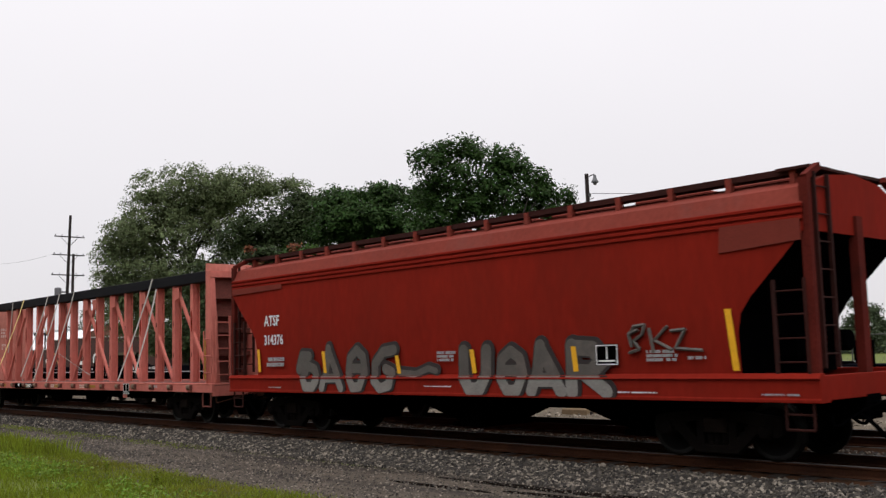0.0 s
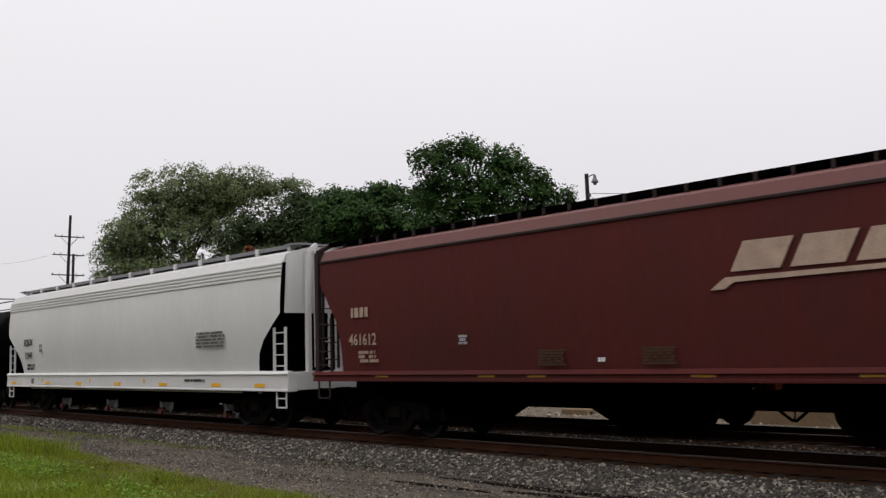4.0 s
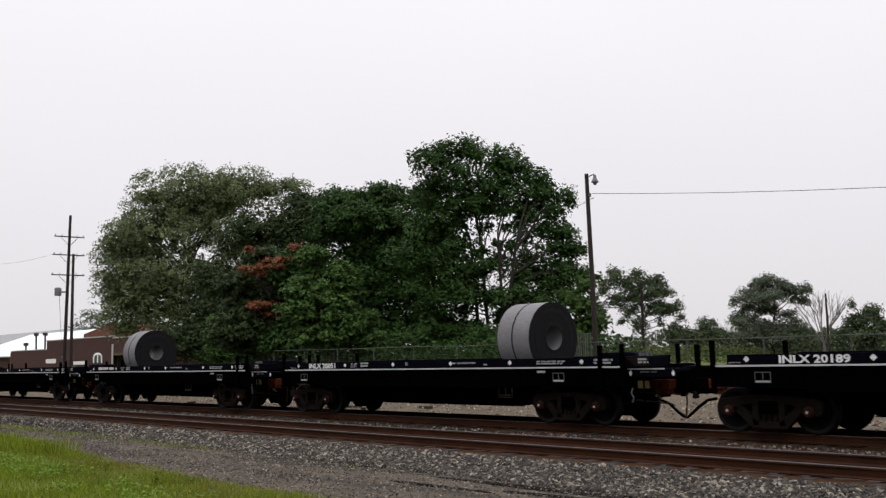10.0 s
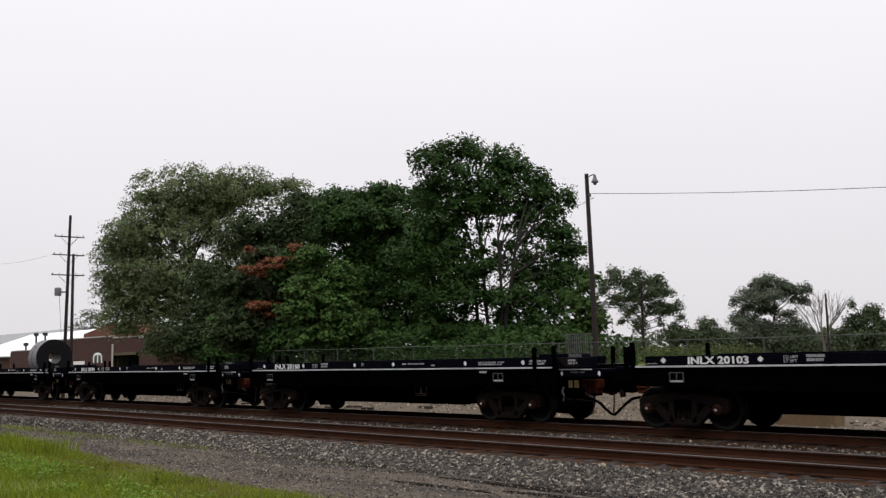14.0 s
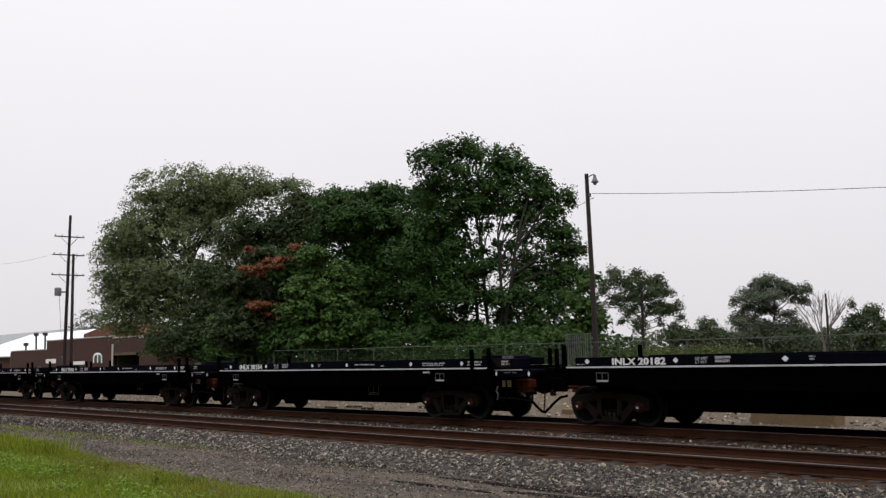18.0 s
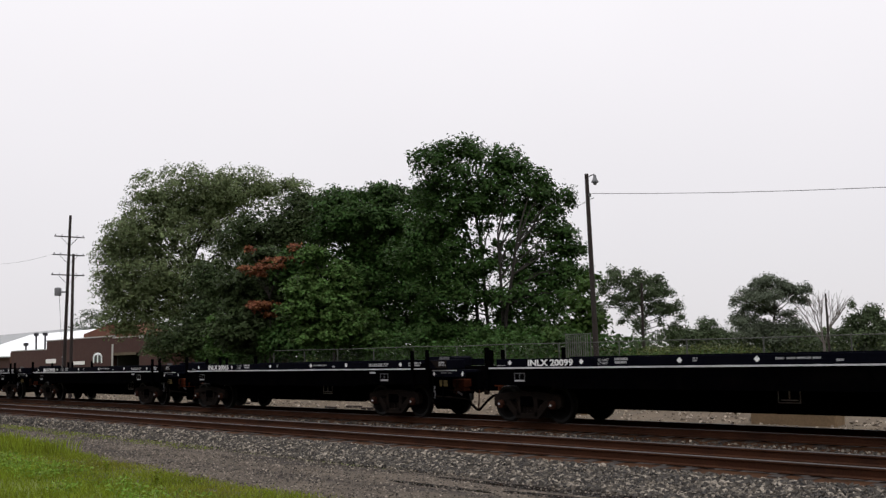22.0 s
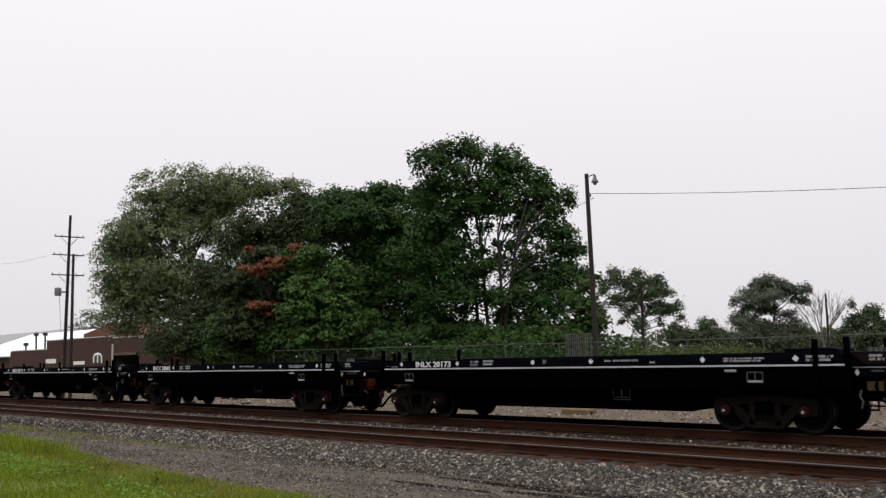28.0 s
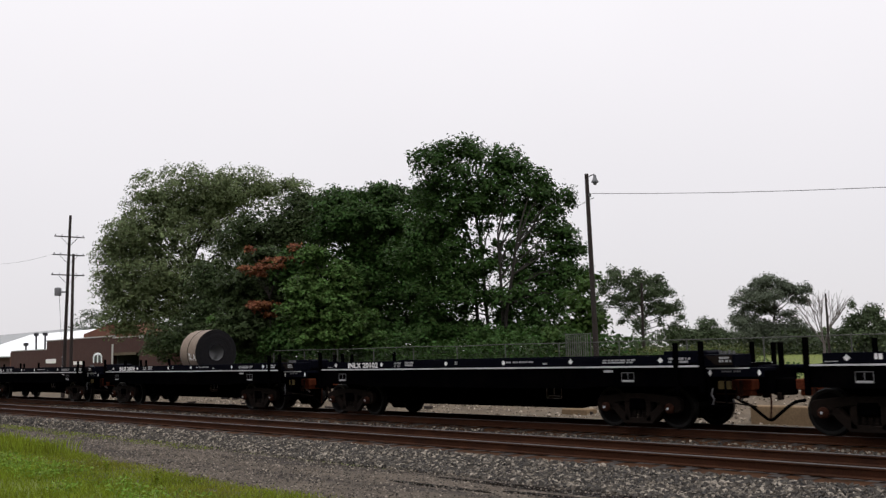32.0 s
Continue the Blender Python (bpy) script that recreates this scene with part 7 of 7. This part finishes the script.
part("parapet_coping", cop, M_CONCRETE, works)
part("flat_roof", Mesh().box(-142.8, -96.4, 0.4, 16, 3.2, 3.4), M_GREY_ROOF, works)
hip = Mesh().prism([(-130.2, 4.7), (-130.2, 5.62), (-123.2, 6.5), (-117.6, 6.5), (-112.0, 5.1), (-112.0, 4.7)], 5.0, 9.0)
part("hipped_tile_roof", hip, M_TILE, works, "rust-brown hipped roof above the parapet")
part("roof_ridge_cap", Mesh().box(-122.8, -117.8, 4.9, 9.1, 6.5, 6.75), M_BRICK, works)
part("loading_bay", Mesh().box(-109.3, -103.4, 3.0, 3.2, zg, 2.8).box(-109.3, -109.1, 0.4, 3.0, zg, 2.8).box(-103.6, -103.4, 0.4, 3.0, zg, 2.8), M_INSIDE, works)
part("bay_post", Mesh().box(-109.75, -109.35, -0.06, 0.0, zg, 3.85), M_CONCRETE, works, "pale downpipe post")
for x in (-124.0,):
    w = part("window", Mesh().box(x - 0.6, x + 0.6, -0.03, 0.0, 1.4, 2.6), M_GLASS_DARK, works)
    part("window_frame", Mesh().box(x - 0.66, x + 0.66, -0.05, -0.03, 2.58, 2.66).box(x - 0.66, x + 0.66, -0.05, -0.03, 1.34, 1.42).box(x - 0.03, x + 0.03, -0.05, -0.03, 1.42, 2.58), M_CONCRETE, w)
part("white_sign", Mesh().box(-129.9, -126.5, -0.08, -0.05, 1.85, 2.40), M_PLACARD, works)
part("white_sign", Mesh().box(-120.8, -117.4, -0.08, -0.05, 1.6, 2.0), M_PLACARD, works)
for x, zt in ((-142.0, 5.8), (-138.6, 5.75), (-146.0, 4.5)):
    part("roof_vent", Mesh().rod((x, 3.0, 3.3), (x, 3.0, zt), 0.13).lathe([(zt - 0.05, 0.0), (zt - 0.05, 0.34), (zt + 0.35, 0.34), (zt + 0.42, 0.0)], 10, "z", (x, 3.0, 0)), M_DARKMETAL, works)
shed = thing("metal_shed", "shed with a white sheet-metal gable roof behind the brick works", "building", at=(0, 54, 0))
part("wall", Mesh().box(-186, -140, 0.4, 23.6, zg, 3.4), M_BRICK, shed)
part("roof", Mesh().prism([(-0.4, 3.25), (12, 7.25), (24.4, 3.25), (24.4, 3.05), (12, 7.05), (-0.4, 3.05)], -186.4, -139.6, "x"), M_WHITE_METAL, shed)
store = thing("grey_roofed_store", "low store with a grey sheet roof beyond the white shed", "building", at=(0, 84, 0))
part("wall", Mesh().box(-290, -226, 0, 20, zg, 7.2), M_BRICK, store)
part("roof", Mesh().prism([(-0.6, 7.1), (10, 10.2), (20.6, 7.1), (20.6, 6.9), (10, 9.9), (-0.6, 6.9)], -291, -225, "x"), M_GREY_ROOF, store)
part("brick_lean_to", Mesh().box(-146.5, -143.2, 1.0, 6.0, zg, 3.5), M_TILE, works, bevel=0.03)
aw = part("window", Mesh().box(-114.7, -112.5, -0.03, 0.0, 1.85, 2.55), M_GLASS_DARK, works)
arch = Mesh()
for i in range(8):
    t0, t1 = math.pi * i / 8, math.pi * (i + 1) / 8
    arch.prism([(-113.6 + 1.25 * math.cos(t0), 2.45 + 0.5 * math.sin(t0)), (-113.6 + 1.25 * math.cos(t1), 2.45 + 0.5 * math.sin(t1)), (-113.6 + 0.98 * math.cos(t1), 2.42 + 0.30 * math.sin(t1)), (-113.6 + 0.98 * math.cos(t0), 2.42 + 0.30 * math.sin(t0))], -0.09, -0.03)
arch.box(-114.85, -114.6, -0.09, -0.03, 1.75, 2.46).box(-112.6, -112.35, -0.09, -0.03, 1.75, 2.46).box(-113.7, -113.5, -0.09, -0.03, 1.75, 2.7)
part("window_frame", arch, M_WHITE_METAL, aw, "white arched frame")
part("bay_lintel", Mesh().box(-109.3, -103.4, -0.06, 0.0, 2.55, 2.85), M_DIRT, works, "tan lintel board")

for x0, x1, y0, h in ((-14.4, -12.0, 24.2, 0.52), (-21.5, -20.4, 24.6, 0.22)):
    z = ground_z(y0)
    part("block", Mesh().box(x0, x1, y0, y0 + 0.5, z - 0.1, z + h), M_BLOCK, tagged(new("concrete_block"), "low tan concrete block on the dirt", "block"), bevel=0.03)
rd = random.Random(12)
for i in range(16):
    x, y = -46 + 36 * rd.random(), 22.6 + 3.5 * rd.random()
    z = ground_z(y)
    deb = tagged(new("scrap_timber"), "dark piece of scrap timber lying on the dirt", "debris", "trackside scrap")
    part("timber", Mesh().bar((x, y, z + 0.06), (x + 0.3 + 0.9 * rd.random(), y + 0.5 * rd.random() - 0.25, z + 0.07), 0.12, 0.1), M_TIE, deb, bevel=0.01)

# ---- verge grass ----
def blades(name, label, n, x0, x1, edge, depth, h, w, material, seed):
    """Upright grass blades in drifts; edge(x) is the outer edge of the verge."""
    r = np.random.RandomState(seed)
    me = Mesh()
    for _ in range(n):
        x = x0 + (x1 - x0) * r.rand()
        y = edge(x) + 0.16 * r.normal() - depth * r.rand() ** 1.3
        t = noise.noise((x * 0.5, y * 0.5, seed))
        hh = h * (0.45 + 0.5 * r.rand() + 0.55 * t)
        if hh < 0.03:
            continue
        a = r.rand() * 6.283
        lx, ly = (r.rand(2) - 0.5) * hh * 1.1
        z = ground_z(y) - 0.01
        c, s = math.cos(a) * w, math.sin(a) * w
        o = len(me.v)
        me.v += [(x - c, y - s, z), (x + c, y + s, z), (x + c * 0.7 + lx * 0.4, y + s * 0.7 + ly * 0.4, z + hh * 0.6), (x - c * 0.7 + lx * 0.4, y - s * 0.7 + ly * 0.4, z + hh * 0.6), (x + lx, y + ly, z + hh)]
        me.f += [(o, o + 1, o + 2, o + 3), (o + 3, o + 2, o + 4)]
    return tagged(part(name, leaf_data(me, name, material), None), label, "grass", kind="stuff")


def verge(x):
    return 8.85 + 0.085 * max(0, -16 - x) + 0.25 * noise.noise((x * 0.35, 4.0, 0)) + 0.1 * noise.noise((x * 1.3, 1.0, 0))


blades("grass", "bright wet grass verge beside the gravel", 80000, -46, -7, verge, 3.4, 0.15, 0.007, L_GRASS, 41)
blades("grass", "short yellowish grass along the edge of the gravel", 30000, -44, -7, lambda x: verge(x) + 0.1, 1.2, 0.11, 0.006, L_EDGE, 46)
blades("grass", "taller tufts at the foot of the verge", 1400, -36, -24, lambda x: verge(x) + 0.1, 1.2, 0.42, 0.012, L_GRASS, 45)
blades("grass", "thin line of grass in the gravel", 3500, -44, -22, lambda x: 12.55 + 0.2 * noise.noise((x * 0.4, 1.0, 2.0)), 0.7, 0.10, 0.008, L_GRASS, 42)
rwd = np.random.RandomState(43)
wp = []
for i in range(150):
    k = rwd.rand()
    x = -33.0 + 19.0 * k
    y = verge(x) - 1.0 - 1.3 * rwd.rand() ** 0.8
    if noise.noise((x * 0.45, y * 0.6, 7.0)) < -0.12:
        continue
    hw = 0.08 + 0.22 * rwd.rand() ** 2
    for _ in range(30):
        wp.append((x + rwd.normal() * 0.13, y + rwd.normal() * 0.13, ground_z(y) + 0.04 + hw * rwd.rand()))
tagged(part("weeds", leaf_data(leaves(np.array(wp), 0.05, 44, 0.5, 1.3), "weeds", L_WEED), None), "broad-leaved weeds in the grass verge", "plants", kind="stuff")
for x, y, h in ((-18.5, 8.0, 0.42), (-24.6, 8.9, 0.36), (-31.5, 10.1, 0.5), (-16.6, 8.1, 0.26)):
    z = ground_z(y)
    tall = tagged(new("tall_weed"), "single tall dark green weed standing in the verge", "weed", "verge weeds")
    part("stem", Mesh().rod((x, y, z - 0.02), (x + 0.02, y, z + h), 0.010, 0.005, 5), L_WEED, tall)
    spots = np.array([(x + rwd.normal() * 0.035, y + rwd.normal() * 0.035, z + h * (0.25 + 0.8 * rwd.rand())) for _ in range(46)])
    part("foliage", leaf_data(leaves(spots, 0.04, 61, 0.7, 1.8), "foliage", L_GRASS), None, tall)

# rain puddles in the wheel rut beside the ballast
M_PUDDLE = mat("shallow_muddy_water", (0.012, 0.010, 0.0085), 0.12, vary=0.3, scale=2.0, spec=0.5, bump=0.06, bump_scale=9)
for px, py, lx, ly in ((-10.6, 11.85, 2.6, 0.16), (-9.4, 11.35, 1.7, 0.12), (-12.4, 11.05, 1.3, 0.10), (-8.0, 12.0, 1.5, 0.14)):
    ring = []
    for i in range(28):
        t = 2 * math.pi * i / 28
        k = 1 + 0.35 * noise.noise((math.cos(t) * 1.6 + px, math.sin(t) * 1.6, py))
        ring.append((px + lx * k * math.cos(t), py + ly * k * math.sin(t)))
    setting("puddle", Mesh().prism(ring, -0.45, -0.387, "z"), M_PUDDLE, label="shallow muddy rain puddle in the gravel", category="water")

# ---- crushed stone, sleepers ----
def stones(name, label, n, x0, x1, y0, y1, zf, s0, s1, material, seed, edge=None):
    r = np.random.RandomState(seed)
    me = Mesh()
    cube = np.array([(x, y, z) for x in (-1, 1) for y in (-1, 1) for z in (-1, 1)], float)
    fs = [(0, 1, 3, 2), (4, 6, 7, 5), (0, 4, 5, 1), (2, 3, 7, 6), (0, 2, 6, 4), (1, 5, 7, 3)]
    px = x1 - (x1 - x0) * r.rand(n) ** 1.12
    py = y0 + (y1 - y0) * r.rand(n)
    for i in range(n):
        if edge and py[i] < edge(px[i]) + 0.12 * r.normal():
            continue
        k = s0 + (s1 - s0) * r.rand() ** 1.5
        q, _ = np.linalg.qr(r.normal(size=(3, 3)))
        c = (cube * (0.55 + 0.5 * r.rand(8, 3)) * k * np.array([1, 0.85, 0.75])) @ q
        p = c + np.array([px[i], py[i], zf(px[i], py[i]) + k * 0.35])
        o = len(me.v)
        me.v += [tuple(q) for q in p]
        me.f += [tuple(k + o for k in f) for f in fs]
    d = leaf_data(me, name, material)
    return tagged(part(name, d, None), label, "stones", kind="stuff")


def stone_mat(name, base, dark, tint):
    m = bpy.data.materials.new(name)
    m.use_nodes = True
    n, l = m.node_tree.nodes, m.node_tree.links
    b = n["Principled BSDF"]
    g_ = n.new("ShaderNodeNewGeometry")
    r_ = n.new("ShaderNodeValToRGB")
    r_.color_ramp.elements[0].color = (*dark, 1)
    r_.color_ramp.elements[1].color = (*base, 1)
    for at_, k_ in ((0.35, 0.55), (0.72, 1.25)):
        q_ = r_.color_ramp.elements.new(at_)
        q_.color = (tint[0] * k_, tint[1] * k_, tint[2] * k_, 1)
    tc_ = n.new("ShaderNodeTexCoord")
    no_ = n.new("ShaderNodeTexNoise")
    no_.inputs["Scale"].default_value = 60
    l.new(tc_.outputs["Object"], no_.inputs["Vector"])
    l.new(g_.outputs["Random Per Island"], r_.inputs[0])
    bp_ = n.new("ShaderNodeBump")
    bp_.inputs["Strength"].default_value, bp_.inputs["Distance"].default_value = 0.4, 0.01
    l.new(no_.outputs["Fac"], bp_.inputs["Height"])
    l.new(bp_.outputs[0], b.inputs["Normal"])
    l.new(r_.outputs[0], b.inputs["Base Color"])
    b.inputs["Roughness"].default_value = 0.85
    return m


M_STONE = stone_mat("mixed_crushed_stone", (0.28, 0.245, 0.195), (0.006, 0.005, 0.0045), (0.052, 0.044, 0.034))
M_PEBBLE = stone_mat("wet_gravel_pebbles", (0.25, 0.215, 0.17), (0.016, 0.013, 0.010), (0.076, 0.063, 0.049))
M_RUBBLE = stone_mat("pale_rubble", (0.36, 0.31, 0.25), (0.09, 0.07, 0.05), (0.18, 0.145, 0.105))


def bed_z(x, y):
    for (a, za), (b, zb) in zip(across, across[1:]):
        if a <= y <= b:
            return za + (zb - za) * (y - a) / (b - a)
    return ground_z(y)


def shoulder_z(x, y):
    """The surface of the near ballast shoulder, whose toe wanders."""
    toe = 12.30 + 0.16 * noise.noise((x * 0.5, 12.75, 1.0)) + 0.035 * max(0.0, min(25.0, -10 - x))
    if y >= 13.35:
        return bed_z(x, y)
    return max(ground_z(y) + 0.01, -0.432 + 0.17 * (y - toe) / (13.35 - toe))


stones("ballast_stones", "loose crushed stone on the near ballast shoulder", 56000, -48, -5, 12.1, 13.66, shoulder_z, 0.020, 0.052, M_STONE, 51, lambda x: 12.25 + 0.035 * max(0.0, min(25.0, -10 - x)))
stones("ballast_stones", "crushed stone between the two tracks", 11000, -48, -6, 15.75, 18.2, bed_z, 0.022, 0.044, M_STONE, 52)
stones("ballast_stones", "loose crushed stone at the foot of the near shoulder", 22000, -30, -5, 12.15, 13.0, shoulder_z, 0.018, 0.048, M_STONE, 55, lambda x: 12.25 + 0.035 * max(0.0, min(25.0, -10 - x)))
stones("gravel_pebbles", "loose pebbles on the gravel track", 36000, -44, -6, 8.6, 12.9, lambda x, y: ground_z(y) + 0.016, 0.009, 0.024, M_PEBBLE, 53)
stones("rubble", "pale rubble on the dirt beyond the far track", 6000, -60, -4, 21.8, 29.5, lambda x, y: ground_z(y) + 0.03, 0.02, 0.06, M_RUBBLE, 54)
D_TIE = data_of(Mesh().box(-0.11, 0.11, -1.14, 1.14, -0.34, -0.185), "tie", M_TIE, bevel=0.01)
for yc in (Y_NEAR, Y_FAR):
    ties = tagged(thing("sleeper_row", "row of weathered timber sleepers under the rails", "sleepers", at=(0, yc, 0)), kind="structure")
    for i in range(120):
        part("tie", D_TIE, None, ties, at=(-62 + 0.52 * i, 0.05 * math.sin(i * 2.3), -0.012 + 0.012 * math.sin(i * 1.7)))


# ---- what moves ----
def spin(first_set, speed_of, others):
    """Turn one wheelset and let the others of the train turn with it."""
    n = int(SECONDS * FPS)
    start = speed_of(0.0)
    rows = []
    for i in range(n + 1):
        t = i / FPS
        rows.append((t, Matrix.Rotation((speed_of(t) - start) / R_WHEEL, 4, "Y")))
    walk(first_set, rows)
    act = first_set.animation_data
    for ob in others:
        ob.rotation_mode = "QUATERNION"
        a = ob.animation_data_create()
        a.action = act.action
        a.action_slot = act.action_slot


# a grey bird that leaves the crown of a far tree near the end
M_FEATHER = mat("grey_feathers", (0.09, 0.09, 0.095), 0.8, vary=0.25, scale=9)
bird = thing("bird", "small dark grey bird flying up from a distant tree", "bird", at=(-49.11, 92, 6.42))
part("bird_body", Mesh().lathe([(-0.20, 0.0), (-0.16, 0.03), (-0.05, 0.075), (0.07, 0.07), (0.13, 0.045), (0.18, 0.048), (0.22, 0.02), (0.25, 0.0)], 10, "x", (0, 0, 0)), M_FEATHER, bird, smooth=True)
part("tail", Mesh().prism([(-0.15, -0.03), (-0.15, 0.03), (-0.36, 0.08), (-0.38, 0.0), (-0.36, -0.08)], -0.006, 0.010, "z"), M_FEATHER, bird)
WINGS = []
for s in (-1, 1):
    w = Mesh().prism([(0.10, s * 0.03), (0.13, s * 0.18), (0.05, s * 0.40), (-0.06, s * 0.46), (-0.09, s * 0.26), (-0.11, s * 0.03)], -0.008, 0.008, "z")
    WINGS.append((part("wing", w, M_FEATHER, bird), s))


def motions():
    flight = [(30.1, -47.46, 6.99), (30.4, -45.97, 7.39), (30.6, -45.2, 7.72), (30.8, -44.31, 8.2), (31.0, -43.59, 8.86), (31.2, -42.49, 9.47), (31.4, -41.36, 10.12), (31.6, -40.29, 10.82), (32.0, -38.14, 12.23)]
    walk(bird, [(t, pose(-49.11, 92, 6.42, 0, -12, 8)) for t in (0, 15, 29.7, 29.85)] + [(t, pose(x, 92, z, 0, -22, 8)) for t, x, z in flight])
    for wing, s in WINGS:
        beats = [(29.8 + 0.1 * k, pose(0, 0, 0, s * (12 + 38 * math.sin(k * math.pi / 2 + 0.6)))) for k in range(22)]
        walk(wing, [(0, pose(0, 0, 0, s * -20)), (15, pose(0, 0, 0, s * -20)), (29.7, pose(0, 0, 0, s * -20))] + beats + [(32.0, pose(0, 0, 0, s * 20))])
    steps = [i * 0.5 for i in range(int(SECONDS * 2) + 1)]
    for car in NEAR_TRAIN:
        x0 = car.location.x
        walk(car, [(t, pose(x0 + near_way(t), Y_NEAR, 0)) for t in steps])
    for car in FAR_TRAIN:
        walk(car, [(t, pose(car["start"] + far_way(t), Y_FAR, 0)) for t in steps])
    for load, at in LOADS:
        walk(load, [(t, pose(at + far_way(t), Y_FAR, 0)) for t in steps])
    for train, way in ((NEAR_TRAIN, near_way), (FAR_TRAIN, far_way)):
        sets = [o for car in train for o in car.children if o.name.startswith("wheelset")]
        spin(sets[0], way, sets[1:])


motions()
